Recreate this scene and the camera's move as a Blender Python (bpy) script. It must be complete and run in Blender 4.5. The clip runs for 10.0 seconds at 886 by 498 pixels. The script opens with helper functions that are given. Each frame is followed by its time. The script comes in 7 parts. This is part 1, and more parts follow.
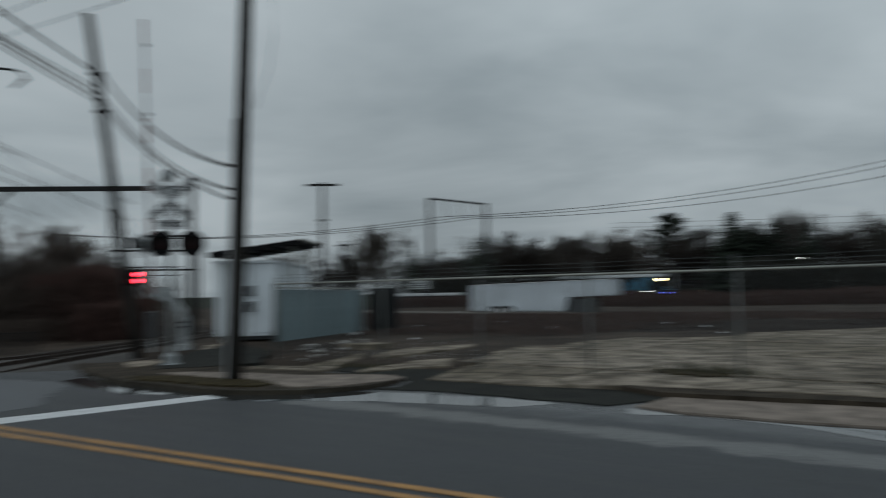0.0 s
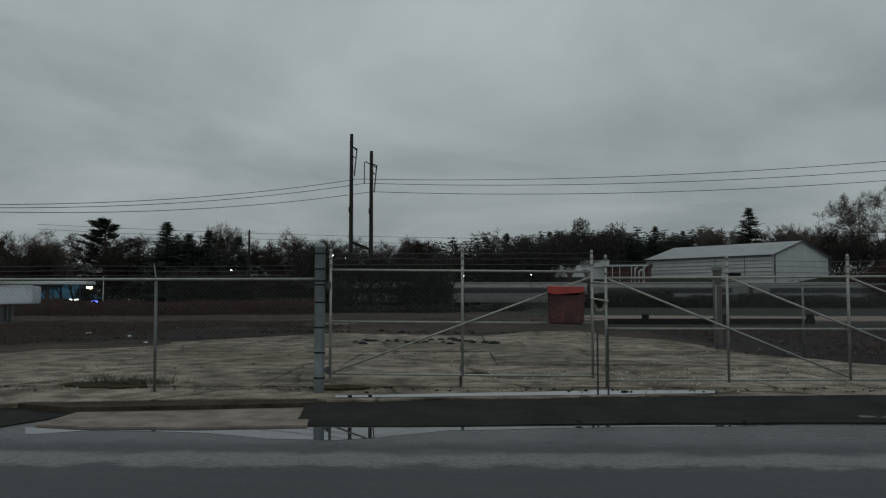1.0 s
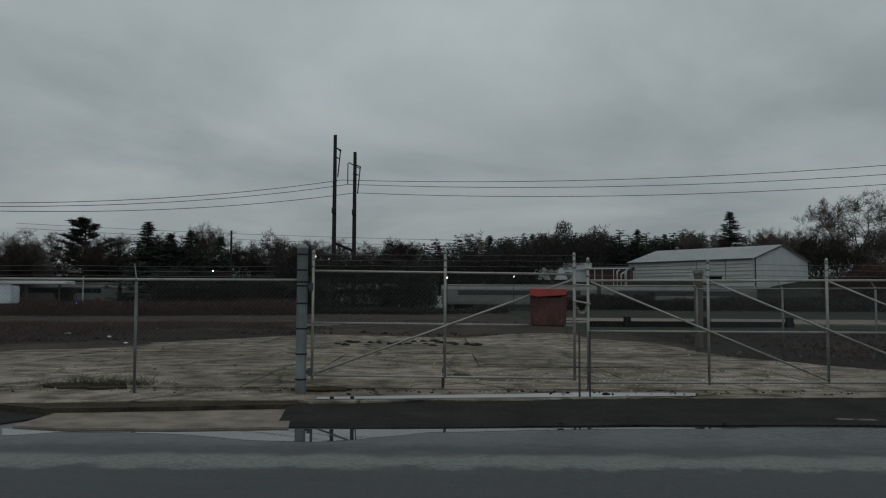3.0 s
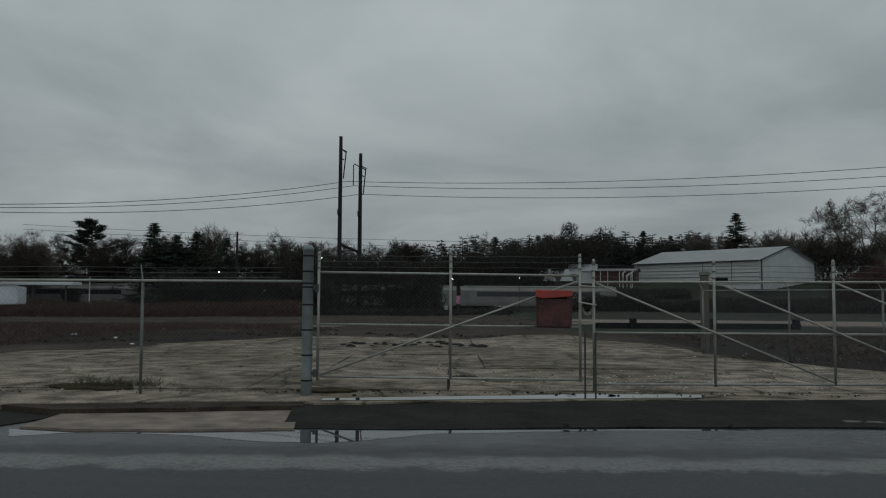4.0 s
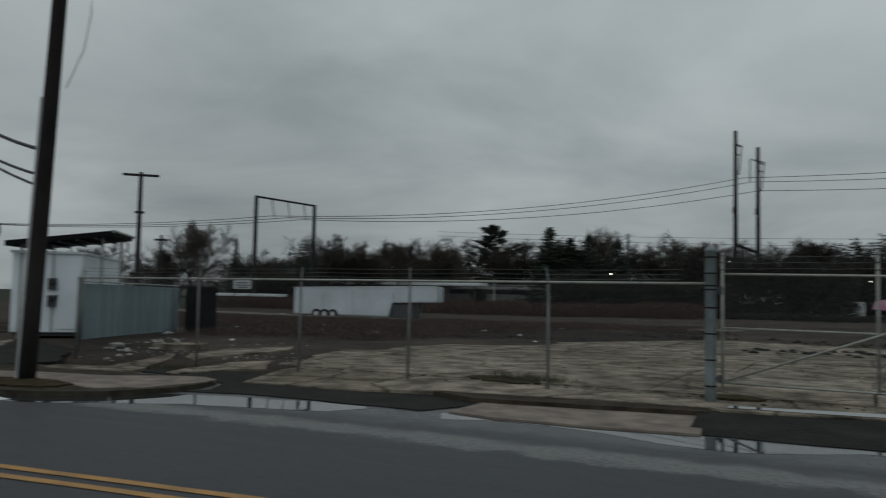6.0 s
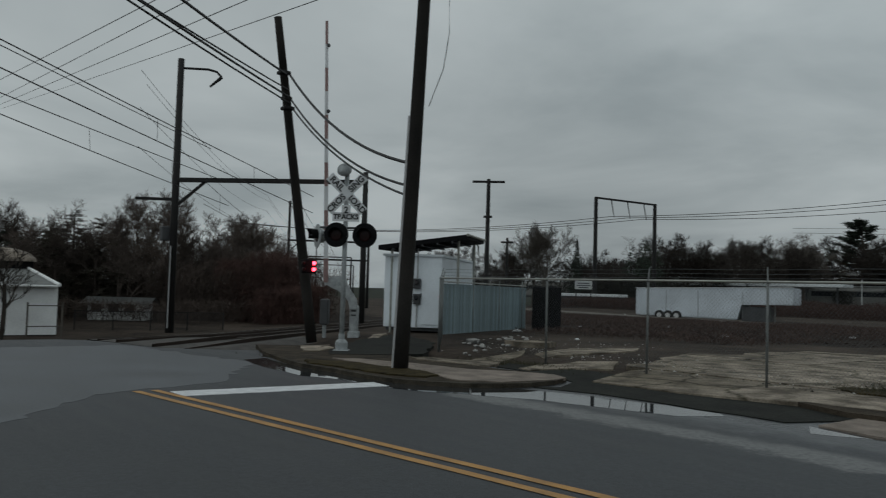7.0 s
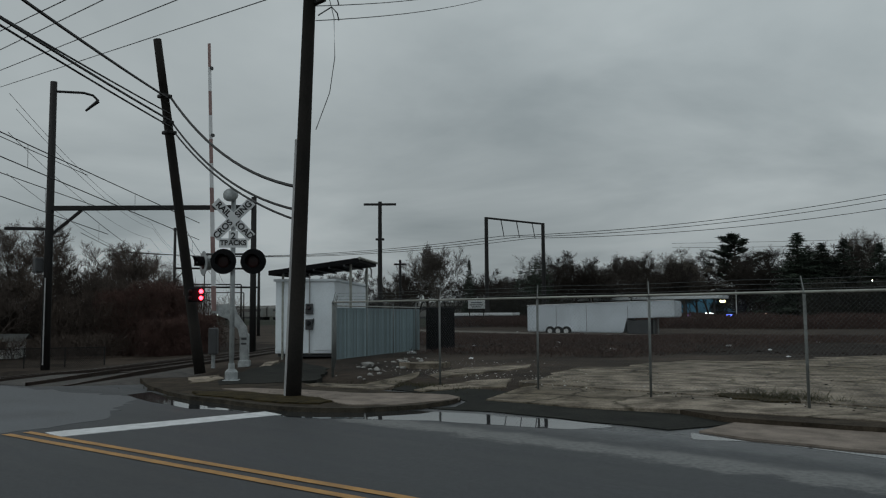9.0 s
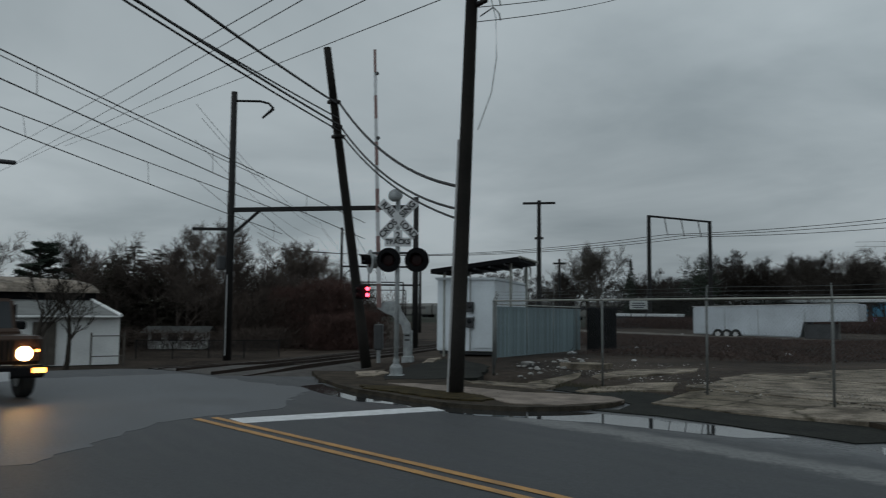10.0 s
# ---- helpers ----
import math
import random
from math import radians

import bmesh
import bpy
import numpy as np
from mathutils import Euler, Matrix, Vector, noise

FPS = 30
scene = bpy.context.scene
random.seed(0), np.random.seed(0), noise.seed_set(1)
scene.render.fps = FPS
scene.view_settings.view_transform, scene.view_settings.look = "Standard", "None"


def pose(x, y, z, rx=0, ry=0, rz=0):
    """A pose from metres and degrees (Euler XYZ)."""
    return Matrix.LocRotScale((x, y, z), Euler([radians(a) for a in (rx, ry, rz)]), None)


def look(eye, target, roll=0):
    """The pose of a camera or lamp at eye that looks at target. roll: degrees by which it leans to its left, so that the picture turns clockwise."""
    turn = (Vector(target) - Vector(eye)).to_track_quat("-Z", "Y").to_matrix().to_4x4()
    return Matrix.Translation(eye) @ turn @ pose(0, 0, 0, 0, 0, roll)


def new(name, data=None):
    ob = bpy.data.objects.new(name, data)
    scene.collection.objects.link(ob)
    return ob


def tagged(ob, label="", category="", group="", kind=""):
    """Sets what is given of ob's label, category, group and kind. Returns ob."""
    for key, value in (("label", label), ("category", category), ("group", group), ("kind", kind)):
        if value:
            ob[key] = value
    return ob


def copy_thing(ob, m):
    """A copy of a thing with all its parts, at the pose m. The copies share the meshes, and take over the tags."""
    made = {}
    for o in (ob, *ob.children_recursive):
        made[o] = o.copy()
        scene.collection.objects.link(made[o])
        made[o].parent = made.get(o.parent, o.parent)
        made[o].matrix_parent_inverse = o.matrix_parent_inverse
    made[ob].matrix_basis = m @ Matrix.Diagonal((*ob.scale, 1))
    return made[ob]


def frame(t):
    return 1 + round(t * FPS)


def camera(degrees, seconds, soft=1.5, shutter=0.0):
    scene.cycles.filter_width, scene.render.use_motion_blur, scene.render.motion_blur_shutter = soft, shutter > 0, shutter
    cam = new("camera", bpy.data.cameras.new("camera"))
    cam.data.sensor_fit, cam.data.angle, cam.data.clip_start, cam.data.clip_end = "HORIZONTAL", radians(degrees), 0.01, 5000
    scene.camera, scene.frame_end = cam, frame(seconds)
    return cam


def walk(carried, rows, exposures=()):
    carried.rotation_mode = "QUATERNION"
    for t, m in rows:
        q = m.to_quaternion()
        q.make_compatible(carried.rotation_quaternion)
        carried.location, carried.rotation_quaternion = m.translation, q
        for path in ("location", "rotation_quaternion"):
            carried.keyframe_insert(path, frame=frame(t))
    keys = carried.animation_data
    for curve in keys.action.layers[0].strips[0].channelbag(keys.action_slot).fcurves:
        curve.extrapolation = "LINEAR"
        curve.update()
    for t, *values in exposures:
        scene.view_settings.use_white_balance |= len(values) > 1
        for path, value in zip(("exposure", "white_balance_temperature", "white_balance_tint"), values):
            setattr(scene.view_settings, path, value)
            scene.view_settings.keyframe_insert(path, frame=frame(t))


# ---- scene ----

# ---------------------------------------------------------------- camera
cam = camera(57.2, 10.0, soft=1.15, shutter=0.25)
# seconds, x, y, z, yaw, pitch, roll
ROWS = [
    (0.0, -0.196, -0.116, 1.62, 39.70, 3.05, 1.00),
    (0.1, -0.147, -0.085, 1.62, 29.24, 3.20, 1.46),
    (0.2, -0.106, -0.063, 1.62, 21.37, 3.23, 1.70),
    (0.3, -0.075, -0.046, 1.62, 15.43, 3.33, 1.68),
    (0.5, -0.040, -0.022, 1.62, 7.83, 3.27, 1.24),
    (0.7, -0.020, -0.012, 1.62, 4.00, 3.32, 0.60),
    (1.0, -0.005, -0.003, 1.62, 1.28, 3.37, 0.00),
    (1.5, 0.000, -0.002, 1.62, 0.16, 3.41, -0.31),
    (2.0, 0.001, -0.001, 1.62, 0.01, 3.41, -0.31),
    (2.5, 0.000, 0.000, 1.62, 0.00, 3.44, -0.29),
    (4.0, -0.003, -0.001, 1.62, 0.46, 3.59, -0.34),
    (4.5, -0.004, -0.001, 1.62, 0.63, 3.60, -0.38),
    (5.0, -0.018, -0.008, 1.62, 2.37, 3.59, -0.54),
    (5.5, -0.071, -0.040, 1.62, 13.69, 3.45, -0.85),
    (6.0, -0.138, -0.082, 1.62, 27.46, 3.36, -1.15),
    (6.2, -0.161, -0.098, 1.62, 33.54, 3.27, -1.13),
    (7.3, -0.264, -0.162, 1.62, 52.78, 2.74, -1.75),
    (7.5, -0.255, -0.157, 1.62, 51.77, 2.85, -1.60),
    (8.0, -0.228, -0.135, 1.62, 46.13, 3.30, -1.33),
    (8.5, -0.216, -0.126, 1.62, 43.56, 3.49, -0.64),
    (9.0, -0.221, -0.128, 1.62, 43.64, 4.47, 0.41),
    (9.5, -0.238, -0.142, 1.62, 47.52, 4.68, 0.37),
    (10.0, -0.274, -0.165, 1.62, 54.73, 4.39, -0.49),
]
EXPOSURES = [(0.0, -1.4, 6250, 10), (0.6, -1.52, 6500, 10), (2.5, -1.55, 6500, 10), (5.0, -1.55, 6500, 10), (7.0, -1.42, 6500, 10), (9.5, -1.40, 6450, 10), (10.0, -1.43, 6250, 10)]
walk(cam, [(t, pose(x, y, z, 90 + pitch, roll, yaw)) for t, x, y, z, yaw, pitch, roll in ROWS], EXPOSURES)

# ---------------------------------------------------------------- world and sun
world = bpy.data.worlds.new("overcast_evening")
scene.world = world
world.use_nodes = True


def sky_nodes():
    nt = world.node_tree
    n, l = nt.nodes, nt.links
    bg = n["Background"]
    tc = n.new("ShaderNodeTexCoord")
    sep = n.new("ShaderNodeSeparateXYZ")
    l.new(tc.outputs["Generated"], sep.inputs[0])
    # clouds lie on a flat layer: direction divided by height
    hi = n.new("ShaderNodeMath")
    hi.operation = "ADD"
    hi.inputs[1].default_value = 0.16
    l.new(sep.outputs["Z"], hi.inputs[0])
    mx = n.new("ShaderNodeMath")
    mx.operation = "MAXIMUM"
    mx.inputs[1].default_value = 0.05
    l.new(hi.outputs[0], mx.inputs[0])
    comb = n.new("ShaderNodeCombineXYZ")
    for k, ax in enumerate("XY"):
        d = n.new("ShaderNodeMath")
        d.operation = "DIVIDE"
        l.new(sep.outputs[ax], d.inputs[0])
        l.new(mx.outputs[0], d.inputs[1])
        l.new(d.outputs[0], comb.inputs[k])
    no = n.new("ShaderNodeTexNoise")
    no.inputs["Scale"].default_value = 0.75
    no.inputs["Detail"].default_value = 6
    no.inputs["Roughness"].default_value = 0.52
    no.inputs["Distortion"].default_value = 0.35
    l.new(comb.outputs[0], no.inputs["Vector"])
    ramp = n.new("ShaderNodeValToRGB")
    ramp.color_ramp.elements[0].position, ramp.color_ramp.elements[0].color = 0.34, (0.77, 0.89, 0.93, 1)
    ramp.color_ramp.elements[1].position, ramp.color_ramp.elements[1].color = 0.66, (1.26, 1.40, 1.43, 1)
    l.new(no.outputs["Fac"], ramp.inputs["Fac"])
    sky = n.new("ShaderNodeTexSky")
    sky.sky_type, sky.sun_disc = "NISHITA", False
    sky.sun_elevation, sky.sun_rotation = radians(8), radians(250)
    dim = n.new("ShaderNodeVectorMath")
    dim.operation = "SCALE"
    dim.inputs["Scale"].default_value = 0.05
    l.new(sky.outputs[0], dim.inputs[0])
    mix = n.new("ShaderNodeMix")
    mix.data_type = "RGBA"
    mix.inputs["Factor"].default_value = 0.92
    l.new(dim.outputs[0], mix.inputs["A"])
    l.new(ramp.outputs["Color"], mix.inputs["B"])
    # the west is the darker side of the evening sky
    side = n.new("ShaderNodeMapRange")
    side.inputs["From Min"].default_value, side.inputs["From Max"].default_value = -1.0, -0.35
    side.inputs["To Min"].default_value, side.inputs["To Max"].default_value = 0.84, 1.04
    side.interpolation_type = "SMOOTHSTEP"
    l.new(sep.outputs["X"], side.inputs["Value"])
    dusk = n.new("ShaderNodeVectorMath")
    dusk.operation = "SCALE"
    l.new(mix.outputs["Result"], dusk.inputs[0])
    low = n.new("ShaderNodeMapRange")
    low.inputs["From Min"].default_value, low.inputs["From Max"].default_value = 0.02, 0.30
    low.inputs["To Min"].default_value, low.inputs["To Max"].default_value = 0.75, 1.05
    l.new(sep.outputs["Z"], low.inputs["Value"])
    # the last daylight lies along the western horizon
    glow_west = n.new("ShaderNodeMapRange")
    glow_west.inputs["From Min"].default_value, glow_west.inputs["From Max"].default_value = -0.98, -0.62
    glow_west.inputs["To Min"].default_value, glow_west.inputs["To Max"].default_value = 1.12, 0.75
    glow_west.interpolation_type = "SMOOTHSTEP"
    l.new(sep.outputs["X"], glow_west.inputs["Value"])
    l.new(glow_west.outputs[0], low.inputs["To Min"])
    both = n.new("ShaderNodeMath")
    both.operation = "MULTIPLY"
    l.new(side.outputs[0], both.inputs[0])
    l.new(low.outputs[0], both.inputs[1])
    # brighter cloud towards the south, behind the viewer
    south = n.new("ShaderNodeMapRange")
    south.inputs["From Min"].default_value, south.inputs["From Max"].default_value = -0.75, 0.0
    south.inputs["To Min"].default_value, south.inputs["To Max"].default_value = 1.35, 1.0
    south.interpolation_type = "SMOOTHSTEP"
    l.new(sep.outputs["Y"], south.inputs["Value"])
    full = n.new("ShaderNodeMath")
    full.operation = "MULTIPLY"
    l.new(both.outputs[0], full.inputs[0])
    l.new(south.outputs[0], full.inputs[1])
    l.new(full.outputs[0], dusk.inputs["Scale"])
    l.new(dusk.outputs[0], bg.inputs["Color"])
    bg.inputs["Strength"].default_value = 1.0


sky_nodes()
sun = new("sun", bpy.data.lights.new("sun", "SUN"))
sun.data.energy, sun.data.angle, sun.data.color = 0.5, radians(40), (1.0, 0.97, 0.93)
sun.matrix_world = look((0, 0, 50), (20, 25, 0))

# ---------------------------------------------------------------- materials


def mat(name, col, rough=0.8, var=0.25, scale=3.0, fine=40.0, bump=0.15, metal=0.0, spec=0.5, col2=None, emit=None, rand=0.0, rough_var=0.1):
    """A surface with colour broken up at two scales, uneven gloss and fine relief."""
    m = bpy.data.materials.new(name)
    m.use_nodes = True
    nt = m.node_tree
    n, l = nt.nodes, nt.links
    b = n["Principled BSDF"]
    geo = n.new("ShaderNodeTexCoord")
    n1, n2 = n.new("ShaderNodeTexNoise"), n.new("ShaderNodeTexNoise")
    for q, s, dt in ((n1, scale, 5), (n2, fine, 3)):
        q.inputs["Scale"].default_value, q.inputs["Detail"].default_value = s, dt
        l.new(geo.outputs["Object"], q.inputs["Vector"])
    add = n.new("ShaderNodeMath")
    add.operation = "MULTIPLY_ADD"
    add.inputs[1].default_value = 0.65
    l.new(n1.outputs["Fac"], add.inputs[0])
    mul = n.new("ShaderNodeMath")
    mul.operation = "MULTIPLY"
    mul.inputs[1].default_value = 0.35
    l.new(n2.outputs["Fac"], mul.inputs[0])
    l.new(mul.outputs[0], add.inputs[2])
    r = n.new("ShaderNodeValToRGB")
    lo = [c * (1 - var) for c in col]
    hi = [min(1, c * (1 + var)) for c in col] if col2 is None else list(col2)
    r.color_ramp.elements[0].position, r.color_ramp.elements[0].color = 0.32, (*lo, 1)
    r.color_ramp.elements[1].position, r.color_ramp.elements[1].color = 0.68, (*hi, 1)
    l.new(add.outputs[0], r.inputs["Fac"])
    out = r.outputs["Color"]
    if rand:
        oi = n.new("ShaderNodeObjectInfo")
        hs = n.new("ShaderNodeHueSaturation")
        mr = n.new("ShaderNodeMapRange")
        mr.inputs["To Min"].default_value, mr.inputs["To Max"].default_value = 1 - rand, 1 + rand
        l.new(oi.outputs["Random"], mr.inputs["Value"])
        l.new(mr.outputs[0], hs.inputs["Value"])
        l.new(out, hs.inputs["Color"])
        out = hs.outputs["Color"]
    l.new(out, b.inputs["Base Color"])
    rr = n.new("ShaderNodeMapRange")
    rr.inputs["To Min"].default_value, rr.inputs["To Max"].default_value = max(0.02, rough - rough_var), min(1, rough + rough_var)
    l.new(n1.outputs["Fac"], rr.inputs["Value"])
    l.new(rr.outputs[0], b.inputs["Roughness"])
    b.inputs["Metallic"].default_value = metal
    b.inputs["Specular IOR Level"].default_value = spec
    if bump:
        bp = n.new("ShaderNodeBump")
        bp.inputs["Strength"].default_value, bp.inputs["Distance"].default_value = bump, 0.02
        l.new(n2.outputs["Fac"], bp.inputs["Height"])
        l.new(bp.outputs[0], b.inputs["Normal"])
    if emit:
        b.inputs["Emission Color"].default_value = (*emit[0], 1)
        b.inputs["Emission Strength"].default_value = emit[1]
    return m


def glow(name, col, strength):
    return mat(name, col, 0.4, var=0.05, bump=0, emit=(col, strength))


def yard_concrete():
    """Old yard concrete: broad stains, worn aggregate, dark cracks with moss in them."""
    m = bpy.data.materials.new("old_concrete")
    m.use_nodes = True
    n, l = m.node_tree.nodes, m.node_tree.links
    b = n["Principled BSDF"]
    tc = n.new("ShaderNodeTexCoord")

    def tex(scale, detail, rough=0.55):
        q = n.new("ShaderNodeTexNoise")
        q.inputs["Scale"].default_value, q.inputs["Detail"].default_value, q.inputs["Roughness"].default_value = scale, detail, rough
        l.new(tc.outputs["Object"], q.inputs["Vector"])
        return q

    def ramp(src, p0, c0, p1, c1):
        r = n.new("ShaderNodeValToRGB")
        r.color_ramp.elements[0].position, r.color_ramp.elements[0].color = p0, (*c0, 1)
        r.color_ramp.elements[1].position, r.color_ramp.elements[1].color = p1, (*c1, 1)
        l.new(src, r.inputs["Fac"])
        return r.outputs["Color"]

    def mix(kind, fac, x, y):
        q = n.new("ShaderNodeMix")
        q.data_type, q.blend_type = "RGBA", kind
        q.inputs["Factor"].default_value = fac
        l.new(x, q.inputs["A"])
        l.new(y, q.inputs["B"])
        return q.outputs["Result"]

    broad, mid, fine = tex(0.22, 4), tex(1.6, 6, 0.65), tex(28, 3)
    col = ramp(mid.outputs["Fac"], 0.37, (0.088, 0.074, 0.058), 0.63, (0.335, 0.292, 0.243))
    col = mix("MULTIPLY", 0.75, col, ramp(broad.outputs["Fac"], 0.40, (0.50, 0.47, 0.38), 0.58, (1.18, 1.15, 1.10)))
    col = mix("MULTIPLY", 0.6, col, ramp(fine.outputs["Fac"], 0.40, (0.62, 0.62, 0.62), 0.56, (1.15, 1.15, 1.15)))
    wob = n.new("ShaderNodeVectorMath")
    wob.operation = "MULTIPLY_ADD"
    wob.inputs[1].default_value = (0.9, 0.9, 0.9)
    l.new(tex(1.1, 4).outputs["Color"], wob.inputs[0])
    l.new(tc.outputs["Object"], wob.inputs[2])
    vo = n.new("ShaderNodeTexVoronoi")
    vo.feature = "DISTANCE_TO_EDGE"
    vo.inputs["Scale"].default_value = 0.33
    l.new(wob.outputs[0], vo.inputs["Vector"])
    col = mix("MULTIPLY", 0.85, col, ramp(vo.outputs["Distance"], 0.002, (0.16, 0.16, 0.10), 0.022, (1, 1, 1)))
    oi, hs, mr = n.new("ShaderNodeObjectInfo"), n.new("ShaderNodeHueSaturation"), n.new("ShaderNodeMapRange")
    mr.inputs["To Min"].default_value, mr.inputs["To Max"].default_value = 0.86, 1.12
    l.new(oi.outputs["Random"], mr.inputs["Value"])
    l.new(mr.outputs[0], hs.inputs["Value"])
    l.new(col, hs.inputs["Color"])
    l.new(hs.outputs["Color"], b.inputs["Base Color"])
    b.inputs["Roughness"].default_value = 0.85
    b.inputs["Specular IOR Level"].default_value = 0.18
    bp = n.new("ShaderNodeBump")
    bp.inputs["Strength"].default_value, bp.inputs["Distance"].default_value = 0.25, 0.02
    l.new(mid.outputs["Fac"], bp.inputs["Height"])
    l.new(bp.outputs[0], b.inputs["Normal"])
    return m


def road_asphalt():
    """Damp asphalt: a worn pale seam beside the lane edge and a rain-soaked gutter, both fading unevenly."""
    m = bpy.data.materials.new("damp_asphalt")
    m.use_nodes = True
    n, l = m.node_tree.nodes, m.node_tree.links
    b = n["Principled BSDF"]
    tc, sep = n.new("ShaderNodeTexCoord"), n.new("ShaderNodeSeparateXYZ")
    l.new(tc.outputs["Object"], sep.inputs[0])

    def tex(scale, detail, stretch=1.0):
        mp, q = n.new("ShaderNodeMapping"), n.new("ShaderNodeTexNoise")
        mp.inputs["Scale"].default_value = (1, stretch, 1)
        l.new(tc.outputs["Object"], mp.inputs["Vector"])
        q.inputs["Scale"].default_value, q.inputs["Detail"].default_value, q.inputs["Roughness"].default_value = scale, detail, 0.6
        l.new(mp.outputs[0], q.inputs["Vector"])
        return q.outputs["Fac"]

    def math_node(op, x, y):
        q = n.new("ShaderNodeMath")
        q.operation = op
        for i, v in enumerate((x, y)):
            if isinstance(v, (int, float)):
                q.inputs[i].default_value = v
            else:
                l.new(v, q.inputs[i])
        return q.outputs[0]

    def step(v, a, c, lo=0.0, hi=1.0):
        q = n.new("ShaderNodeMapRange")
        q.interpolation_type = "SMOOTHSTEP"
        for nm, val in (("From Min", a), ("From Max", c), ("To Min", lo), ("To Max", hi)):
            q.inputs[nm].default_value = val
        l.new(v, q.inputs["Value"])
        return q.outputs[0]

    def mix(fac, x, y, kind="MIX"):
        q = n.new("ShaderNodeMix")
        q.data_type, q.blend_type = "RGBA", kind
        if isinstance(fac, float):
            q.inputs["Factor"].default_value = fac
        else:
            l.new(fac, q.inputs["Factor"])
        for nm, v in (("A", x), ("B", y)):
            if isinstance(v, tuple):
                q.inputs[nm].default_value = (*v, 1)
            else:
                l.new(v, q.inputs[nm])
        return q.outputs["Result"]

    broad, streak, mid, fine, grit = tex(0.3, 4), tex(0.3, 4, 7.0), tex(2.2, 5), tex(14, 4), tex(75, 2)
    y = math_node("ADD", sep.outputs["Y"], math_node("MULTIPLY", math_node("SUBTRACT", mid, 0.5), 0.9))
    y = math_node("ADD", y, math_node("MULTIPLY", math_node("SUBTRACT", fine, 0.5), 0.35))
    east = step(sep.outputs["X"], -12.2, -10.4)
    band = math_node("MULTIPLY", math_node("MULTIPLY", step(y, 7.75, 8.1), step(y, 8.35, 8.75, 1.0, 0.0)), east)
    band = math_node("MULTIPLY", band, step(fine, 0.30, 0.60, 0.5, 1.0))
    wet = math_node("MULTIPLY", step(y, 8.5, 9.7), step(sep.outputs["X"], -11.6, -9.5))
    col = mix(step(streak, 0.3, 0.7), (0.023, 0.0255, 0.0285), (0.037, 0.040, 0.045))
    col = mix(0.45, col, mix(step(broad, 0.38, 0.62), (0.82, 0.82, 0.82), (1.15, 1.15, 1.15)), "MULTIPLY")
    col = mix(0.8, col, mix(step(grit, 0.36, 0.64), (0.55, 0.55, 0.55), (1.5, 1.5, 1.5)), "MULTIPLY")
    col = mix(0.4, col, mix(step(fine, 0.36, 0.64), (0.6, 0.6, 0.6), (1.4, 1.4, 1.4)), "MULTIPLY")
    col = mix(band, col, (0.175, 0.178, 0.176))
    l.new(col, b.inputs["Base Color"])
    rough = math_node("ADD", step(streak, 0.3, 0.7, 0.54, 0.63), math_node("MULTIPLY", band, 0.2))
    rough = math_node("SUBTRACT", rough, math_node("MULTIPLY", wet, 0.30))
    l.new(rough, b.inputs["Roughness"])
    b.inputs["Specular IOR Level"].default_value = 0.4
    bp = n.new("ShaderNodeBump")
    bp.inputs["Strength"].default_value, bp.inputs["Distance"].default_value = 0.35, 0.012
    l.new(math_node("ADD", grit, fine), bp.inputs["Height"])
    l.new(bp.outputs[0], b.inputs["Normal"])
    return m


M = {}
M["dirt"] = mat("dirt", (0.018, 0.013, 0.010), 0.95, 0.5, 0.35, 4, 0.8, col2=(0.080, 0.062, 0.049), spec=0.1)
M["dirt_dark"] = mat("wet_dark_soil", (0.012, 0.009, 0.007), 0.95, 0.4, 0.9, 14, 0.6, col2=(0.034, 0.025, 0.020), spec=0.1)
M["field"] = mat("winter_grass", (0.017, 0.021, 0.015), 0.95, 0.3, 0.2, 9, 0.6, col2=(0.040, 0.045, 0.033), spec=0.1)
M["asphalt"] = road_asphalt()
M["asphalt_old"] = mat("worn_asphalt", (0.10, 0.098, 0.092), 0.9, 0.3, 0.8, 24, 0.3, col2=(0.185, 0.18, 0.168), spec=0.2)
M["asphalt_dark"] = mat("dark_asphalt_apron", (0.008, 0.009, 0.008), 0.9, 0.45, 1.4, 16, 0.8, col2=(0.030, 0.031, 0.026), spec=0.15)
M["slab"] = mat("tan_concrete_slab", (0.170, 0.140, 0.116), 0.88, 0.35, 2.4, 55, 0.45, col2=(0.320, 0.268, 0.228), spec=0.2)
M["concrete"] = yard_concrete()
M["kerb"] = mat("mossy_kerb_concrete", (0.018, 0.015, 0.010), 0.95, 0.4, 2.6, 30, 0.9, col2=(0.080, 0.064, 0.048), spec=0.12)
# old asphalt tone, lightened to carry the bluish sky sheen as colour
M["asphalt_pale"] = mat("pale_old_asphalt_with_sheen", (0.046, 0.051, 0.058), 0.52, 0.3, 0.8, 22, 0.5, col2=(0.098, 0.106, 0.117), spec=0.45)
M["white_rim"] = mat("white_painted_rim", (0.5, 0.5, 0.5), 0.5, 0.15, 8, 40, 0)
M["scrub_brown"] = mat("dead_brown_weeds", (0.050, 0.031, 0.025), 0.95, 0.4, 1.0, 20, 0.2, col2=(0.096, 0.062, 0.051))
M["white_paint"] = mat("white_road_paint", (0.62, 0.63, 0.64), 0.55, 0.25, 5, 60, 0.15)
M["yellow_paint"] = mat("yellow_road_paint", (0.36, 0.18, 0.045), 0.6, 0.3, 3, 50, 0.2, col2=(0.50, 0.26, 0.07))
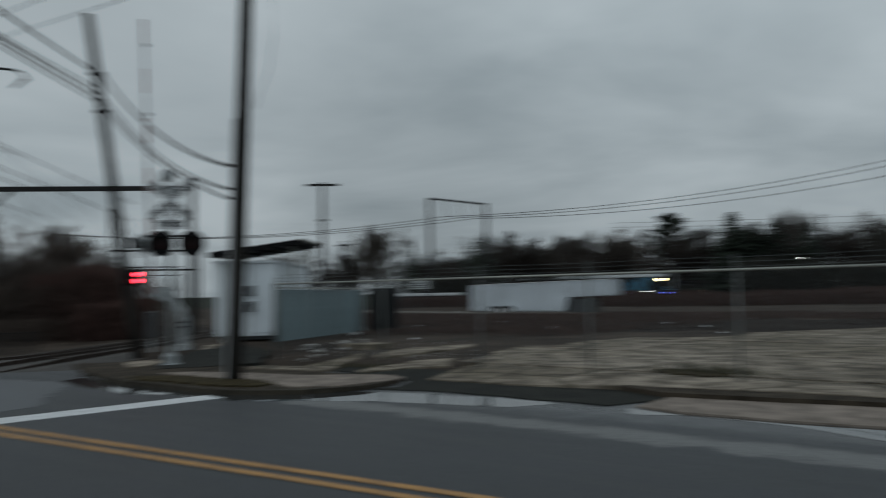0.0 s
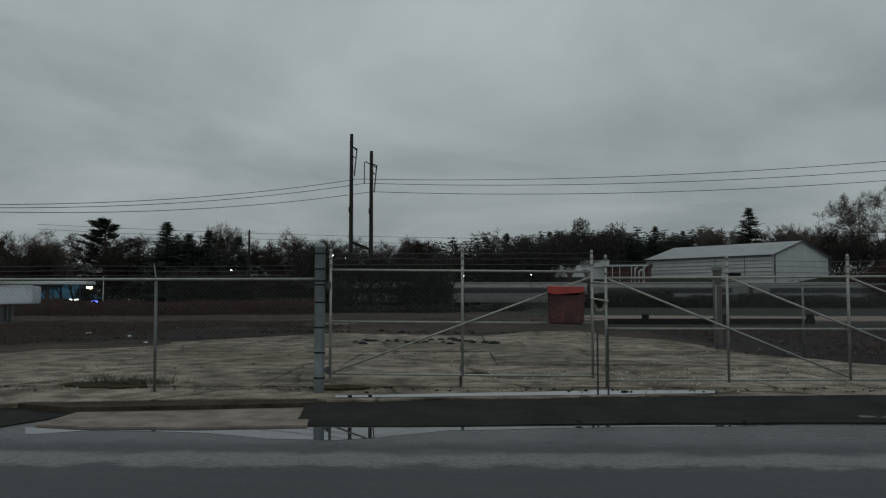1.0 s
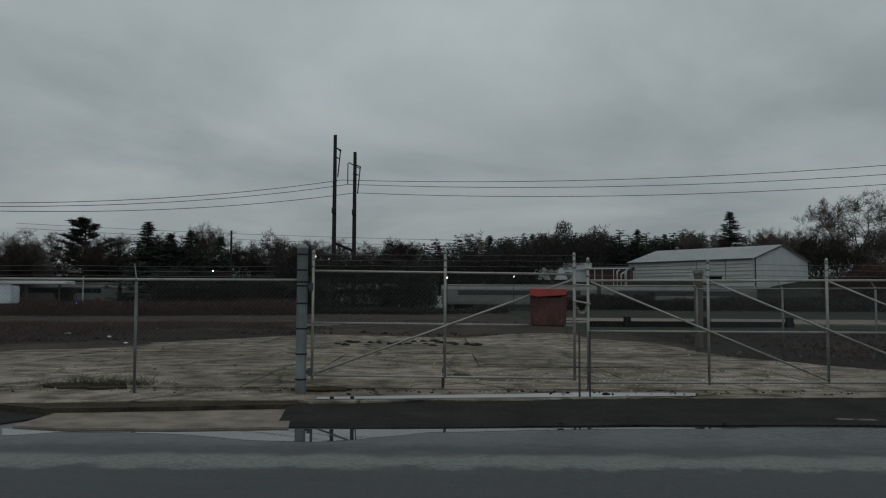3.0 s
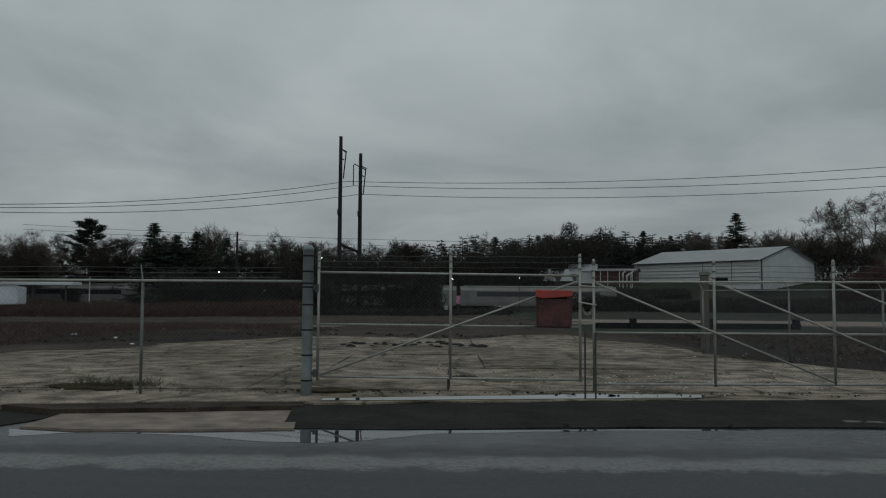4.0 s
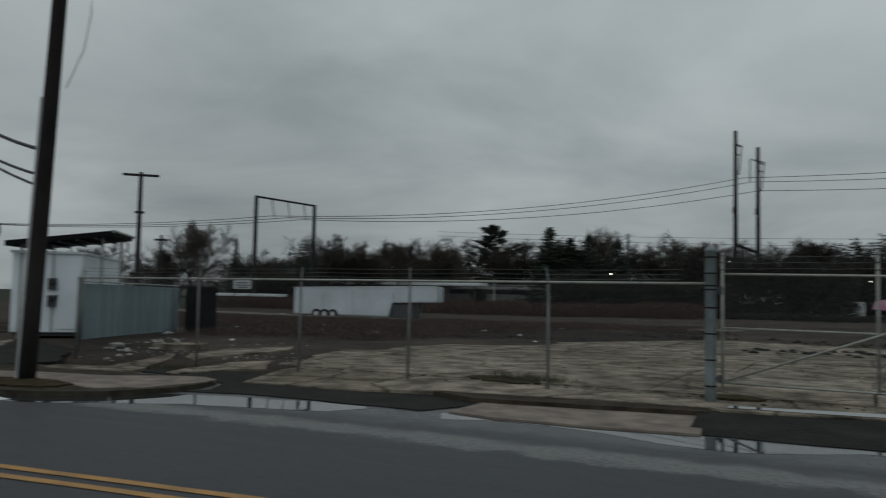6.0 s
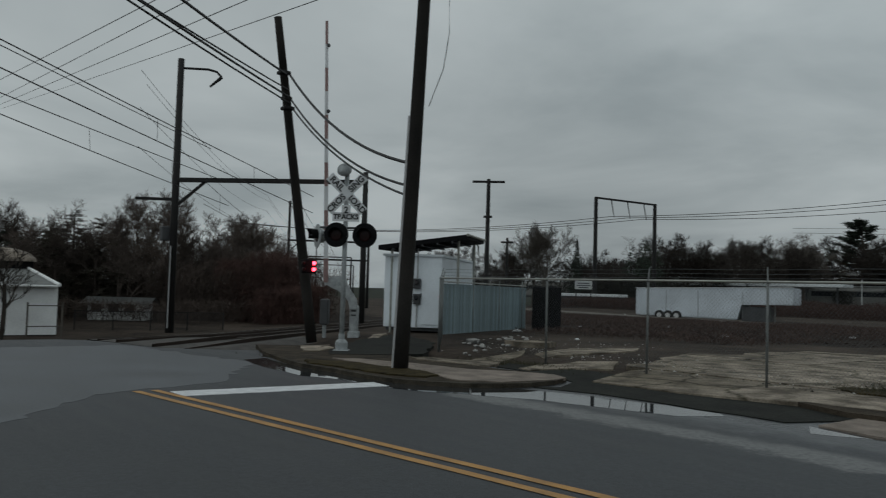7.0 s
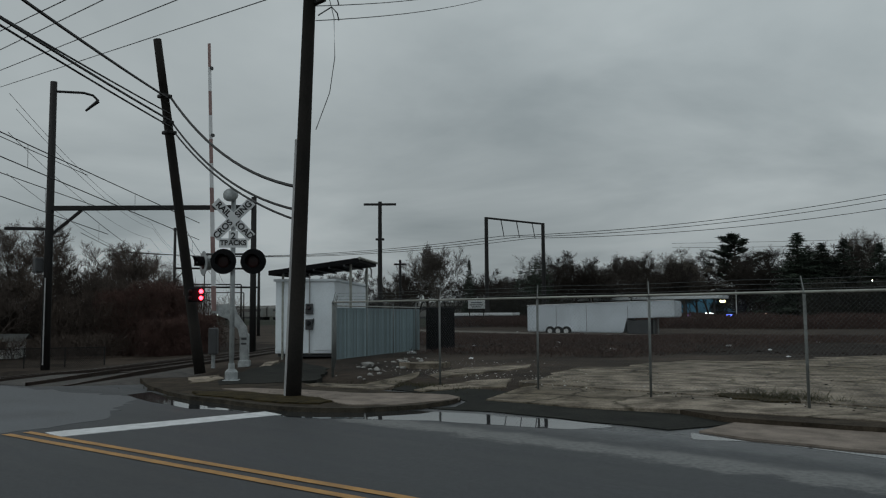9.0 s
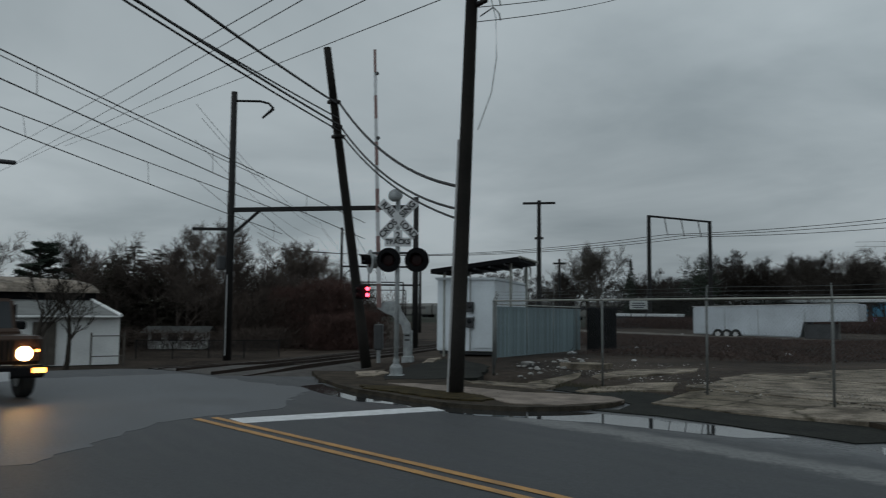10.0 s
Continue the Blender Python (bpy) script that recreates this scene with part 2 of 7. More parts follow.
M["ballast"] = mat("ballast", (0.040, 0.036, 0.033), 0.95, 0.5, 2.5, 22, 0.9, col2=(0.095, 0.086, 0.078))
M["rail"] = mat("rusty_rail_steel", (0.045, 0.030, 0.023), 0.5, 0.3, 4, 60, 0.2, metal=0.6)
M["sleeper"] = mat("creosoted_sleeper", (0.035, 0.027, 0.022), 0.9, 0.3, 4, 50, 0.4)
M["galv"] = mat("galvanised_steel", (0.165, 0.175, 0.17), 0.55, 0.35, 6, 60, 0.1, metal=0.4)
M["post_steel"] = mat("blue_grey_galvanised_post", (0.20, 0.235, 0.245), 0.55, 0.3, 4, 50, 0.12, metal=0.25)
M["galv_pale"] = mat("pale_galvanised_pipe", (0.32, 0.325, 0.295), 0.5, 0.3, 6, 60, 0.1, metal=0.4)
M["wire"] = mat("chain_link_wire", (0.10, 0.11, 0.115), 0.6, 0.15, 6, 60, 0.0, metal=0.3)
M["wood_pole"] = mat("creosoted_pole", (0.010, 0.009, 0.008), 0.9, 0.35, 1.2, 30, 0.5, col2=(0.024, 0.021, 0.018), spec=0.25)
M["wood_grey"] = mat("weathered_timber", (0.10, 0.088, 0.075), 0.9, 0.3, 2, 40, 0.4)
M["steel_dark"] = mat("dark_catenary_steel", (0.014, 0.013, 0.013), 0.75, 0.3, 2, 40, 0.2, metal=0.2)
M["cable"] = mat("black_cable", (0.012, 0.012, 0.013), 0.6, 0.2, 3, 40, 0)
M["conduit"] = mat("grey_plastic_conduit", (0.34, 0.34, 0.34), 0.6, 0.15, 3, 40, 0)
M["white_metal"] = mat("white_painted_metal", (0.78, 0.83, 0.87), 0.45, 0.08, 1.2, 20, 0.08)
M["white_wall"] = mat("whitewashed_block_wall", (0.80, 0.81, 0.80), 0.8, 0.12, 0.9, 12, 0.3, col2=(0.90, 0.91, 0.90))
M["roof_grey"] = mat("grey_shingle_roof", (0.14, 0.145, 0.14), 0.85, 0.3, 1.2, 25, 0.4)
M["roof_moss"] = mat("mossy_tile_roof", (0.055, 0.042, 0.032), 0.9, 0.45, 1.6, 9, 0.6, col2=(0.38, 0.32, 0.26))
M["trailer"] = mat("white_trailer_panel", (0.52, 0.56, 0.60), 0.45, 0.22, 0.5, 9, 0.08)
M["dark_grey"] = mat("dark_grey_paint", (0.05, 0.052, 0.055), 0.6, 0.25, 3, 40, 0.1)
M["black"] = mat("black_paint", (0.008, 0.008, 0.009), 0.85, 0.2, 3, 40, 0.05, spec=0.15)
M["rubber"] = mat("tyre_rubber", (0.018, 0.018, 0.018), 0.85, 0.2, 8, 60, 0.2)
M["alu"] = mat("aluminium", (0.45, 0.46, 0.47), 0.4, 0.1, 4, 60, 0.05, metal=0.8)
M["red_faded"] = mat("faded_red_paint", (0.018, 0.008, 0.008), 0.75, 0.4, 4, 22, 0.3, col2=(0.125, 0.042, 0.040))
M["red_bright"] = mat("red_painted_lid", (0.30, 0.03, 0.02), 0.55, 0.3, 5, 40, 0.1)
M["sign_white"] = mat("white_sign_face", (0.66, 0.67, 0.68), 0.5, 0.08, 4, 60, 0.02)
M["sign_black"] = mat("black_sign_lettering", (0.02, 0.02, 0.02), 0.6, 0.1, 4, 60, 0)
M["stripe_red"] = mat("faded_red_reflector_stripe", (0.27, 0.17, 0.16), 0.5, 0.2, 6, 60, 0.05)
M["silver"] = mat("silver_painted_mast", (0.33, 0.35, 0.355), 0.6, 0.4, 5, 40, 0.15, metal=0.15)
M["slat"] = mat("blue_grey_privacy_slats", (0.19, 0.255, 0.275), 0.55, 0.3, 0.8, 20, 0.1, rand=0.3)
M["bark"] = mat("bare_bark", (0.038, 0.032, 0.027), 0.95, 0.4, 3, 20, 0.3, spec=0.15, rand=0.25)
M["bark_brown"] = mat("brown_bare_bark", (0.056, 0.048, 0.042), 0.95, 0.4, 1, 20, 0.3, spec=0.15, rand=0.3)
M["bark_west"] = mat("light_brown_bark", (0.095, 0.077, 0.067), 0.95, 0.4, 1, 20, 0.3, spec=0.15, rand=0.3)
M["bark_pale"] = mat("pale_bare_bark", (0.095, 0.083, 0.072), 0.95, 0.3, 3, 20, 0.3, spec=0.2, rand=0.2)
M["twig_red"] = mat("red_brown_twigs", (0.058, 0.038, 0.033), 0.95, 0.4, 1.5, 20, 0.2, spec=0.15, rand=0.25)
M["needles"] = mat("dark_needles", (0.018, 0.029, 0.019), 0.9, 0.4, 1.2, 12, 0.2, col2=(0.042, 0.058, 0.040), rand=0.25)
M["ivy"] = mat("dark_brown_climber", (0.040, 0.034, 0.024), 0.95, 0.4, 1.2, 12, 0.2, col2=(0.080, 0.069, 0.050), rand=0.2)
M["undergrowth"] = mat("dark_undergrowth", (0.016, 0.016, 0.012), 0.95, 0.4, 0.6, 8, 0.3, col2=(0.036, 0.034, 0.026))
M["kerb_edge"] = mat("stained_kerb_edge", (0.018, 0.016, 0.012), 0.9, 0.4, 3.5, 35, 0.7, col2=(0.080, 0.068, 0.052), spec=0.15)
M["moss"] = mat("wet_moss", (0.022, 0.018, 0.008), 0.95, 0.4, 5, 40, 1.0, col2=(0.075, 0.058, 0.028), spec=0.1)
M["weed"] = mat("mossy_weeds", (0.055, 0.052, 0.026), 0.95, 0.4, 3, 30, 0.2)
M["rubble"] = mat("pale_rubble", (0.38, 0.37, 0.35), 0.9, 0.3, 4, 30, 0.3, rand=0.3)
M["litter"] = mat("white_litter", (0.6, 0.61, 0.62), 0.7, 0.15, 4, 30, 0.1)
M["barn"] = mat("white_sheet_metal_wall", (0.46, 0.48, 0.475), 0.6, 0.12, 0.5, 8, 0.05)
M["barn_roof"] = mat("pale_sheet_metal_roof", (0.56, 0.58, 0.59), 0.55, 0.12, 0.4, 8, 0.05)
M["brick_red"] = mat("dark_red_wall", (0.062, 0.028, 0.026), 0.85, 0.3, 2, 20, 0.2)
M["stainless"] = mat("stainless_train_body", (0.165, 0.165, 0.155), 0.5, 0.25, 0.6, 12, 0.05, metal=0.4)
M["stain_roof"] = mat("pale_train_roof", (0.36, 0.37, 0.36), 0.6, 0.15, 0.6, 12, 0.05)
M["window_dark"] = mat("dark_window_glass", (0.015, 0.017, 0.02), 0.12, 0.2, 2, 20, 0)
# the blue light on this roof is put into its base colour
M["blue_roof"] = mat("blue_lit_metal_roof", (0.06, 0.30, 0.50), 0.5, 0.2, 1, 20, 0.1)
M["pink"] = mat("pink_painted_panel", (0.55, 0.10, 0.30), 0.6, 0.35, 0.8, 6, 0.1, col2=(0.7, 0.4, 0.5))
M["jeep"] = mat("dark_bronze_car_paint", (0.045, 0.022, 0.012), 0.3, 0.1, 4, 60, 0, metal=0.3)
M["glow_red"] = glow("red_signal_lens", (1.0, 0.03, 0.05), 34)
M["glow_white"] = glow("white_lamp_lens", (1.0, 0.95, 0.85), 30)
M["glow_head"] = glow("warm_headlamp_lens", (1.0, 0.58, 0.22), 90)
M["glow_amber"] = glow("amber_marker_lens", (1.0, 0.30, 0.05), 25)
M["glow_blue"] = glow("blue_neon_lens", (0.10, 0.15, 1.0), 30)
M["glow_yellow"] = glow("yellow_lamp_lens", (1.0, 0.80, 0.40), 35)
M["glow_string"] = glow("string_light_bulb", (1.0, 0.6, 0.4), 12)


def water_material():
    m = bpy.data.materials.new("still_puddle_water")
    m.use_nodes = True
    n, l = m.node_tree.nodes, m.node_tree.links
    b = n["Principled BSDF"]
    b.inputs["Base Color"].default_value = (0.03, 0.032, 0.034, 1)
    b.inputs["Roughness"].default_value = 0.02
    b.inputs["Specular IOR Level"].default_value = 0.9
    tc, no, bp = n.new("ShaderNodeTexCoord"), n.new("ShaderNodeTexNoise"), n.new("ShaderNodeBump")
    no.inputs["Scale"].default_value = 6
    l.new(tc.outputs["Object"], no.inputs["Vector"])
    bp.inputs["Strength"].default_value, bp.inputs["Distance"].default_value = 0.02, 0.004
    l.new(no.outputs["Fac"], bp.inputs["Height"])
    l.new(bp.outputs[0], b.inputs["Normal"])
    return m


M["water"] = water_material()

# ---------------------------------------------------------------- mesh helpers


def empty(name, m=None):
    ob = new(name)
    ob.empty_display_size = 0.2
    if m is not None:
        ob.matrix_world = m
    return ob


def part(name, bm, material, parent=None, label="", smooth=False):
    me = bpy.data.meshes.new(name)
    bm.to_mesh(me)
    bm.free()
    for q in material if isinstance(material, (list, tuple)) else [material]:
        me.materials.append(q)
    if smooth:
        for p in me.polygons:
            p.use_smooth = True
    ob = new(name, me)
    if parent is not None:
        ob.parent = parent
    if label:
        ob["label"] = label
    return ob


def box(bm, cx, cy, cz, sx, sy, sz, m=None, bevel=0.0):
    g = bmesh.ops.create_cube(bm, size=1)["verts"]
    for v in g:
        v.co = Vector((cx + v.co.x * sx, cy + v.co.y * sy, cz + v.co.z * sz))
    if bevel:
        es = list({e for v in g for e in v.link_edges})
        r = bmesh.ops.bevel(bm, geom=es, offset=bevel, segments=1, affect="EDGES")
        g = list({v for f in r["faces"] for v in f.verts} | {v for v in g if v.is_valid})
    if m is not None:
        bmesh.ops.transform(bm, matrix=m, verts=g)
    return g


def tube(bm, a, b, r0, r1=None, n=8, cap=True):
    """A straight tapered tube from a to b."""
    a, b = Vector(a), Vector(b)
    r1 = r0 if r1 is None else r1
    d = (b - a).normalized()
    s = d.cross(Vector((0, 0, 1)))
    s = s.normalized() if s.length > 1e-4 else Vector((1, 0, 0))
    u = s.cross(d)
    ra, rb = [], []
    for i in range(n):
        c = math.cos(2 * math.pi * i / n) * s + math.sin(2 * math.pi * i / n) * u
        ra.append(bm.verts.new(a + c * r0))
        rb.append(bm.verts.new(b + c * r1))
    for i in range(n):
        bm.faces.new((ra[i], ra[(i + 1) % n], rb[(i + 1) % n], rb[i]))
    if cap:
        bm.faces.new(ra[::-1])
        bm.faces.new(rb)
    return ra + rb


def path_tube(bm, pts, r, n=6):
    """One continuous tube along a line of points."""
    pts = [Vector(p) for p in pts]
    rings = []
    for i, p in enumerate(pts):
        d = (pts[min(i + 1, len(pts) - 1)] - pts[max(i - 1, 0)])
        d = d.normalized() if d.length > 1e-6 else Vector((1, 0, 0))
        s = d.cross(Vector((0, 0, 1)))
        s = s.normalized() if s.length > 1e-4 else Vector((0, 1, 0))
        u = s.cross(d)
        rings.append([bm.verts.new(p + r * (math.cos(2 * math.pi * k / n) * s + math.sin(2 * math.pi * k / n) * u)) for k in range(n)])
    for a, b in zip(rings, rings[1:]):
        for k in range(n):
            bm.faces.new((a[k], a[(k + 1) % n], b[(k + 1) % n], b[k]))
    bm.faces.new(rings[0][::-1])
    bm.faces.new(rings[-1])


def lathe(bm, rings, n=16, m=None):
    """rings: (radius, height) along z."""
    rows = [[bm.verts.new((r * math.cos(2 * math.pi * i / n), r * math.sin(2 * math.pi * i / n), z)) for i in range(n)] for r, z in rings]
    for a, b in zip(rows, rows[1:]):
        for i in range(n):
            bm.faces.new((a[i], a[(i + 1) % n], b[(i + 1) % n], b[i]))
    bm.faces.new(rows[0][::-1])
    bm.faces.new(rows[-1])
    vs = [v for q in rows for v in q]
    if m is not None:
        bmesh.ops.transform(bm, matrix=m, verts=vs)
    return vs


def prism(bm, outline, z0, z1):
    """A flat piece with the given outline, from z0 to z1."""
    lo = [bm.verts.new((x, y, z0)) for x, y in outline]
    hi = [bm.verts.new((x, y, z1)) for x, y in outline]
    bm.faces.new(hi)
    bm.faces.new(lo[::-1])
    k = len(outline)
    for i in range(k):
        bm.faces.new((lo[i], lo[(i + 1) % k], hi[(i + 1) % k], hi[i]))
    return lo + hi


def ragged(outline, step=0.5, amp=0.12, seed=0):
    """The outline with uneven edges."""
    rng = random.Random(seed)
    out = []
    for (x0, y0), (x1, y1) in zip(outline, outline[1:] + outline[:1]):
        k = max(1, int(math.hypot(x1 - x0, y1 - y0) / step))
        for i in range(k):
            t = i / k
            j = amp if i else amp * 0.5
            out.append((x0 + (x1 - x0) * t + rng.uniform(-j, j), y0 + (y1 - y0) * t + rng.uniform(-j, j)))
    return out


def polar(yaw, d):
    """The place at that bearing (degrees left of straight ahead) and distance."""
    return -d * math.sin(radians(yaw)), d * math.cos(radians(yaw))


def smooth01(a, b, x):
    t = max(0.0, min(1.0, (x - a) / (b - a)))
    return t * t * (3 - 2 * t)


def height(x, y):
    """The lie of the land: level by the road, falling beyond the railway, rising far off."""
    k = 0.7 * max(0.0, y - 12)
    z = -0.85 * smooth01(-21 - k, -38 - k, x)
    z += 0.10 * smooth01(13.4, 14.5, y) * smooth01(-26, -20, x)
    z += 5.6 * smooth01(137, 165, y) * smooth01(-6, 26, x)
    z -= 0.45 * smooth01(60, 110, y) * (1 - smooth01(-6, 26, x)) * smooth01(-60, -40, x)
    return z


# ---------------------------------------------------------------- ground, road, railway


def build_ground():
    xs = sorted(set([-1800, -900, -450, -250] + list(range(-180, -60, 12)) + list(range(-60, 60, 2)) + list(range(60, 190, 12)) + [250, 450, 900, 1800]))
    ys = sorted(set([-900, -300, -100, -40, -15, -5, 0, 6, 11, 12.4] + [12.9, 13.4] + list(range(14, 60, 2)) + list(range(60, 200, 8)) + [240, 320, 500, 900, 1800]))
    bm = bmesh.new()
    grid = []
    for y in ys:
        row = []
        for x in xs:
            z = height(x, y)
            z += -0.14 if y < 12.8 else 0.0
            if 16 < y < 110:
                z += 0.10 * noise.noise(Vector((x * 0.13, y * 0.13, 0))) * smooth01(16, 24, y)
            row.append(bm.verts.new((x, y, z)))
        grid.append(row)
    for j in range(len(ys) - 1):
        for i in range(len(xs) - 1):
            f = bm.faces.new((grid[j][i], grid[j][i + 1], grid[j + 1][i + 1], grid[j + 1][i]))
            cx, cy = (xs[i] + xs[i + 1]) / 2, (ys[j] + ys[j + 1]) / 2
            if (cy > 40 and cx > 6) or cy > 100 or cy < 0:
                f.material_index = 1
            elif (cx > 8 and 14 < cy < 44) or (cx < -5 and 27 + 2 * math.sin(cx) < cy < 40 + 2 * math.sin(0.7 * cx)):
                f.material_index = 2
    ob = part("ground", bm, [M["dirt"], M["field"], M["dirt_dark"]], smooth=True)
    tagged(ob, "bare brown dirt lot and winter grass ground", "ground", kind="structure")


def build_road():
    bm = bmesh.new()
    xs = [-160, -110, -80] + list(range(-60, -24, 2)) + list(range(-24, -10)) + list(range(-10, 60, 5)) + [80, 120, 200]
    rows = []
    for j in range(9):
        row = []
        for x in xs:
            bend = 0.118 * min(0.0, x + 12)
            near = -0.6 + bend
            k = smooth01(-20.5, -16.0, x)
            far = (7.75 + bend) * (1 - k) + 11.6 * k
            y = near + (far - near) * j / 8
            row.append(bm.verts.new((x, y, height(x, y) - 0.003)))
        rows.append(row)
    for a, b in zip(rows, rows[1:]):
        for i in range(len(xs) - 1):
            bm.faces.new((a[i], a[i + 1], b[i + 1], b[i]))
    r = bmesh.ops.extrude_face_region(bm, geom=bm.faces[:])
    for v in r["geom"]:
        if isinstance(v, bmesh.types.BMVert):
            v.co.z -= 0.12
    bmesh.ops.reverse_faces(bm, faces=bm.faces[:])
    bmesh.ops.recalc_face_normals(bm, faces=bm.faces[:])
    tagged(part("road", bm, M["asphalt"]), "damp grey two-lane asphalt road", "road", kind="structure")


def flat(name, outline, z0, z1, material, label, category, kind="structure", seed=0, amp=0.0, step=0.5):
    bm = bmesh.new()
    prism(bm, ragged(outline, step, amp, seed) if amp else outline, z0, z1)
    return tagged(part(name, bm, material), label, category, kind=kind)


def yellow_y(x):
    return 4.880 + 0.1072 * (x + 4.5) if x < -4.5 else 4.880 + 0.1072 * (x + 4.5) * math.exp(-max(0, x + 4.5) / 12)


def build_markings():
    for off in (-0.135, 0.135):
        bm = bmesh.new()
        xs = [-12.35 + 0.6 * i for i in range(80)]
        lo = [bm.verts.new((x, yellow_y(x) + off - 0.06 + 0.004 * math.sin(3 * x), 0.004)) for x in xs]
        hi = [bm.verts.new((x, yellow_y(x) + off + 0.06 + 0.004 * math.sin(4 * x), 0.004)) for x in xs]
        for i in range(len(xs) - 1):
            bm.faces.new((lo[i], lo[i + 1], hi[i + 1], hi[i]))
        tagged(part("road_line", bm, M["yellow_paint"]), "worn yellow centre line painted on asphalt", "road marking", kind="structure")
    flat("stop_line", [(-12.1, 4.32), (-11.55, 4.32), (-11.25, 7.66), (-11.8, 7.72)], -0.01, 0.004, M["white_paint"], "worn white stop line painted on the road", "road marking", amp=0.012, step=0.3)


PALE = [(-21.0, 6.4), (-18.5, 7.0), (-15.6, 7.35), (-14.2, 6.3), (-12.9, 5.6), (-12.6, 4.2), (-12.3, 3.4), (-10.5, 1.9), (-9.6, 0.9), (-9.4, 0.0), (-14, -0.6), (-21, -1.2)]


def build_pavements():
    flat("puddle_1", [(-10.63, 8.88), (-10.26, 9.3), (-9.66, 9.51), (-8.81, 9.81), (-8.03, 9.96), (-7.38, 10.1), (-6.83, 10.17), (-6.46, 9.89), (-6.8, 9.27), (-7.37, 9.13), (-8.07, 8.95), (-8.87, 8.71), (-9.8, 8.16)], -0.02, 0.0002, M["water"], "still rain puddle in the gutter reflecting the sky", "puddle", amp=0.04, seed=5, step=0.4)
    flat("puddle_2", [(-5.44, 10.11), (-4.54, 9.96), (-3.12, 10.01), (-1.9, 10.18), (-0.58, 10.18), (1.93, 10.48), (4.11, 10.55), (3.7, 10.4), (1.89, 10.3), (-0.16, 9.98), (-1.02, 9.44), (-1.42, 9.28), (-2.2, 9.36), (-3.03, 9.72), (-3.95, 9.86), (-4.62, 9.84), (-4.93, 9.66), (-5.15, 9.58)], -0.02, 0.0002, M["water"], "thin strip of standing water along the gutter", "puddle", amp=0.02, seed=6, step=0.4)
    flat("puddle_3", [(-16.6, 8.15), (-15.4, 7.9), (-14.73, 7.95), (-13.36, 7.98), (-12.41, 7.96), (-11.61, 7.99), (-11.06, 8.26), (-10.51, 8.77), (-9.85, 8.21), (-10.41, 7.77), (-10.99, 7.54), (-11.72, 7.5), (-12.43, 7.41), (-12.9, 7.26), (-13.16, 7.09), (-15.2, 7.25), (-16.4, 7.5)], -0.02, 0.0002, M["water"], "dark puddle against the kerb by the crossing", "puddle", amp=0.04, seed=7, step=0.4)
    flat("puddle_5", [(-17.54, 8.5), (-17.14, 9.51), (-16.45, 9.19), (-16.51, 8.5), (-16.87, 8.17)], -0.2, 0.0004, M["water"], "bright shallow puddle at the edge of the crossing", "puddle", amp=0.05, seed=17, step=0.4)
    flat("puddle_4", [(-1.92, 12.3), (-0.71, 12.42), (1.02, 12.63), (2.08, 12.75), (4.02, 12.98), (4.17, 13.38), (2.37, 13.38), (1.05, 13.08), (-0.73, 12.78), (-1.93, 12.58)], 0.05, 0.107, M["water"], "narrow puddle at the foot of the gate", "puddle", amp=0.025, seed=8, step=0.4)
    # older asphalt; its pale colour also stands in for grazing sheen
    flat("road_patch_west", PALE, -0.02, 0.0006, M["asphalt_pale"], "paler worn asphalt before the crossing, sky sheen included in its colour", "road patch", amp=0.16, seed=35, step=0.22)
    # kerbs and slabs
    front = [(-15.6, 8.0), (-14.48, 7.86), (-13.29, 7.92), (-12.32, 7.9), (-11.58, 7.98), (-11.02, 8.24), (-10.48, 8.74), (-10.23, 9.28), (-10.1, 9.68), (-10.16, 10.44)]
    pad = [(-19.5, 9.3), (-17.5, 8.5)] + front + [(-10.35, 10.95), (-11.3, 11.2), (-12.3, 10.95), (-14.6, 10.95), (-18, 11.4)]
    flat("pavement_west", pad, -0.05, 0.068, M["kerb"], "low mossy kerb island with a dirt verge", "pavement", amp=0.03, seed=9)
    flat("pavement_path", [(-15.31, 9.04), (-14.94, 9.49), (-13.35, 10.03), (-12.24, 10.26), (-11.52, 10.78), (-10.81, 11.13), (-10.31, 10.93), (-10.19, 10.19), (-10.32, 9.36), (-10.88, 8.84), (-11.69, 9.0), (-12.72, 9.02), (-14.19, 9.0)], 0.03, 0.085, M["slab"], "pale concrete footpath end on the kerb island", "pavement", amp=0.05, seed=10, step=0.3)
    flat("asphalt_path", [(-17.7, 10.5), (-20.3, 13.0), (-21.9, 15.2), (-20.9, 15.6), (-18.5, 14.4), (-15.5, 11.6), (-15.7, 10.6), (-16.2, 9.5)], -0.1, 0.078, M["asphalt_dark"], "dark asphalt service path towards the signal hut", "path", amp=0.08, seed=61, step=0.4)
    flat("moss_patch", [(-15.14, 8.25), (-14.69, 8.54), (-14.24, 8.9), (-13.31, 8.93), (-12.71, 9.14), (-12.1, 9.1), (-11.63, 9.0), (-11.43, 8.6), (-11.95, 8.3), (-12.8, 8.16), (-13.8, 8.1), (-14.51, 7.98)], 0.03, 0.096, M["moss"], "wet moss and dead grass round the pole foot", "verge", amp=0.06, seed=36, step=0.15)
    flat("moss_patch", [(-6.9, 13.9), (-6.3, 13.5), (-5.6, 13.4), (-5.2, 13.6), (-5.6, 14.0), (-6.2, 14.4), (-6.8, 14.3)], 0.05, 0.129, M["moss"], "clump of wet moss and weeds on broken concrete", "verge", amp=0.11, seed=38, step=0.16)
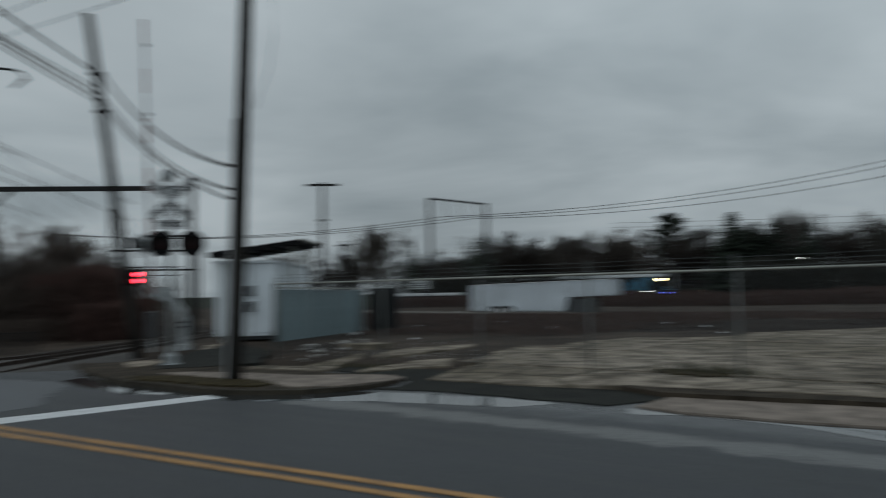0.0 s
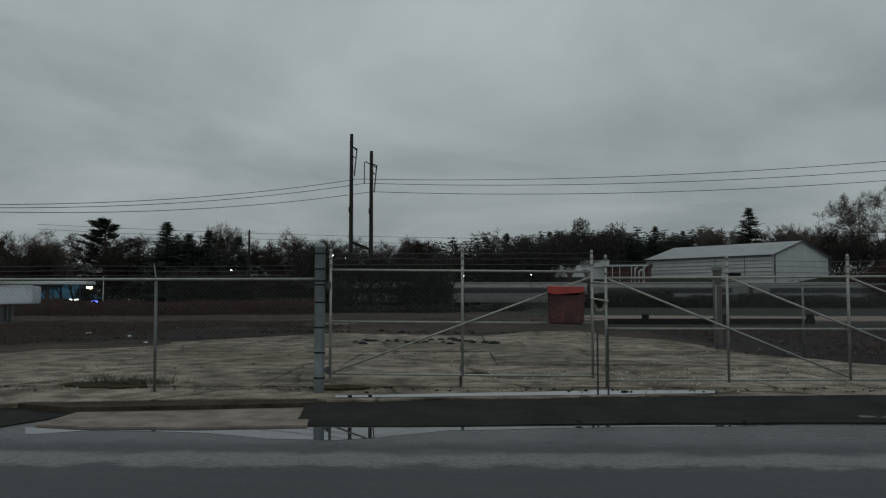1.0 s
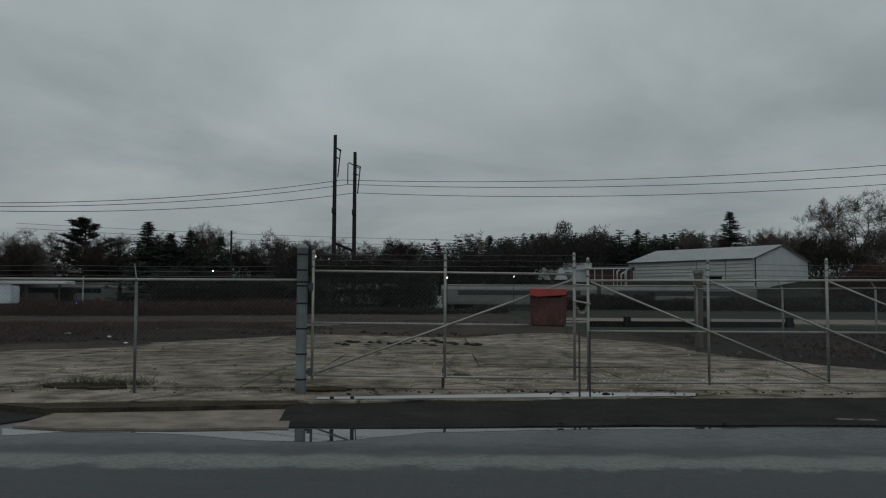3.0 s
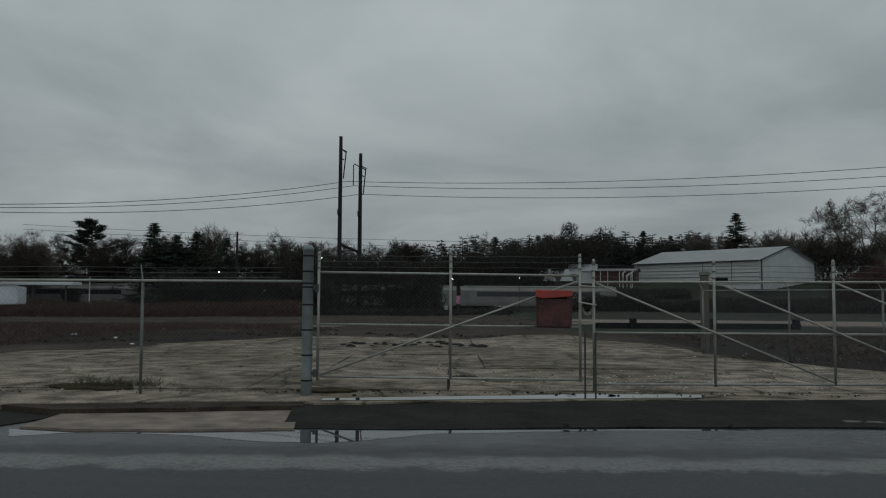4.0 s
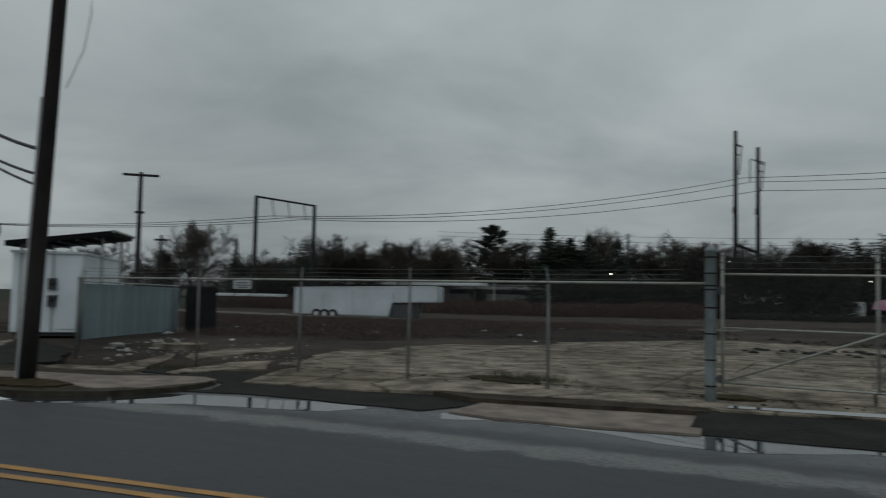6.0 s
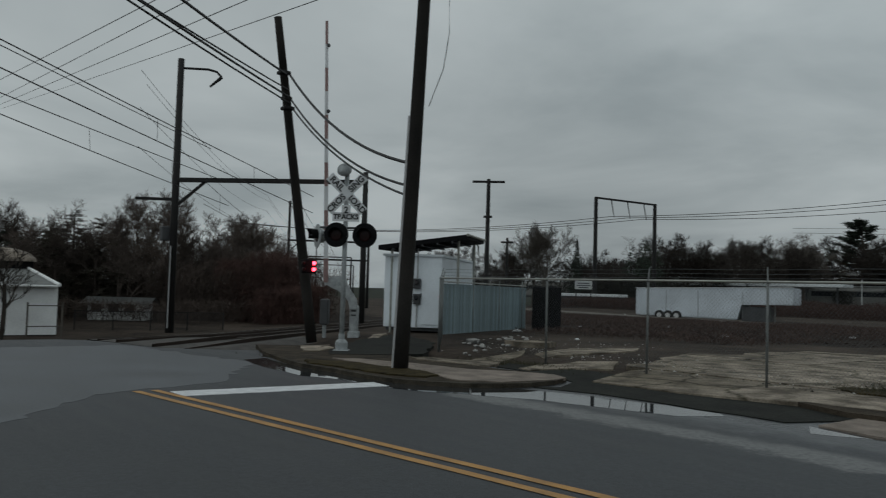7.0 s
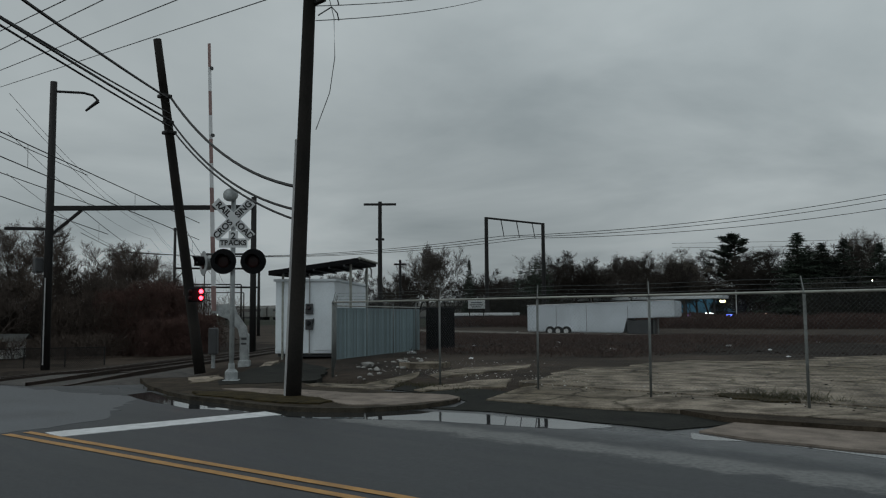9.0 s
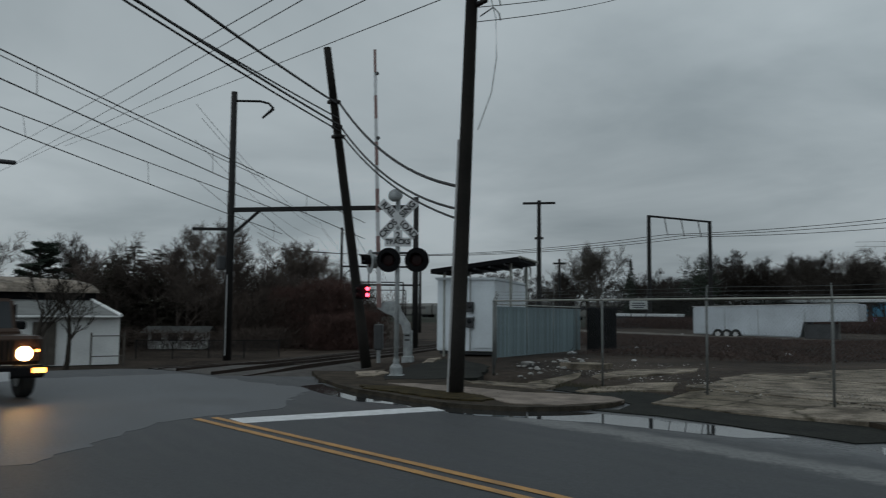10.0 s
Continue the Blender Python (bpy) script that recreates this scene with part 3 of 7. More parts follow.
    flat("moss_patch", [(-2.5, 13.5), (-2.1, 13.25), (-1.6, 13.3), (-1.5, 13.6), (-1.9, 13.9), (-2.4, 13.8)], 0.05, 0.132, M["moss"], "clump of wet moss beside the gate post", "verge", amp=0.06, seed=39, step=0.16)
    inner = [(x - (0.12 if x > -10.8 else 0.03), y + (0.12 if x < -10.3 else 0.02)) for x, y in front]
    flat("kerb_stone", [(x + (0.03 if x > -10.8 else 0), y - 0.03) for x, y in front] + inner[::-1], -0.03, 0.076, M["kerb_edge"], "worn mossy concrete kerb edge of the island", "kerb", amp=0.02, seed=37, step=0.25)
    flat("driveway", [(-10.0, 9.75), (-8.9, 10.1), (-7, 10.1), (-5.75, 10.1), (-4.95, 12.2), (-9.5, 12.75), (-11.4, 12.9), (-13.5, 12.5), (-13, 11.7), (-11.2, 11.5), (-10.2, 11.0), (-9.8, 10.2)], -0.02, 0.012, M["asphalt_dark"], "dark asphalt driveway ramp into the lot", "driveway", amp=0.05, seed=11)
    flat("pavement_slab", [(-5.35, 10.19), (-5.35, 11.45), (-3.92, 11.8), (-2.19, 12.18), (-1.92, 10.21), (-3.33, 10.03), (-4.56, 10)], -0.03, 0.022, M["slab"], "tan concrete driveway slab with flared end", "pavement", amp=0.02, seed=12, step=0.6)
    flat("apron", [(-2.12, 10.22), (-0.59, 10.28), (1.93, 10.49), (5.23, 10.6), (40, 10.6), (40, 13.02), (7.01, 13.02), (2.32, 12.68), (-0.7, 12.28), (-2.3, 12.1)], -0.03, 0.012, M["asphalt_dark"], "black asphalt apron before the gate", "driveway", amp=0.05, seed=13)
    for v in bpy.data.objects["apron"].data.vertices:
        if v.co.z > 0:
            v.co.z = 0.012 + 0.034 * (v.co.y - 10.4)
    flat("kerb_back", [(-6.4, 11.7), (-5.5, 11.28), (-3.83, 11.51), (-2.12, 11.88), (-2.19, 12.34), (-4.04, 12.19), (-6.36, 11.84)], -0.05, 0.085, M["kerb"], "mossy kerb behind the footpath slab", "kerb", amp=0.03, seed=14)
    flat("sill_strip", [(-10.5, 12.4), (-10.05, 11.3), (-8.4, 11.35), (-6.36, 11.75), (-4.04, 12.14), (-2.19, 12.29), (-1.97, 12.04), (-0.7, 12.22), (2.32, 12.62), (7.01, 12.96), (40, 12.96), (40, 13.9), (8, 13.8), (2, 13.9), (-3, 13.8), (-10.6, 13.75)], -0.05, 0.10, M["concrete"], "wet old concrete strip under the fence", "pavement", amp=0.04, seed=15)
    for v in bpy.data.objects["sill_strip"].data.vertices:
        if v.co.z > 0 and v.co.x < -5.5 and v.co.y < 12.9:
            v.co.z = 0.035 + 0.05 * smooth01(-8.5, -5.5, v.co.x)


def inside(x, y, poly):
    k = False
    for (x0, y0), (x1, y1) in zip(poly, poly[1:] + poly[:1]):
        if (y0 > y) != (y1 > y) and x < (x1 - x0) * (y - y0) / (y1 - y0) + x0:
            k = not k
    return k


LOT = [(-10.4, 13.0), (-11.2, 13.6), (-11.5, 15.0), (-12.9, 18.3), (-12.0, 18.8), (-12.2, 21.2), (-11.1, 24.5), (-9.0, 26.8), (-7.7, 29.1), (-6.5, 31.0), (-5.1, 33.0), (-1.9, 32.0), (0.8, 30.9), (2.8, 34.5), (5.0, 35.5), (5.8, 30.5), (7.1, 28.0), (7.4, 22.8), (7.7, 21.3), (8.5, 19.9), (9.6, 17.6), (14, 15.4), (30, 14.2), (30, 13.0), (2, 13.0)]


def clip_to_cell(poly, x0, y0, x1, y1):
    """The part of an outline inside an upright rectangle."""
    for ax, lim, sg in ((0, x0, 1), (0, x1, -1), (1, y0, 1), (1, y1, -1)):
        out = []
        for p, q in zip(poly, poly[1:] + poly[:1]):
            a, b = sg * (p[ax] - lim), sg * (q[ax] - lim)
            if a >= 0:
                out.append(p)
            if a * b < 0:
                t = a / (a - b)
                out.append((p[0] + (q[0] - p[0]) * t, p[1] + (q[1] - p[1]) * t))
        poly = out
        if len(poly) < 3:
            return []
    return poly


def build_lot():
    """The old concrete yard: big worn slabs with open joints, broken along its outer edge."""
    rng = random.Random(21)
    yard = tagged(empty("concrete_yard"), "cracked pale concrete yard of large worn slabs", "yard", kind="structure")
    w, d = 3.4, 4.3
    edge = ragged(LOT, 0.45, 0.16, 5)
    for i in range(-5, 10):
        for j in range(0, 6):
            x0, y0 = i * w + 0.8 * (j % 2), 13.72 + j * d
            cell = clip_to_cell(edge, x0, y0, x0 + w - 0.03, y0 + d - 0.03)
            area = 0.5 * abs(sum(a[0] * b[1] - b[0] * a[1] for a, b in zip(cell, cell[1:] + cell[:1])))
            if area < 0.4:
                continue
            bm = bmesh.new()
            top = 0.122 + rng.uniform(-0.008, 0.008) + 0.0015 * (y0 - 13)
            prism(bm, ragged(cell, 0.9, 0.02, i * 31 + j), 0.0, top)
            bmesh.ops.triangulate(bm, faces=[f for f in bm.faces if len(f.verts) > 4])
            part("slab", bm, M["concrete"], yard)


TRACK_M, TRACK_U, TRACK_N = Vector((-36.85, 17.0, 0)), Vector((-0.838, 0.546, 0)), Vector((0.546, 0.838, 0))


RAIL_M, RAIL_U, RAIL_N = Vector((-24.6, 9.6, 0)), Vector((-0.60, 0.80, 0)), Vector((0.80, 0.60, 0))


def rail_point(s, off, z):
    p = RAIL_M + RAIL_U * s + RAIL_N * off
    return Vector((p.x, p.y, max(height(p.x, p.y), -0.85) + z))


def track_point(s, off, z):
    p = TRACK_M + TRACK_U * s + TRACK_N * off
    base = height(p.x, p.y)
    return Vector((p.x, p.y, max(base, -0.85) + z))


def build_tracks():
    bm = bmesh.new()
    ss = [3 * i for i in range(-4, 22)] + [70, 90, 130, 200, 300]

    def start(off):
        return (7.35 - RAIL_M.y - RAIL_N.y * off) / RAIL_U.y

    rows = []
    for s in [None] + ss[4:]:
        rows.append([bm.verts.new(rail_point(start(o) if s is None else s, o, z)) for o, z in ((-4.4, -0.25), (-3.4, -0.02), (3.2, -0.02), (4.2, -0.25))])
    for a, b in zip(rows, rows[1:]):
        for i in range(3):
            bm.faces.new((a[i], b[i], b[i + 1], a[i + 1]))
    bmesh.ops.recalc_face_normals(bm, faces=bm.faces[:])
    tagged(part("track_bed", bm, M["ballast"]), "dark stone ballast bed of a double railway line", "track bed", kind="structure")
    for off in (-1.9, 1.9):
        line = tagged(empty("railway_track"), "rusty railway track on dark sleepers crossing the road", "railway track", group="railway tracks")
        for g in (-0.72, 0.72):
            bm = bmesh.new()
            for a, b in zip([start(off + g) + 0.5 * i for i in range(11)] + ss[6:], [start(off + g) + 0.5 * i for i in range(1, 11)] + ss[6:]):
                s0 = start(off + g)
                p, q = [rail_point(s, off + g, -0.095 + 0.095 * smooth01(0.0, 5.0, s - s0)) for s in (a, b)]
                side = RAIL_N * 0.036
                for sgn, h0, h1, wd in ((1, -0.06, 0.085, 0.8), (1, -0.06, -0.02, 1.6)):
                    vs = [bm.verts.new(v) for v in (p - side * wd + Vector((0, 0, h0)), p + side * wd + Vector((0, 0, h0)), p + side * wd + Vector((0, 0, h1)), p - side * wd + Vector((0, 0, h1)))]
                    ws = [bm.verts.new(v) for v in (q - side * wd + Vector((0, 0, h0)), q + side * wd + Vector((0, 0, h0)), q + side * wd + Vector((0, 0, h1)), q - side * wd + Vector((0, 0, h1)))]
                    for i in range(4):
                        bm.faces.new((vs[i], vs[(i + 1) % 4], ws[(i + 1) % 4], ws[i]))
            part("rail", bm, M["rail"], line)
        sleeper = None
        for k in range(64):
            p = rail_point(start(off) + 5.0 + 0.62 * k, off, -0.075)
            if sleeper is None:
                bm = bmesh.new()
                box(bm, 0, 0, 0, 0.24, 2.6, 0.12, bevel=0.015)
                sleeper = part("sleeper", bm, M["sleeper"], line)
                ob = sleeper
            else:
                ob = new("sleeper", sleeper.data)
                ob.parent = line
            ob.matrix_world = pose(p.x, p.y, p.z, 0, 0, math.degrees(math.atan2(RAIL_U.y, RAIL_U.x)) + (k % 3 - 1) * 0.6)


build_ground()
build_road()
build_markings()
build_pavements()
build_lot()
build_tracks()

# ---------------------------------------------------------------- fence and gates
FY = 13.02


def wire_mesh(bm, x0, x1, z0, z1, pitch=0.075, r=0.0014, m=None):
    """Chain link: two sets of slanting wires, cut to the panel."""
    h = z1 - z0
    verts = []
    for sgn in (1, -1):
        k0 = int((x0 - h) / pitch) - 1
        k1 = int((x1 + h) / pitch) + 1
        for k in range(k0, k1 + 1):
            xa = k * pitch
            xb = xa + sgn * h
            pa, pb = Vector((xa, 0, z0)), Vector((xb, 0, z1))
            t0, t1 = 0.0, 1.0
            dx = pb.x - pa.x
            for lim, s in ((x0, 1), (x1, -1)):
                ta = (lim - pa.x) / dx
                if s * dx > 0:
                    t0 = max(t0, ta)
                else:
                    t1 = min(t1, ta)
            if t1 - t0 < 0.02:
                continue
            a, b = pa.lerp(pb, t0), pa.lerp(pb, t1)
            a.y = b.y = sgn * 0.002
            verts += tube(bm, a, b, r, r, 3, cap=False)
    if m is not None:
        bmesh.ops.transform(bm, matrix=m, verts=verts)


def fence_post(parent, x, y, z0, z1, r, arm=True, lean=0.0, material=None, name="post"):
    bm = bmesh.new()
    tube(bm, (x, y, z0), (x + lean, y, z1), r, r, 10)
    lathe(bm, [(r * 1.15, 0), (r * 1.15, 0.03), (r * 0.6, 0.06)], 10, Matrix.Translation((x + lean, y, z1 - 0.03)))
    p = part(name, bm, material or M["galv"], parent, smooth=True)
    if arm:
        b2 = bmesh.new()
        tube(b2, (x + lean, y, z1), (x + lean - 0.10, y + 0.16, z1 + 0.26), 0.012, 0.009, 6)
        part("barb_arm", b2, M["galv"], p)
    return p


def build_fence():
    fence = tagged(empty("chain_link_fence"), "galvanised chain-link fence with top rail and bent barb arms", "fence")
    for x in (-16.65, -12.86, -10.15, -7.65, -4.92):
        fence_post(fence, x, FY, -0.02, 1.90, 0.024 if x > -16 else 0.034, lean=0.012 * math.sin(x * 3))
    bm = bmesh.new()
    tube(bm, (-16.65, FY, 1.90), (-2.34, FY, 1.905), 0.021, 0.021, 8)
    part("top_rail", bm, M["galv_pale"], fence, smooth=True)
    bm = bmesh.new()
    wire_mesh(bm, -16.65, -2.36, 0.14, 1.88)
    ob = part("chain_link", bm, M["wire"], fence)
    ob.location.y = FY - 0.035
    bm = bmesh.new()
    for k in range(3):
        z = 1.97 + 0.08 * k
        y = FY + 0.04 + 0.05 * k
        pts = [(-16.65 + i * 1.16, y, z - 0.02 * math.sin(i * 2.1) ** 2) for i in range(13)]
        path_tube(bm, pts, 0.003, 4)
    part("barbed_wire", bm, M["wire"], fence)


def build_gatepost():
    post = tagged(empty("gate_post"), "thick galvanised gate post wrapped with wire ties", "gate post")
    bm = bmesh.new()
    lathe(bm, [(0.088, -0.05), (0.086, 0.4), (0.086, 2.40), (0.092, 2.405), (0.092, 2.43), (0.06, 2.475), (0.02, 2.485)], 18, Matrix.Translation((-2.27, FY - 0.02, 0)))
    part("tube", bm, M["post_steel"], post, smooth=True)
    for z in (0.32, 0.72, 1.12, 1.52, 1.80, 1.86, 2.05, 2.30):
        bm = bmesh.new()
        lathe(bm, [(0.0915, 0), (0.0935, 0.006), (0.0935, 0.02), (0.0915, 0.026)], 18, Matrix.Translation((-2.27, FY - 0.02, z)))
        part("band", bm, M["steel_dark"], post)
    for z in (0.45, 1.80):
        bm = bmesh.new()
        box(bm, -2.19, FY - 0.02, z, 0.13, 0.05, 0.06, bevel=0.01)
        tube(bm, (-2.13, FY - 0.02, z - 0.06), (-2.13, FY - 0.02, z + 0.06), 0.035, 0.035, 10)
        part("hinge", bm, M["dark_grey"], post)


def gate_leaf(name, posts, zt, zm, zb, braces, label, mids=(), rings=True):
    """posts: (x, z bottom, z top) of each upright; braces: pairs of (x, z)."""
    g = tagged(empty(name), label, "gate", group="gate leaves")
    for x, z0, z1 in posts:
        p = fence_post(g, x, FY, z0, z1, 0.0225, arm=False, material=M["galv_pale"], name="upright")
        if rings:
            z = zt[0] + 0.06
            while z < z1 - 0.03:
                bm = bmesh.new()
                lathe(bm, [(0.024, 0), (0.034, 0.006), (0.034, 0.018), (0.024, 0.024)], 10, Matrix.Translation((x, FY, z)))
                part("wire_clip", bm, M["galv"], p)
                z += 0.11
    xa, xb = posts[0][0], posts[-1][0]
    for z in (zt, zm, zb):
        bm = bmesh.new()
        tube(bm, (xa, FY, z[0]), (xb, FY, z[1]), 0.0185, 0.0185, 8)
        part("rail", bm, M["galv_pale"], g, smooth=True)
    for (x0, z0), (x1, z1) in braces:
        bm = bmesh.new()
        tube(bm, (x0, FY - 0.03, z0), (x1, FY - 0.03, z1), 0.0165, 0.0165, 8)
        part("brace", bm, M["galv_pale"], g, smooth=True)
    bm = bmesh.new()
    wire_mesh(bm, xa + 0.03, xb - 0.03, zb[0] + 0.02, zt[0] - 0.02, 0.07)
    ob = part("chain_link", bm, M["wire"], g)
    ob.location.y = FY - 0.028
    bm = bmesh.new()
    for k in range(3):
        pts = [(xa + (xb - xa) * i / 8, FY + 0.03, zt[0] + 0.09 + 0.09 * k - 0.012 * (i % 2)) for i in range(9)]
        path_tube(bm, pts, 0.003, 4)
    part("barbed_wire", bm, M["wire"], g)
    return g


def build_gates():
    gate_leaf("gate_leaf", [(-2.10, 0.33, 2.36), (0.015, 0.36, 2.38), (2.08, 0.33, 2.34)], (2.055, 2.02), (1.225, 1.20), (0.395, 0.365), [((-2.06, 0.42), (2.04, 1.93))], "galvanised pipe gate leaf with diagonal brace and chain-link infill")
    gate_leaf("gate_leaf", [(2.30, 0.20, 2.26), (4.22, 0.27, 2.25), (6.12, 0.30, 2.27), (8.05, 0.30, 2.28)], (1.92, 1.95), (1.115, 1.11), (0.30, 0.325), [((2.34, 1.90), (6.08, 0.36)), ((4.25, 1.92), (8.0, 0.38)), ((6.15, 1.92), (8.02, 1.15))], "longer galvanised pipe gate leaf with two diagonal braces")
    # drop rods and chain where the leaves meet
    for x in (2.15, 2.315):
        bolt = tagged(empty("drop_bolt"), "rusty steel drop bolt at the meeting of the gates", "gate bolt", group="gate bolts")
        bm = bmesh.new()
        tube(bm, (x, FY - 0.05, 0.09), (x, FY - 0.05, 1.12), 0.016, 0.016, 8)
        tube(bm, (x - 0.06, FY - 0.05, 0.55), (x + 0.02, FY - 0.05, 0.55), 0.012, 0.012, 6)
        part("rod", bm, M["dark_grey"], bolt)
    chain = tagged(empty("gate_chain"), "slack steel chain tying the gate leaves together", "chain")
    link = None
    for i in range(13):
        t = i / 12
        x, z = 2.08 + 0.22 * t, 1.56 - 0.16 * math.sin(math.pi * t)
        if link is None:
            bm = bmesh.new()
            ring = [(0.022 * math.cos(a), 0, 0.013 * math.sin(a)) for a in [k * math.pi / 4 for k in range(9)]]
            path_tube(bm, ring, 0.005, 5)
            link = ob = part("link", bm, M["galv_pale"], chain)
        else:
            ob = new("link", link.data)
            ob.parent = chain
        ob.matrix_world = pose(x, FY - 0.05, z, 90 * (i % 2), 0, 0)
    bar = tagged(empty("latch_bar"), "galvanised latch bar across the gate uprights", "gate latch")
    bm = bmesh.new()
    tube(bm, (2.05, FY - 0.04, 1.60), (2.33, FY - 0.045, 1.55), 0.014, 0.014, 8)
    part("bar", bm, M["galv_pale"], bar)
    bm = bmesh.new()
    tube(bm, (2.05, FY - 0.04, 1.86), (2.33, FY - 0.045, 1.84), 0.012, 0.012, 8)
    part("bar", bm, M["galv_pale"], bar)


def build_red_box():
    b = tagged(empty("drop_box", pose(1.66, FY - 0.09, 1.50, 0, 1.0, 0)), "faded red metal box with bright red lid on the gate", "metal box")
    bm = bmesh.new()
    vs = prism(bm, [(-0.29, -0.045), (0.285, -0.045), (0.30, 0.05), (-0.30, 0.05)], -0.31, 0.24)
    for v in vs:
        if v.co.z < 0:
            v.co.x *= 0.94
    bmesh.ops.bevel(bm, geom=bm.edges[:], offset=0.02, segments=2, affect="EDGES")
    part("body", bm, M["red_faded"], b)
    bm = bmesh.new()
    rows = []
    for x, dz in ((-0.30, -0.02), (-0.2, -0.045), (0.0, -0.03), (0.15, -0.015), (0.27, 0.0)):
        rows.append([bm.verts.new(q) for q in ((x, 0.06, 0.29), (x, -0.075, 0.285 + dz * 0.2), (x, -0.085, 0.20 + dz), (x, -0.06, 0.20 + dz), (x, 0.05, 0.25))])
    for p, q in zip(rows, rows[1:]):
        for i in range(5):
            bm.faces.new((p[i], p[(i + 1) % 5], q[(i + 1) % 5], q[i]))
    bm.faces.new(rows[0][::-1])
    bm.faces.new(rows[-1])
    bmesh.ops.recalc_face_normals(bm, faces=bm.faces[:])
    part("lid", bm, M["red_bright"], b, "bright red bent lid")
    # black strip on the closed face gives the darkness of the opening
    bm = bmesh.new()
    box(bm, -0.02, -0.05, 0.175, 0.42, 0.012, 0.05, bevel=0.005)
    part("slot", bm, M["black"], b, "black strip painted as the shaded slot under the lid")
    bm = bmesh.new()
    for x in (-0.2, 0.2):
        for z in (-0.22, 0.12):
            lathe(bm, [(0.014, 0), (0.014, 0.008), (0.008, 0.012)], 8, pose(x, -0.047, z, 90, 0, 0))
    part("rivet", bm, M["dark_grey"], b)


build_fence()
build_gatepost()
build_gates()
build_red_box()

# ---------------------------------------------------------------- poles and wires


def wood_pole(name, base, top, r0, r1, label, category="utility pole"):
    p = tagged(empty(name), label, category)
    bm = bmesh.new()
    a, b = Vector(base), Vector(top)
    k = 7
    for i in range(k):
        t0, t1 = i / k, (i + 1) / k
        tube(bm, a.lerp(b, t0), a.lerp(b, t1), r0 + (r1 - r0) * t0, r0 + (r1 - r0) * t1, 14, cap=i in (0, k - 1))
    bmesh.ops.remove_doubles(bm, verts=bm.verts[:], dist=0.002)
    part("shaft", bm, M["wood_pole"], p, smooth=True)
    return p


def sag(a, b, drop, k=14):
    a, b = Vector(a), Vector(b)
    return [a.lerp(b, i / k) - Vector((0, 0, 4 * drop * (i / k) * (1 - i / k))) for i in range(k + 1)]


def cable(a, b, drop, r, label="black overhead cable hanging between poles", material=None, name="cable", category="overhead cable"):
    bm = bmesh.new()
    path_tube(bm, sag(a, b, drop), r, 5)
    return tagged(part(name, bm, material or M["cable"]), label, category, group="overhead cables")


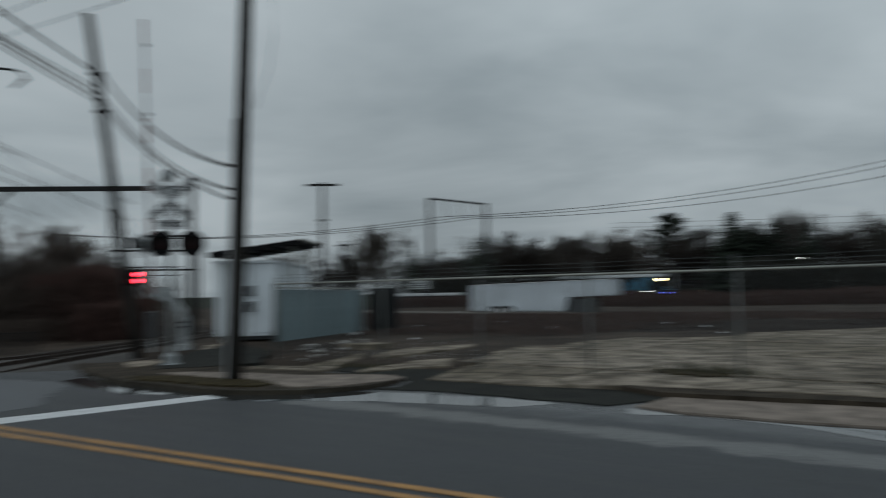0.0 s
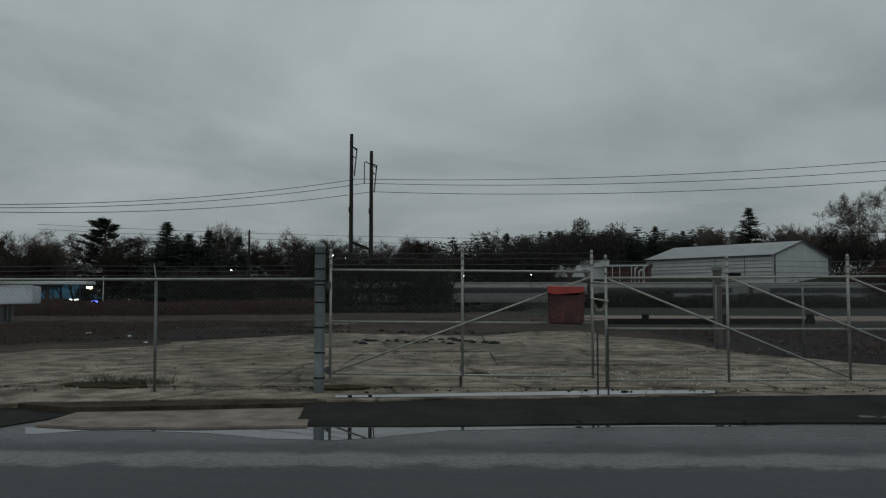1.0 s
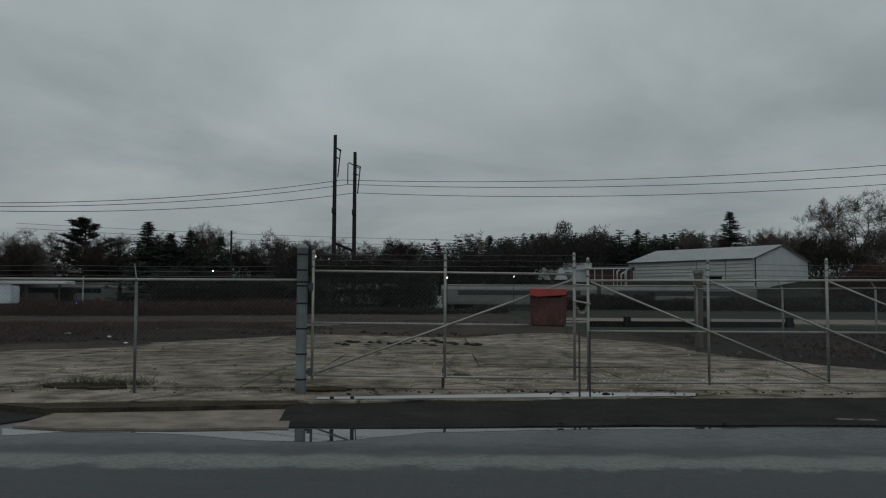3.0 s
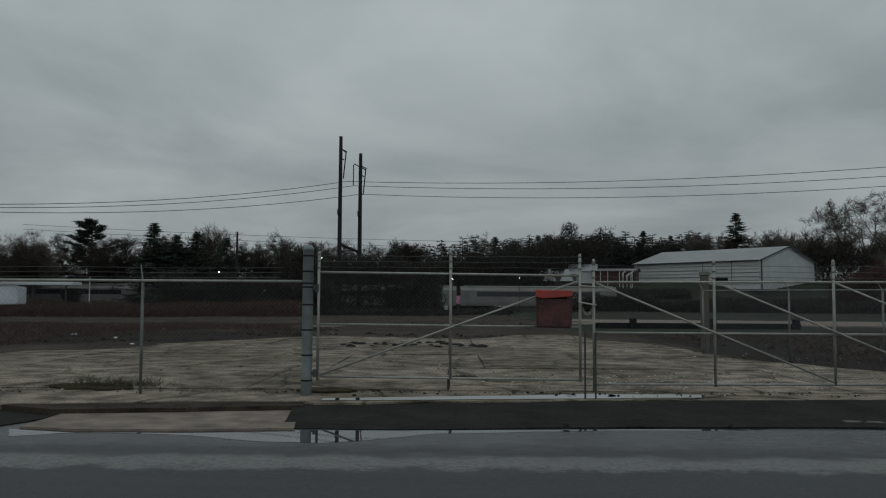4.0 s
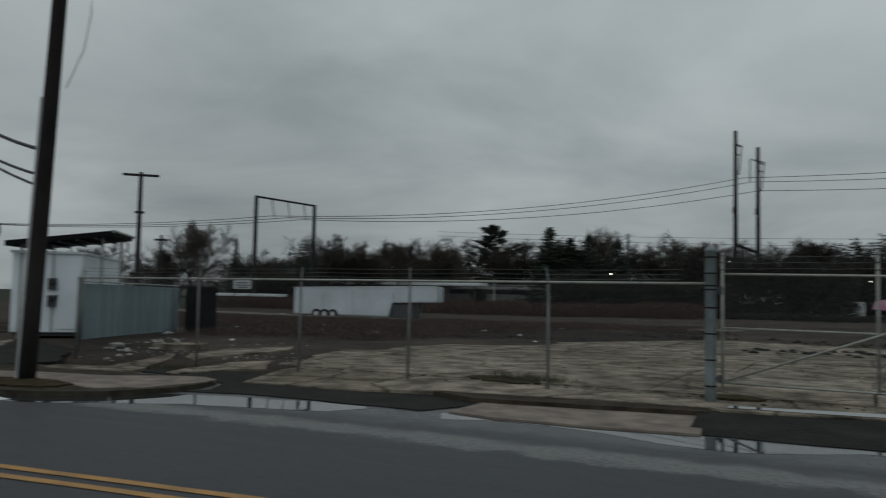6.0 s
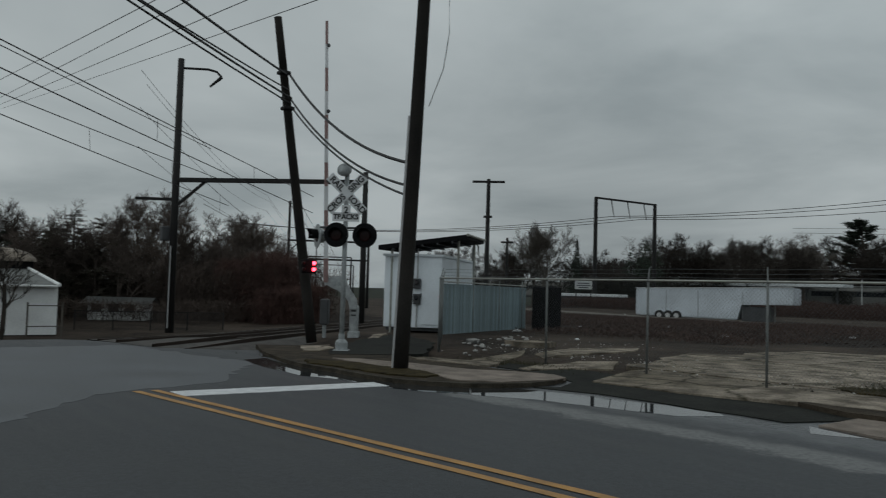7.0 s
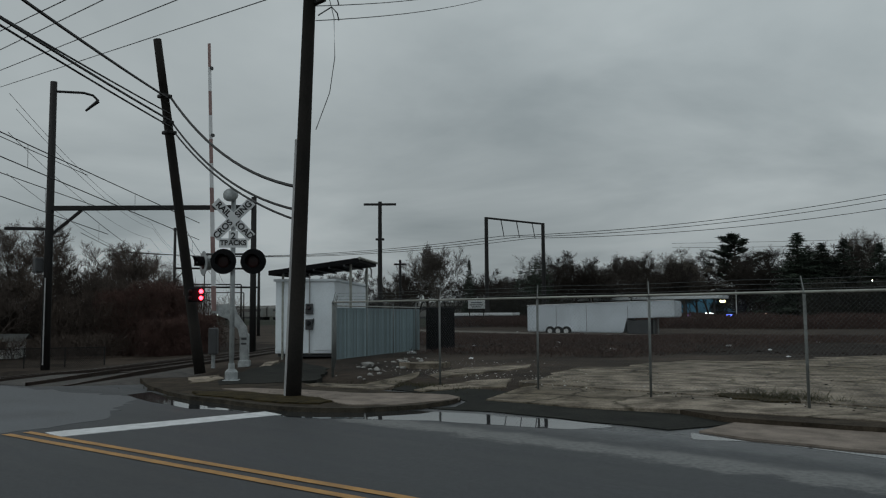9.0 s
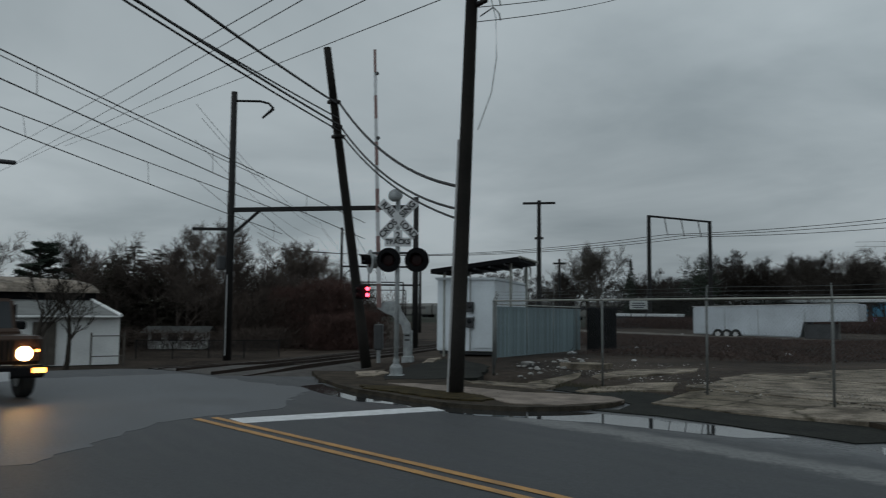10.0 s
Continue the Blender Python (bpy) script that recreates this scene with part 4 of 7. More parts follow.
def build_poles():
    p = wood_pole("utility_pole", (-12.86, 9.05, 0.0), (-13.08, 9.62, 9.8), 0.148, 0.118, "tall dark wooden utility pole on the kerb island")
    bm = bmesh.new()
    tube(bm, (-12.94, 8.93, 0.08), (-13.04, 9.22, 5.0), 0.034, 0.034, 8)
    part("conduit", bm, M["conduit"], p, "grey plastic cable guard")
    for z, w in ((7.8, 0.5), (8.3, 0.7)):
        bm = bmesh.new()
        box(bm, -12.9, 9.58, z, w, 0.10, 0.07, bevel=0.01)
        part("bracket", bm, M["steel_dark"], p)
    for i, (x, z) in enumerate(((-12.62, 7.95), (-12.55, 8.45), (-12.72, 8.5))):
        bm = bmesh.new()
        lathe(bm, [(0.03, -0.12), (0.05, -0.08), (0.03, -0.05), (0.055, 0), (0.03, 0.04), (0.02, 0.08)], 10, Matrix.Translation((x, 9.58, z)))
        part("insulator", bm, M["conduit"], p)
    bm = bmesh.new()
    path_tube(bm, [(-12.6, 9.6, 8.0), (-12.45, 9.66, 7.4), (-12.42, 9.66, 6.6), (-12.5, 9.6, 5.9), (-12.8, 9.5, 5.2)], 0.008, 5)
    part("drop_wire", bm, M["cable"], p)
    q = wood_pole("leaning_pole", (-21.2, 11.9, -0.05), (-21.86, 10.75, 9.5), 0.16, 0.115, "wooden pole leaning over beside the crossing")
    for z, s in ((6.8, 0.20), (7.1, 0.16), (7.85, 0.2)):
        bm = bmesh.new()
        t = z / 9.5
        box(bm, -21.2 - 0.66 * t, 11.9 - 1.15 * t, z, s * 1.6, s * 1.6, 0.10, bevel=0.02)
        part("clamp", bm, M["steel_dark"], q)
    cable((-21.7, 11.1, 7.85), (-12.95, 9.3, 4.05), 0.5, 0.035)
    cable((-21.65, 11.15, 7.1), (-12.95, 9.25, 3.6), 0.45, 0.028)
    cable((-21.65, 11.2, 6.85), (-12.95, 9.22, 3.4), 0.35, 0.025)
    near = ((-21.70, 11.05, 7.80, -16.15, 5.86, 7.34, 0.032), (-21.66, 11.1, 7.35, -16.654, 5.35, 7.26, 0.022), (-21.65, 11.1, 7.15, -16.42, 5.1, 7.22, 0.030), (-21.63, 11.15, 6.95, -16.48, 4.9, 7.19, 0.024))
    for x0, y0, z0, x1, y1, z1, r in near:
        cable((x0, y0, z0), (x0 + (x1 - x0) * 2.3, y0 + (y1 - y0) * 2.3, z0 + (z1 - z0) * 2.3), 0.12, r)
    for a, b in (((-12.95, 9.6, 7.75), (-21.5, 26.0, 15.6)), ((-12.95, 9.6, 7.45), (-20.5, 25.0, 14.6))):
        cable(a, b, 0.2, 0.010, "thin power line leaving the pole")
    for a, b in (((-59.91, 6.43, 11.7), (-13.18, 5.26, 6.96)), ((-59.76, 7.71, 11.49), (-12.97, 5.73, 7.01)), ((-59.66, 8.39, 11.75), (-12.47, 6.7, 7.08)), ((-49.1, 10.61, 11.9), (-11.78, 7.81, 7.12))):
        a, b = Vector(a), Vector(b)
        d = b - a
        cable(a - d * 0.6, b + d * 0.2, 0.05, 0.010, "thin power line crossing the road")
    cable((-27.0, 11.0, 6.22), (-16.5, -0.4, 6.80), 0.02, 0.012, "thin power line crossing the road")
    for k in range(3):
        bm = bmesh.new()
        z = 7.55 + 0.3 * k
        path_tube(bm, [(-12.9, 9.62, z), (-12.6, 9.72, z + 0.12), (-12.45, 9.74, z - 0.04), (-12.4, 9.74, z - 0.2)], 0.014, 5)
        part("jumper", bm, M["cable"], p)
    lamp = tagged(empty("street_lamp"), "street lamp with a long arm over the road", "street lamp")
    bm = bmesh.new()
    tube(bm, (-36.0, -1.6, -1.0), (-36.0, -1.6, 7.5), 0.12, 0.08, 8)
    part("mast", bm, M["steel_dark"], lamp)
    bm = bmesh.new()
    path_tube(bm, [(-36.0, -1.6, 6.7), (-35.6, 1.2, 7.15), (-35.05, 3.6, 7.2)], 0.04, 6)
    part("arm", bm, M["steel_dark"], lamp)
    bm = bmesh.new()
    box(bm, -35.0, 3.85, 7.17, 0.3, 0.8, 0.15, bevel=0.05)
    part("lantern", bm, M["dark_grey"], lamp)


def catenary_pole(x, y, z0, z1, r=0.17):
    p = tagged(empty("catenary_pole"), "dark steel catenary pole beside the railway", "catenary pole", group="catenary poles")
    bm = bmesh.new()
    tube(bm, (x, y, z0), (x, y, z1), r, r * 0.75, 10)
    part("mast", bm, M["steel_dark"], p, smooth=True)
    return p


def beam(parent, a, b, w=0.16, name="beam"):
    bm = bmesh.new()
    a, b = Vector(a), Vector(b)
    d = b - a
    box(bm, 0, 0, 0, d.length, w, w * 1.4, look(a.lerp(b, 0.5), b) @ pose(0, 0, 0, 0, 90, 0))
    part(name, bm, M["steel_dark"], parent)


def build_catenary():
    A, B = Vector((-38.68, 14.2, 0)), Vector((-33.7, 21.8, 0))
    p = catenary_pole(A.x, A.y, -0.9, 12.4, 0.2)
    q = catenary_pole(B.x, B.y, -0.7, 7.25, 0.17)
    beam(p, (A.x, A.y, 6.5), (B.x, B.y, 6.75), 0.2, "cross_beam")
    beam(p, (A.x, A.y, 5.2), (A.x + 0.75, A.y + 1.14, 6.45), 0.12, "knee_brace")
    bm = bmesh.new()
    box(bm, 0, 0, 0, 2.0, 0.1, 0.14, pose(A.x - 0.5, A.y - 0.72, 5.55, 0, 0, 57))
    part("crossarm", bm, M["steel_dark"], p)
    bm = bmesh.new()
    n = TRACK_N
    pts = [Vector((A.x, A.y, 11.95)), Vector((A.x, A.y, 11.95)) + n * 1.3, Vector((A.x, A.y, 11.85)) + n * 1.7, Vector((A.x, A.y, 11.6)) + n * 1.95]
    path_tube(bm, pts, 0.06, 6)
    tube(bm, pts[-1], pts[-1] - n * 0.55 + Vector((0, 0, -0.5)), 0.09, 0.05, 6)
    part("lamp_bracket", bm, M["steel_dark"], p)
    bm = bmesh.new()
    tube(bm, (A.x + 0.22, A.y - 0.2, -0.6), (A.x + 0.18, A.y - 0.18, 3.3), 0.028, 0.028, 8)
    part("conduit", bm, M["conduit"], p, "grey cable guard")
    bm = bmesh.new()
    box(bm, A.x - 0.35, A.y - 0.3, 3.9, 0.4, 0.4, 0.7, bevel=0.05)
    part("equipment_can", bm, M["dark_grey"], p)
    for s, zt in ((54, 11.8), (105, 11.8), (160, 11.8)):
        for off, top in (((-5.1, zt), (4.0, 7.2)) if s > 60 else ((-2.6, zt), (6.5, 7.2))):
            c = track_point(s, off, 0)
            pp = catenary_pole(c.x, c.y, c.z - 0.2, top - 0.6, 0.19)
            if off < 0:
                e = track_point(s, 4.0 if s > 60 else 6.5, 0)
                for z in (6.7, 4.6) if s < 60 else (6.7,):
                    beam(pp, (c.x, c.y, z), (e.x, e.y, z), 0.2, "cross_beam")
                beam(pp, (c.x, c.y, 5.4), (c.x + 0.7, c.y + 1.07, 6.6), 0.1, "knee_brace")
    # running wires with droppers over both tracks
    for off in (-2.0, 2.0):
        for s0, s1 in ((0, 54), (54, 105), (105, 160)):
            w = tagged(empty("catenary_wire"), "railway contact wire hung from a messenger wire", "overhead wire", group="catenary wires")
            bm = bmesh.new()
            top = sag(track_point(s0, off, 7.6 if s0 < 0 else 7.3), track_point(s1, off, 7.3), 0.55, 12)
            low = sag(track_point(s0, off, 6.2), track_point(s1, off, 6.15), 0.05, 12)
            path_tube(bm, top, 0.016, 5)
            part("messenger", bm, M["cable"], w)
            bm = bmesh.new()
            path_tube(bm, low, 0.014, 5)
            part("contact_wire", bm, M["cable"], w)
            bm = bmesh.new()
            for i in range(1, 12, 2):
                tube(bm, top[i], low[i], 0.008, 0.008, 4)
            part("dropper", bm, M["cable"], w)
    # wires over the crossing, from the beam out past the road
    for (bx, by), ends, starts in (((-37.3, 16.3), ((-23.55, 2.45, 6.27), (-23.44, 2.34, 6.78)), (5.35, 6.45)), ((-35.1, 19.7), ((-18.47, 1.78, 6.26), (-18.44, 1.75, 6.85)), (5.15, 5.95))):
        w = tagged(empty("catenary_wire"), "railway contact wire hung from a messenger wire", "overhead wire", group="catenary wires")
        lines = []
        for (ex, ey, ez), z0, nm in zip(ends, starts, ("contact_wire", "messenger")):
            far = (bx + (ex - bx) * 1.7, by + (ey - by) * 1.7, z0 + (ez - z0) * 1.7)
            pts = sag((bx, by, z0), far, 0.06, 16)
            bm = bmesh.new()
            path_tube(bm, pts, 0.017, 5)
            part(nm, bm, M["cable"], w)
            lines.append(pts)
        for i in range(3, 16, 3):
            bm = bmesh.new()
            tube(bm, lines[0][i], lines[1][i], 0.008, 0.008, 4)
            part("dropper", bm, M["cable"], w)
    for dz, off in ((12.6, -5.2), (11.9, -4.9), (10.8, -5.2), (8.9, -5.2)):
        for s0, s1 in ((0, 54), (54, 105)):
            cable(track_point(s0, off, dz), track_point(s1, off, dz), 0.9, 0.012, "thin railway feeder wire", name="feeder_wire")


def far_pole(x, y, z0, z1, r, arms, name="power_pole", label="far wooden power pole with a crossarm"):
    p = tagged(empty(name), label, "power pole", group="far power poles")
    bm = bmesh.new()
    tube(bm, (x, y, z0), (x, y, z1), r, r * 0.7, 8)
    part("shaft", bm, M["steel_dark"], p)
    for z, w, tilt in arms:
        bm = bmesh.new()
        box(bm, 0, 0, 0, w, 0.18, 0.2, pose(x, y, z, 0, tilt, 45))
        part("crossarm", bm, M["steel_dark"], p)
    return p


def build_far_poles():
    far_pole(-56.0, 50.0, 0, 11.9, 0.24, [(11.65, 3.0, 0), (8.4, 0.8, 0)])
    gp = tagged(empty("vent_pole"), "tall thin pipe with a bent top beside the power pole", "vent pipe")
    x, y = polar(49.3, 60)
    bm = bmesh.new()
    path_tube(bm, [(x, y, -0.9), (x, y, 4.6), (x + 0.08, y + 0.06, 4.95), (x + 0.2, y + 0.2, 5.0), (x + 0.3, y + 0.3, 4.8), (x + 0.3, y + 0.3, 4.2)], 0.07, 6)
    part("pipe", bm, M["galv"], gp)
    # railway portal with hanging insulators
    g = tagged(empty("portal_frame"), "dark steel portal frame carrying power lines", "portal frame")
    A, B = Vector((-63.9, 74.35, 0)), Vector((-62.15, 83.4, 0))
    for q, top in ((A, 13.1), (B, 12.9)):
        bm = bmesh.new()
        tube(bm, (q.x, q.y, -1), (q.x, q.y, top), 0.27, 0.22, 8)
        part("leg", bm, M["steel_dark"], g)
    beam(g, (A.x, A.y, 13.0), (B.x, B.y, 12.8), 0.2)
    for t in (0.25, 0.52, 0.8):
        c = A.lerp(B, t)
        bm = bmesh.new()
        tube(bm, (c.x, c.y, 12.9), (c.x + 0.3, c.y + 0.2, 10.8), 0.07, 0.05, 6)
        part("insulator", bm, M["steel_dark"], g)
    ends = [A.lerp(B, t) + Vector((0, 0, 10.9)) for t in (0.25, 0.52, 0.8)]
    # twin tall poles
    tall = []
    for x, y, z in ((-15.4, 113.0, 24.5), (-12.85, 115.3, 22.5)):
        p = far_pole(x, y, 0, z, 0.34, [], "transmission_pole", "tall dark steel transmission pole above the trees")
        bm = bmesh.new()
        for zz, s in ((z - 2.2, 1), (z - 3.4, 0.6)):
            tube(bm, (x - 0.2, y, zz + 0.5), (x + 0.9 * s, y - 0.3, zz), 0.11, 0.08, 6)
        tube(bm, (x + 0.8, y - 0.3, z - 2.2), (x + 0.45, y - 0.3, z - 6.0), 0.09, 0.09, 6)
        tube(bm, (x - 1.0 if x > -14 else x, y, z - 1.6), (x - 1.0 if x > -14 else x, y, z - 4.6), 0.07, 0.07, 6)
        tube(bm, (x - 0.9 if x > -14 else x - 0.1, y, z - 1.5), (x + 0.8, y, z - 2.4), 0.08, 0.08, 6)
        part("insulator_arm", bm, M["steel_dark"], p)
        bm = bmesh.new()
        box(bm, x - 0.05, y - 0.3, 13.8, 0.55, 0.4, 0.9, bevel=0.1)
        part("switch_box", bm, M["steel_dark"], p)
        tall.append(p)
    bm = bmesh.new()
    tube(bm, (-15.4, 113, 9.3), (-12.85, 115.3, 8.3), 0.2, 0.2, 6)
    part("tie_beam", bm, M["steel_dark"], tall[0])
    for k, (z, e) in enumerate(((18.2, ends[0]), (17.6, ends[1]), (16.4, ends[2]))):
        cable((-14.6 + k, 113.5, z), e, 1.6, 0.038, "thin far transmission wire overhead", name="transmission_wire")
        cable((-14.6 + k, 113.5, z), (75, 92 + 3 * k, 19.4 - 0.9 * k), 1.6, 0.038, "thin far transmission wire overhead", name="transmission_wire")
        cable(e, e + Vector((-60, -22 - k, 0.5)), 1.5, 0.036, "thin far transmission wire overhead", name="transmission_wire")
    for k in range(2):
        cable((-90, 170, 17.0 - k), (130, 190, 16.8 - 2.0 * k), 2.5, 0.035, "distant thin wire over the trees", name="transmission_wire")
    far_pole(-30.5, 116, 0, 11.2, 0.2, [], label="far bare pole among the trees")
    far_pole(-66.0, 62, 0, 7.5, 0.18, [(7.0, 1.4, 0)])


build_poles()
build_catenary()
build_far_poles()

# ---------------------------------------------------------------- level crossing


def text_mesh(body, size, m, material, parent, name="lettering", depth=0.004):
    cu = bpy.data.curves.new("lettering", "FONT")
    cu.offset = 0.006
    cu.body, cu.size, cu.extrude, cu.align_x, cu.align_y = body, size, depth, "CENTER", "CENTER"
    tmp = bpy.data.objects.new("lettering", cu)
    scene.collection.objects.link(tmp)
    me = bpy.data.meshes.new_from_object(tmp)
    bpy.data.objects.remove(tmp)
    me.materials.append(material)
    ob = new(name, me)
    ob.parent = parent
    ob.matrix_local = m
    return ob


def build_crossing():
    # faces the road; x across the sign, z up, -y outwards
    root = tagged(empty("crossing_signal", pose(-17.05, 10.33, 0.05, 0, 0, 48)), "silver railway crossing signal mast with white crossbuck and dark lamps", "crossing signal")
    bm = bmesh.new()
    tube(bm, (0, 0, 0.0), (0, 0, 4.3), 0.058, 0.058, 12)
    part("mast", bm, M["silver"], root, smooth=True)
    bm = bmesh.new()
    lathe(bm, [(0.15, 0), (0.15, 0.22), (0.12, 0.26), (0.075, 0.30), (0.075, 0.42)], 12)
    box(bm, 0, 0, 0.02, 0.36, 0.36, 0.04, bevel=0.01)
    part("base_casting", bm, M["silver"], root)
    # bell
    bm = bmesh.new()
    lathe(bm, [(0.05, -0.03), (0.16, 0.0), (0.18, 0.03), (0.165, 0.10), (0.10, 0.16), (0.02, 0.18)], 16, pose(-0.06, -0.03, 4.36, 60, 0, 0))
    part("bell", bm, M["silver"], root, smooth=True)
    # crossbuck
    for ang, words in ((-45, ("RAIL", "ROAD")), (45, ("CROS", "SING"))):
        bm = bmesh.new()
        box(bm, 0, 0, 0, 1.22, 0.012, 0.23, bevel=0.003)
        blade = part("blade", bm, M["sign_white"], root)
        blade.matrix_local = pose(0.02, -0.10 - (0.014 if ang > 0 else 0), 3.80, 0, -ang, 0)
        for k, w in enumerate(words):
            text_mesh(w, 0.205, pose(-0.335 + 0.67 * k, -0.011, 0, 90, 0, 0), M["sign_black"], blade)
    bm = bmesh.new()
    box(bm, 0, 0, 0, 0.22, 0.012, 0.26, bevel=0.003)
    plate = part("count_plate", bm, M["sign_white"], root)
    plate.matrix_local = pose(0.02, -0.095, 3.40, 0, 0, 0)
    text_mesh("2", 0.22, pose(0, -0.010, 0, 90, 0, 0), M["sign_black"], plate)
    bm = bmesh.new()
    box(bm, 0, 0, 0, 0.66, 0.012, 0.22, bevel=0.003)
    plate = part("tracks_plate", bm, M["sign_white"], root)
    plate.matrix_local = pose(0.02, -0.095, 3.24, 0, 0, 0)
    text_mesh("TRACKS", 0.165, pose(0, -0.010, 0, 90, 0, 0), M["sign_black"], plate)
    # lamp arm and lamps
    bm = bmesh.new()
    tube(bm, (-0.62, 0, 2.98), (0.62, 0, 2.98), 0.028, 0.028, 8)
    tube(bm, (0, 0.0, 2.98), (-0.9, 0.25, 2.80), 0.022, 0.022, 8)
    part("lamp_arm", bm, M["dark_grey"], root)
    for x, y, turn in ((-0.19, -0.16, 0), (0.50, -0.16, 0), (-0.72, 0.2, 62)):
        m = pose(x, y, 2.80, 90, 0, 0) if not turn else pose(x, y, 2.78, 90, 0, -turn)
        bm = bmesh.new()
        lathe(bm, [(0.29, -0.01), (0.30, 0.0), (0.29, 0.012)], 24, m)
        lamp = part("target_plate", bm, M["black"] if not turn else M["silver"], root)
        bm = bmesh.new()
        lathe(bm, [(0.10, -0.20), (0.16, -0.16), (0.17, -0.01)], 16, m)
        part("lamp_housing", bm, M["black"] if not turn else M["silver"], lamp, smooth=True)
        bm = bmesh.new()
        vs = []
        for i in range(11):
            a = math.pi * (-0.12 + 1.24 * i / 10)
            vs.append([bm.verts.new(m @ Vector((0.165 * math.cos(a), 0.165 * math.sin(a), z))) for z in (0.012, 0.30 - 0.12 * abs(math.cos(a)))])
        for p, q in zip(vs, vs[1:]):
            bm.faces.new((p[0], q[0], q[1], p[1]))
        bmesh.ops.solidify(bm, geom=bm.faces[:], thickness=0.006)
        part("hood", bm, M["black"], lamp)
        bm = bmesh.new()
        lathe(bm, [(0.15, 0.014), (0.12, 0.03), (0.02, 0.036)], 16, m)
        part("lens", bm, mat_lens, lamp, "unlit dark red lens")
    # barrier machine and upright arm
    g = tagged(empty("barrier_gate", pose(-22.14, 13.5, 0.0, 0, 0, 48)), "silver crossing barrier machine with its striped arm raised", "barrier gate")
    bm = bmesh.new()
    box(bm, 0.38, 0, 0.60, 0.26, 0.30, 0.86, bevel=0.04)
    box(bm, 0.38, 0, 0.10, 0.34, 0.36, 0.22, bevel=0.02)
    part("machine_box", bm, M["silver"], g)
    for z in (0.72, 0.86):
        bm = bmesh.new()
        box(bm, 0.38, -0.155, z, 0.16, 0.02, 0.05, bevel=0.005)
        part("louvre", bm, M["dark_grey"], g)
    bm = bmesh.new()
    outline = [(-0.22, 1.92), (0.10, 1.92), (0.20, 1.62), (0.48, 1.22), (0.52, 0.92), (0.27, 0.92), (0.22, 1.16), (-0.10, 1.48), (-0.30, 1.55), (-0.56, 1.7), (-0.56, 1.84)]
    vs = prism(bm, outline, -0.03, 0.03)
    bmesh.ops.transform(bm, matrix=pose(0, -0.24, 0, 90, 0, 0), verts=vs)
    part("counterweight_arm", bm, M["silver"], g)
    n = 11
    for i in range(n):
        bm = bmesh.new()
        z0, z1 = 1.72 + 8.28 * i / n, 1.72 + 8.28 * (i + 1) / n - 0.004
        w = 0.070 - 0.03 * i / n
        x0, x1 = -0.50 - 0.024 * i, -0.50 - 0.024 * (i + 1)
        vs = [bm.verts.new(q) for q in ((x0 - w, -0.30, z0), (x0 + w, -0.30, z0), (x0 + w, -0.26, z0), (x0 - w, -0.26, z0), (x1 - w, -0.30, z1), (x1 + w, -0.30, z1), (x1 + w, -0.26, z1), (x1 - w, -0.26, z1))]
        for f in ((0, 1, 5, 4), (1, 2, 6, 5), (2, 3, 7, 6), (3, 0, 4, 7), (4, 5, 6, 7), (3, 2, 1, 0)):
            bm.faces.new([vs[k] for k in f])
        part("arm_section", bm, M["stripe_red"] if i % 2 == 0 else M["sign_white"], g)
    for z in (4.9, 7.1, 9.2):
        bm = bmesh.new()
        lathe(bm, [(0.05, -0.05), (0.06, 0), (0.05, 0.05)], 10, pose(-0.43 - 0.024 * (z - 1.72) / 0.75, -0.32, z, 90, 0, 0))
        part("arm_lamp", bm, M["dark_grey"], g)
    c = tagged(empty("signal_case", pose(-22.45, 13.05, -0.05, 0, 0, 48)), "dark grey steel signal case on a stand beside the track", "signal case")
    bm = bmesh.new()
    box(bm, 0, 0, 0.85, 0.26, 0.3, 0.8, bevel=0.03)
    part("case", bm, M["dark_grey"], c)
    bm = bmesh.new()
    tube(bm, (0, 0, 0), (0, 0, 0.5), 0.06, 0.06, 8)
    part("stand", bm, M["silver"], c)


mat_lens = mat("dark_red_lens", (0.018, 0.003, 0.003), 0.4, 0.1, 5, 30, 0, spec=0.2)


def build_rail_signal():
    s = tagged(empty("warning_signal"), "small signal head with two of its four red lights lit", "warning signal")
    c = Vector((-20.62, 11.39, 2.16))
    d = Vector((-c.x, -c.y, 0)).normalized()
    side = Vector((d.y, -d.x, 0))
    bm = bmesh.new()
    box(bm, 0, 0, 0, 0.42, 0.10, 0.40, look(c - d * 0.09, c - d * 5) @ pose(0, 0, 0, 90, 0, 0), bevel=0.03)
    part("head", bm, M["black"], s)
    bm = bmesh.new()
    tube(bm, c - d * 0.1, Vector((-21.36, 11.62, 2.2)), 0.03, 0.03, 8)
    part("bracket", bm, M["steel_dark"], s)
    for a in (-0.145, 0.145):
        for z in (-0.09, 0.09):
            bm = bmesh.new()
            q = c + side * a + Vector((0, 0, z))
            lathe(bm, [(0.055, -0.03), (0.055, 0.0), (0.045, 0.02), (0.02, 0.028)], 14, look(q, q - d * 5))
            lit = a < 0
            part("lamp", bm, M["glow_red"] if lit else mat_lens, s, "glowing red lens" if lit else "unlit dark red lens")


# ---------------------------------------------------------------- signal hut and its screen


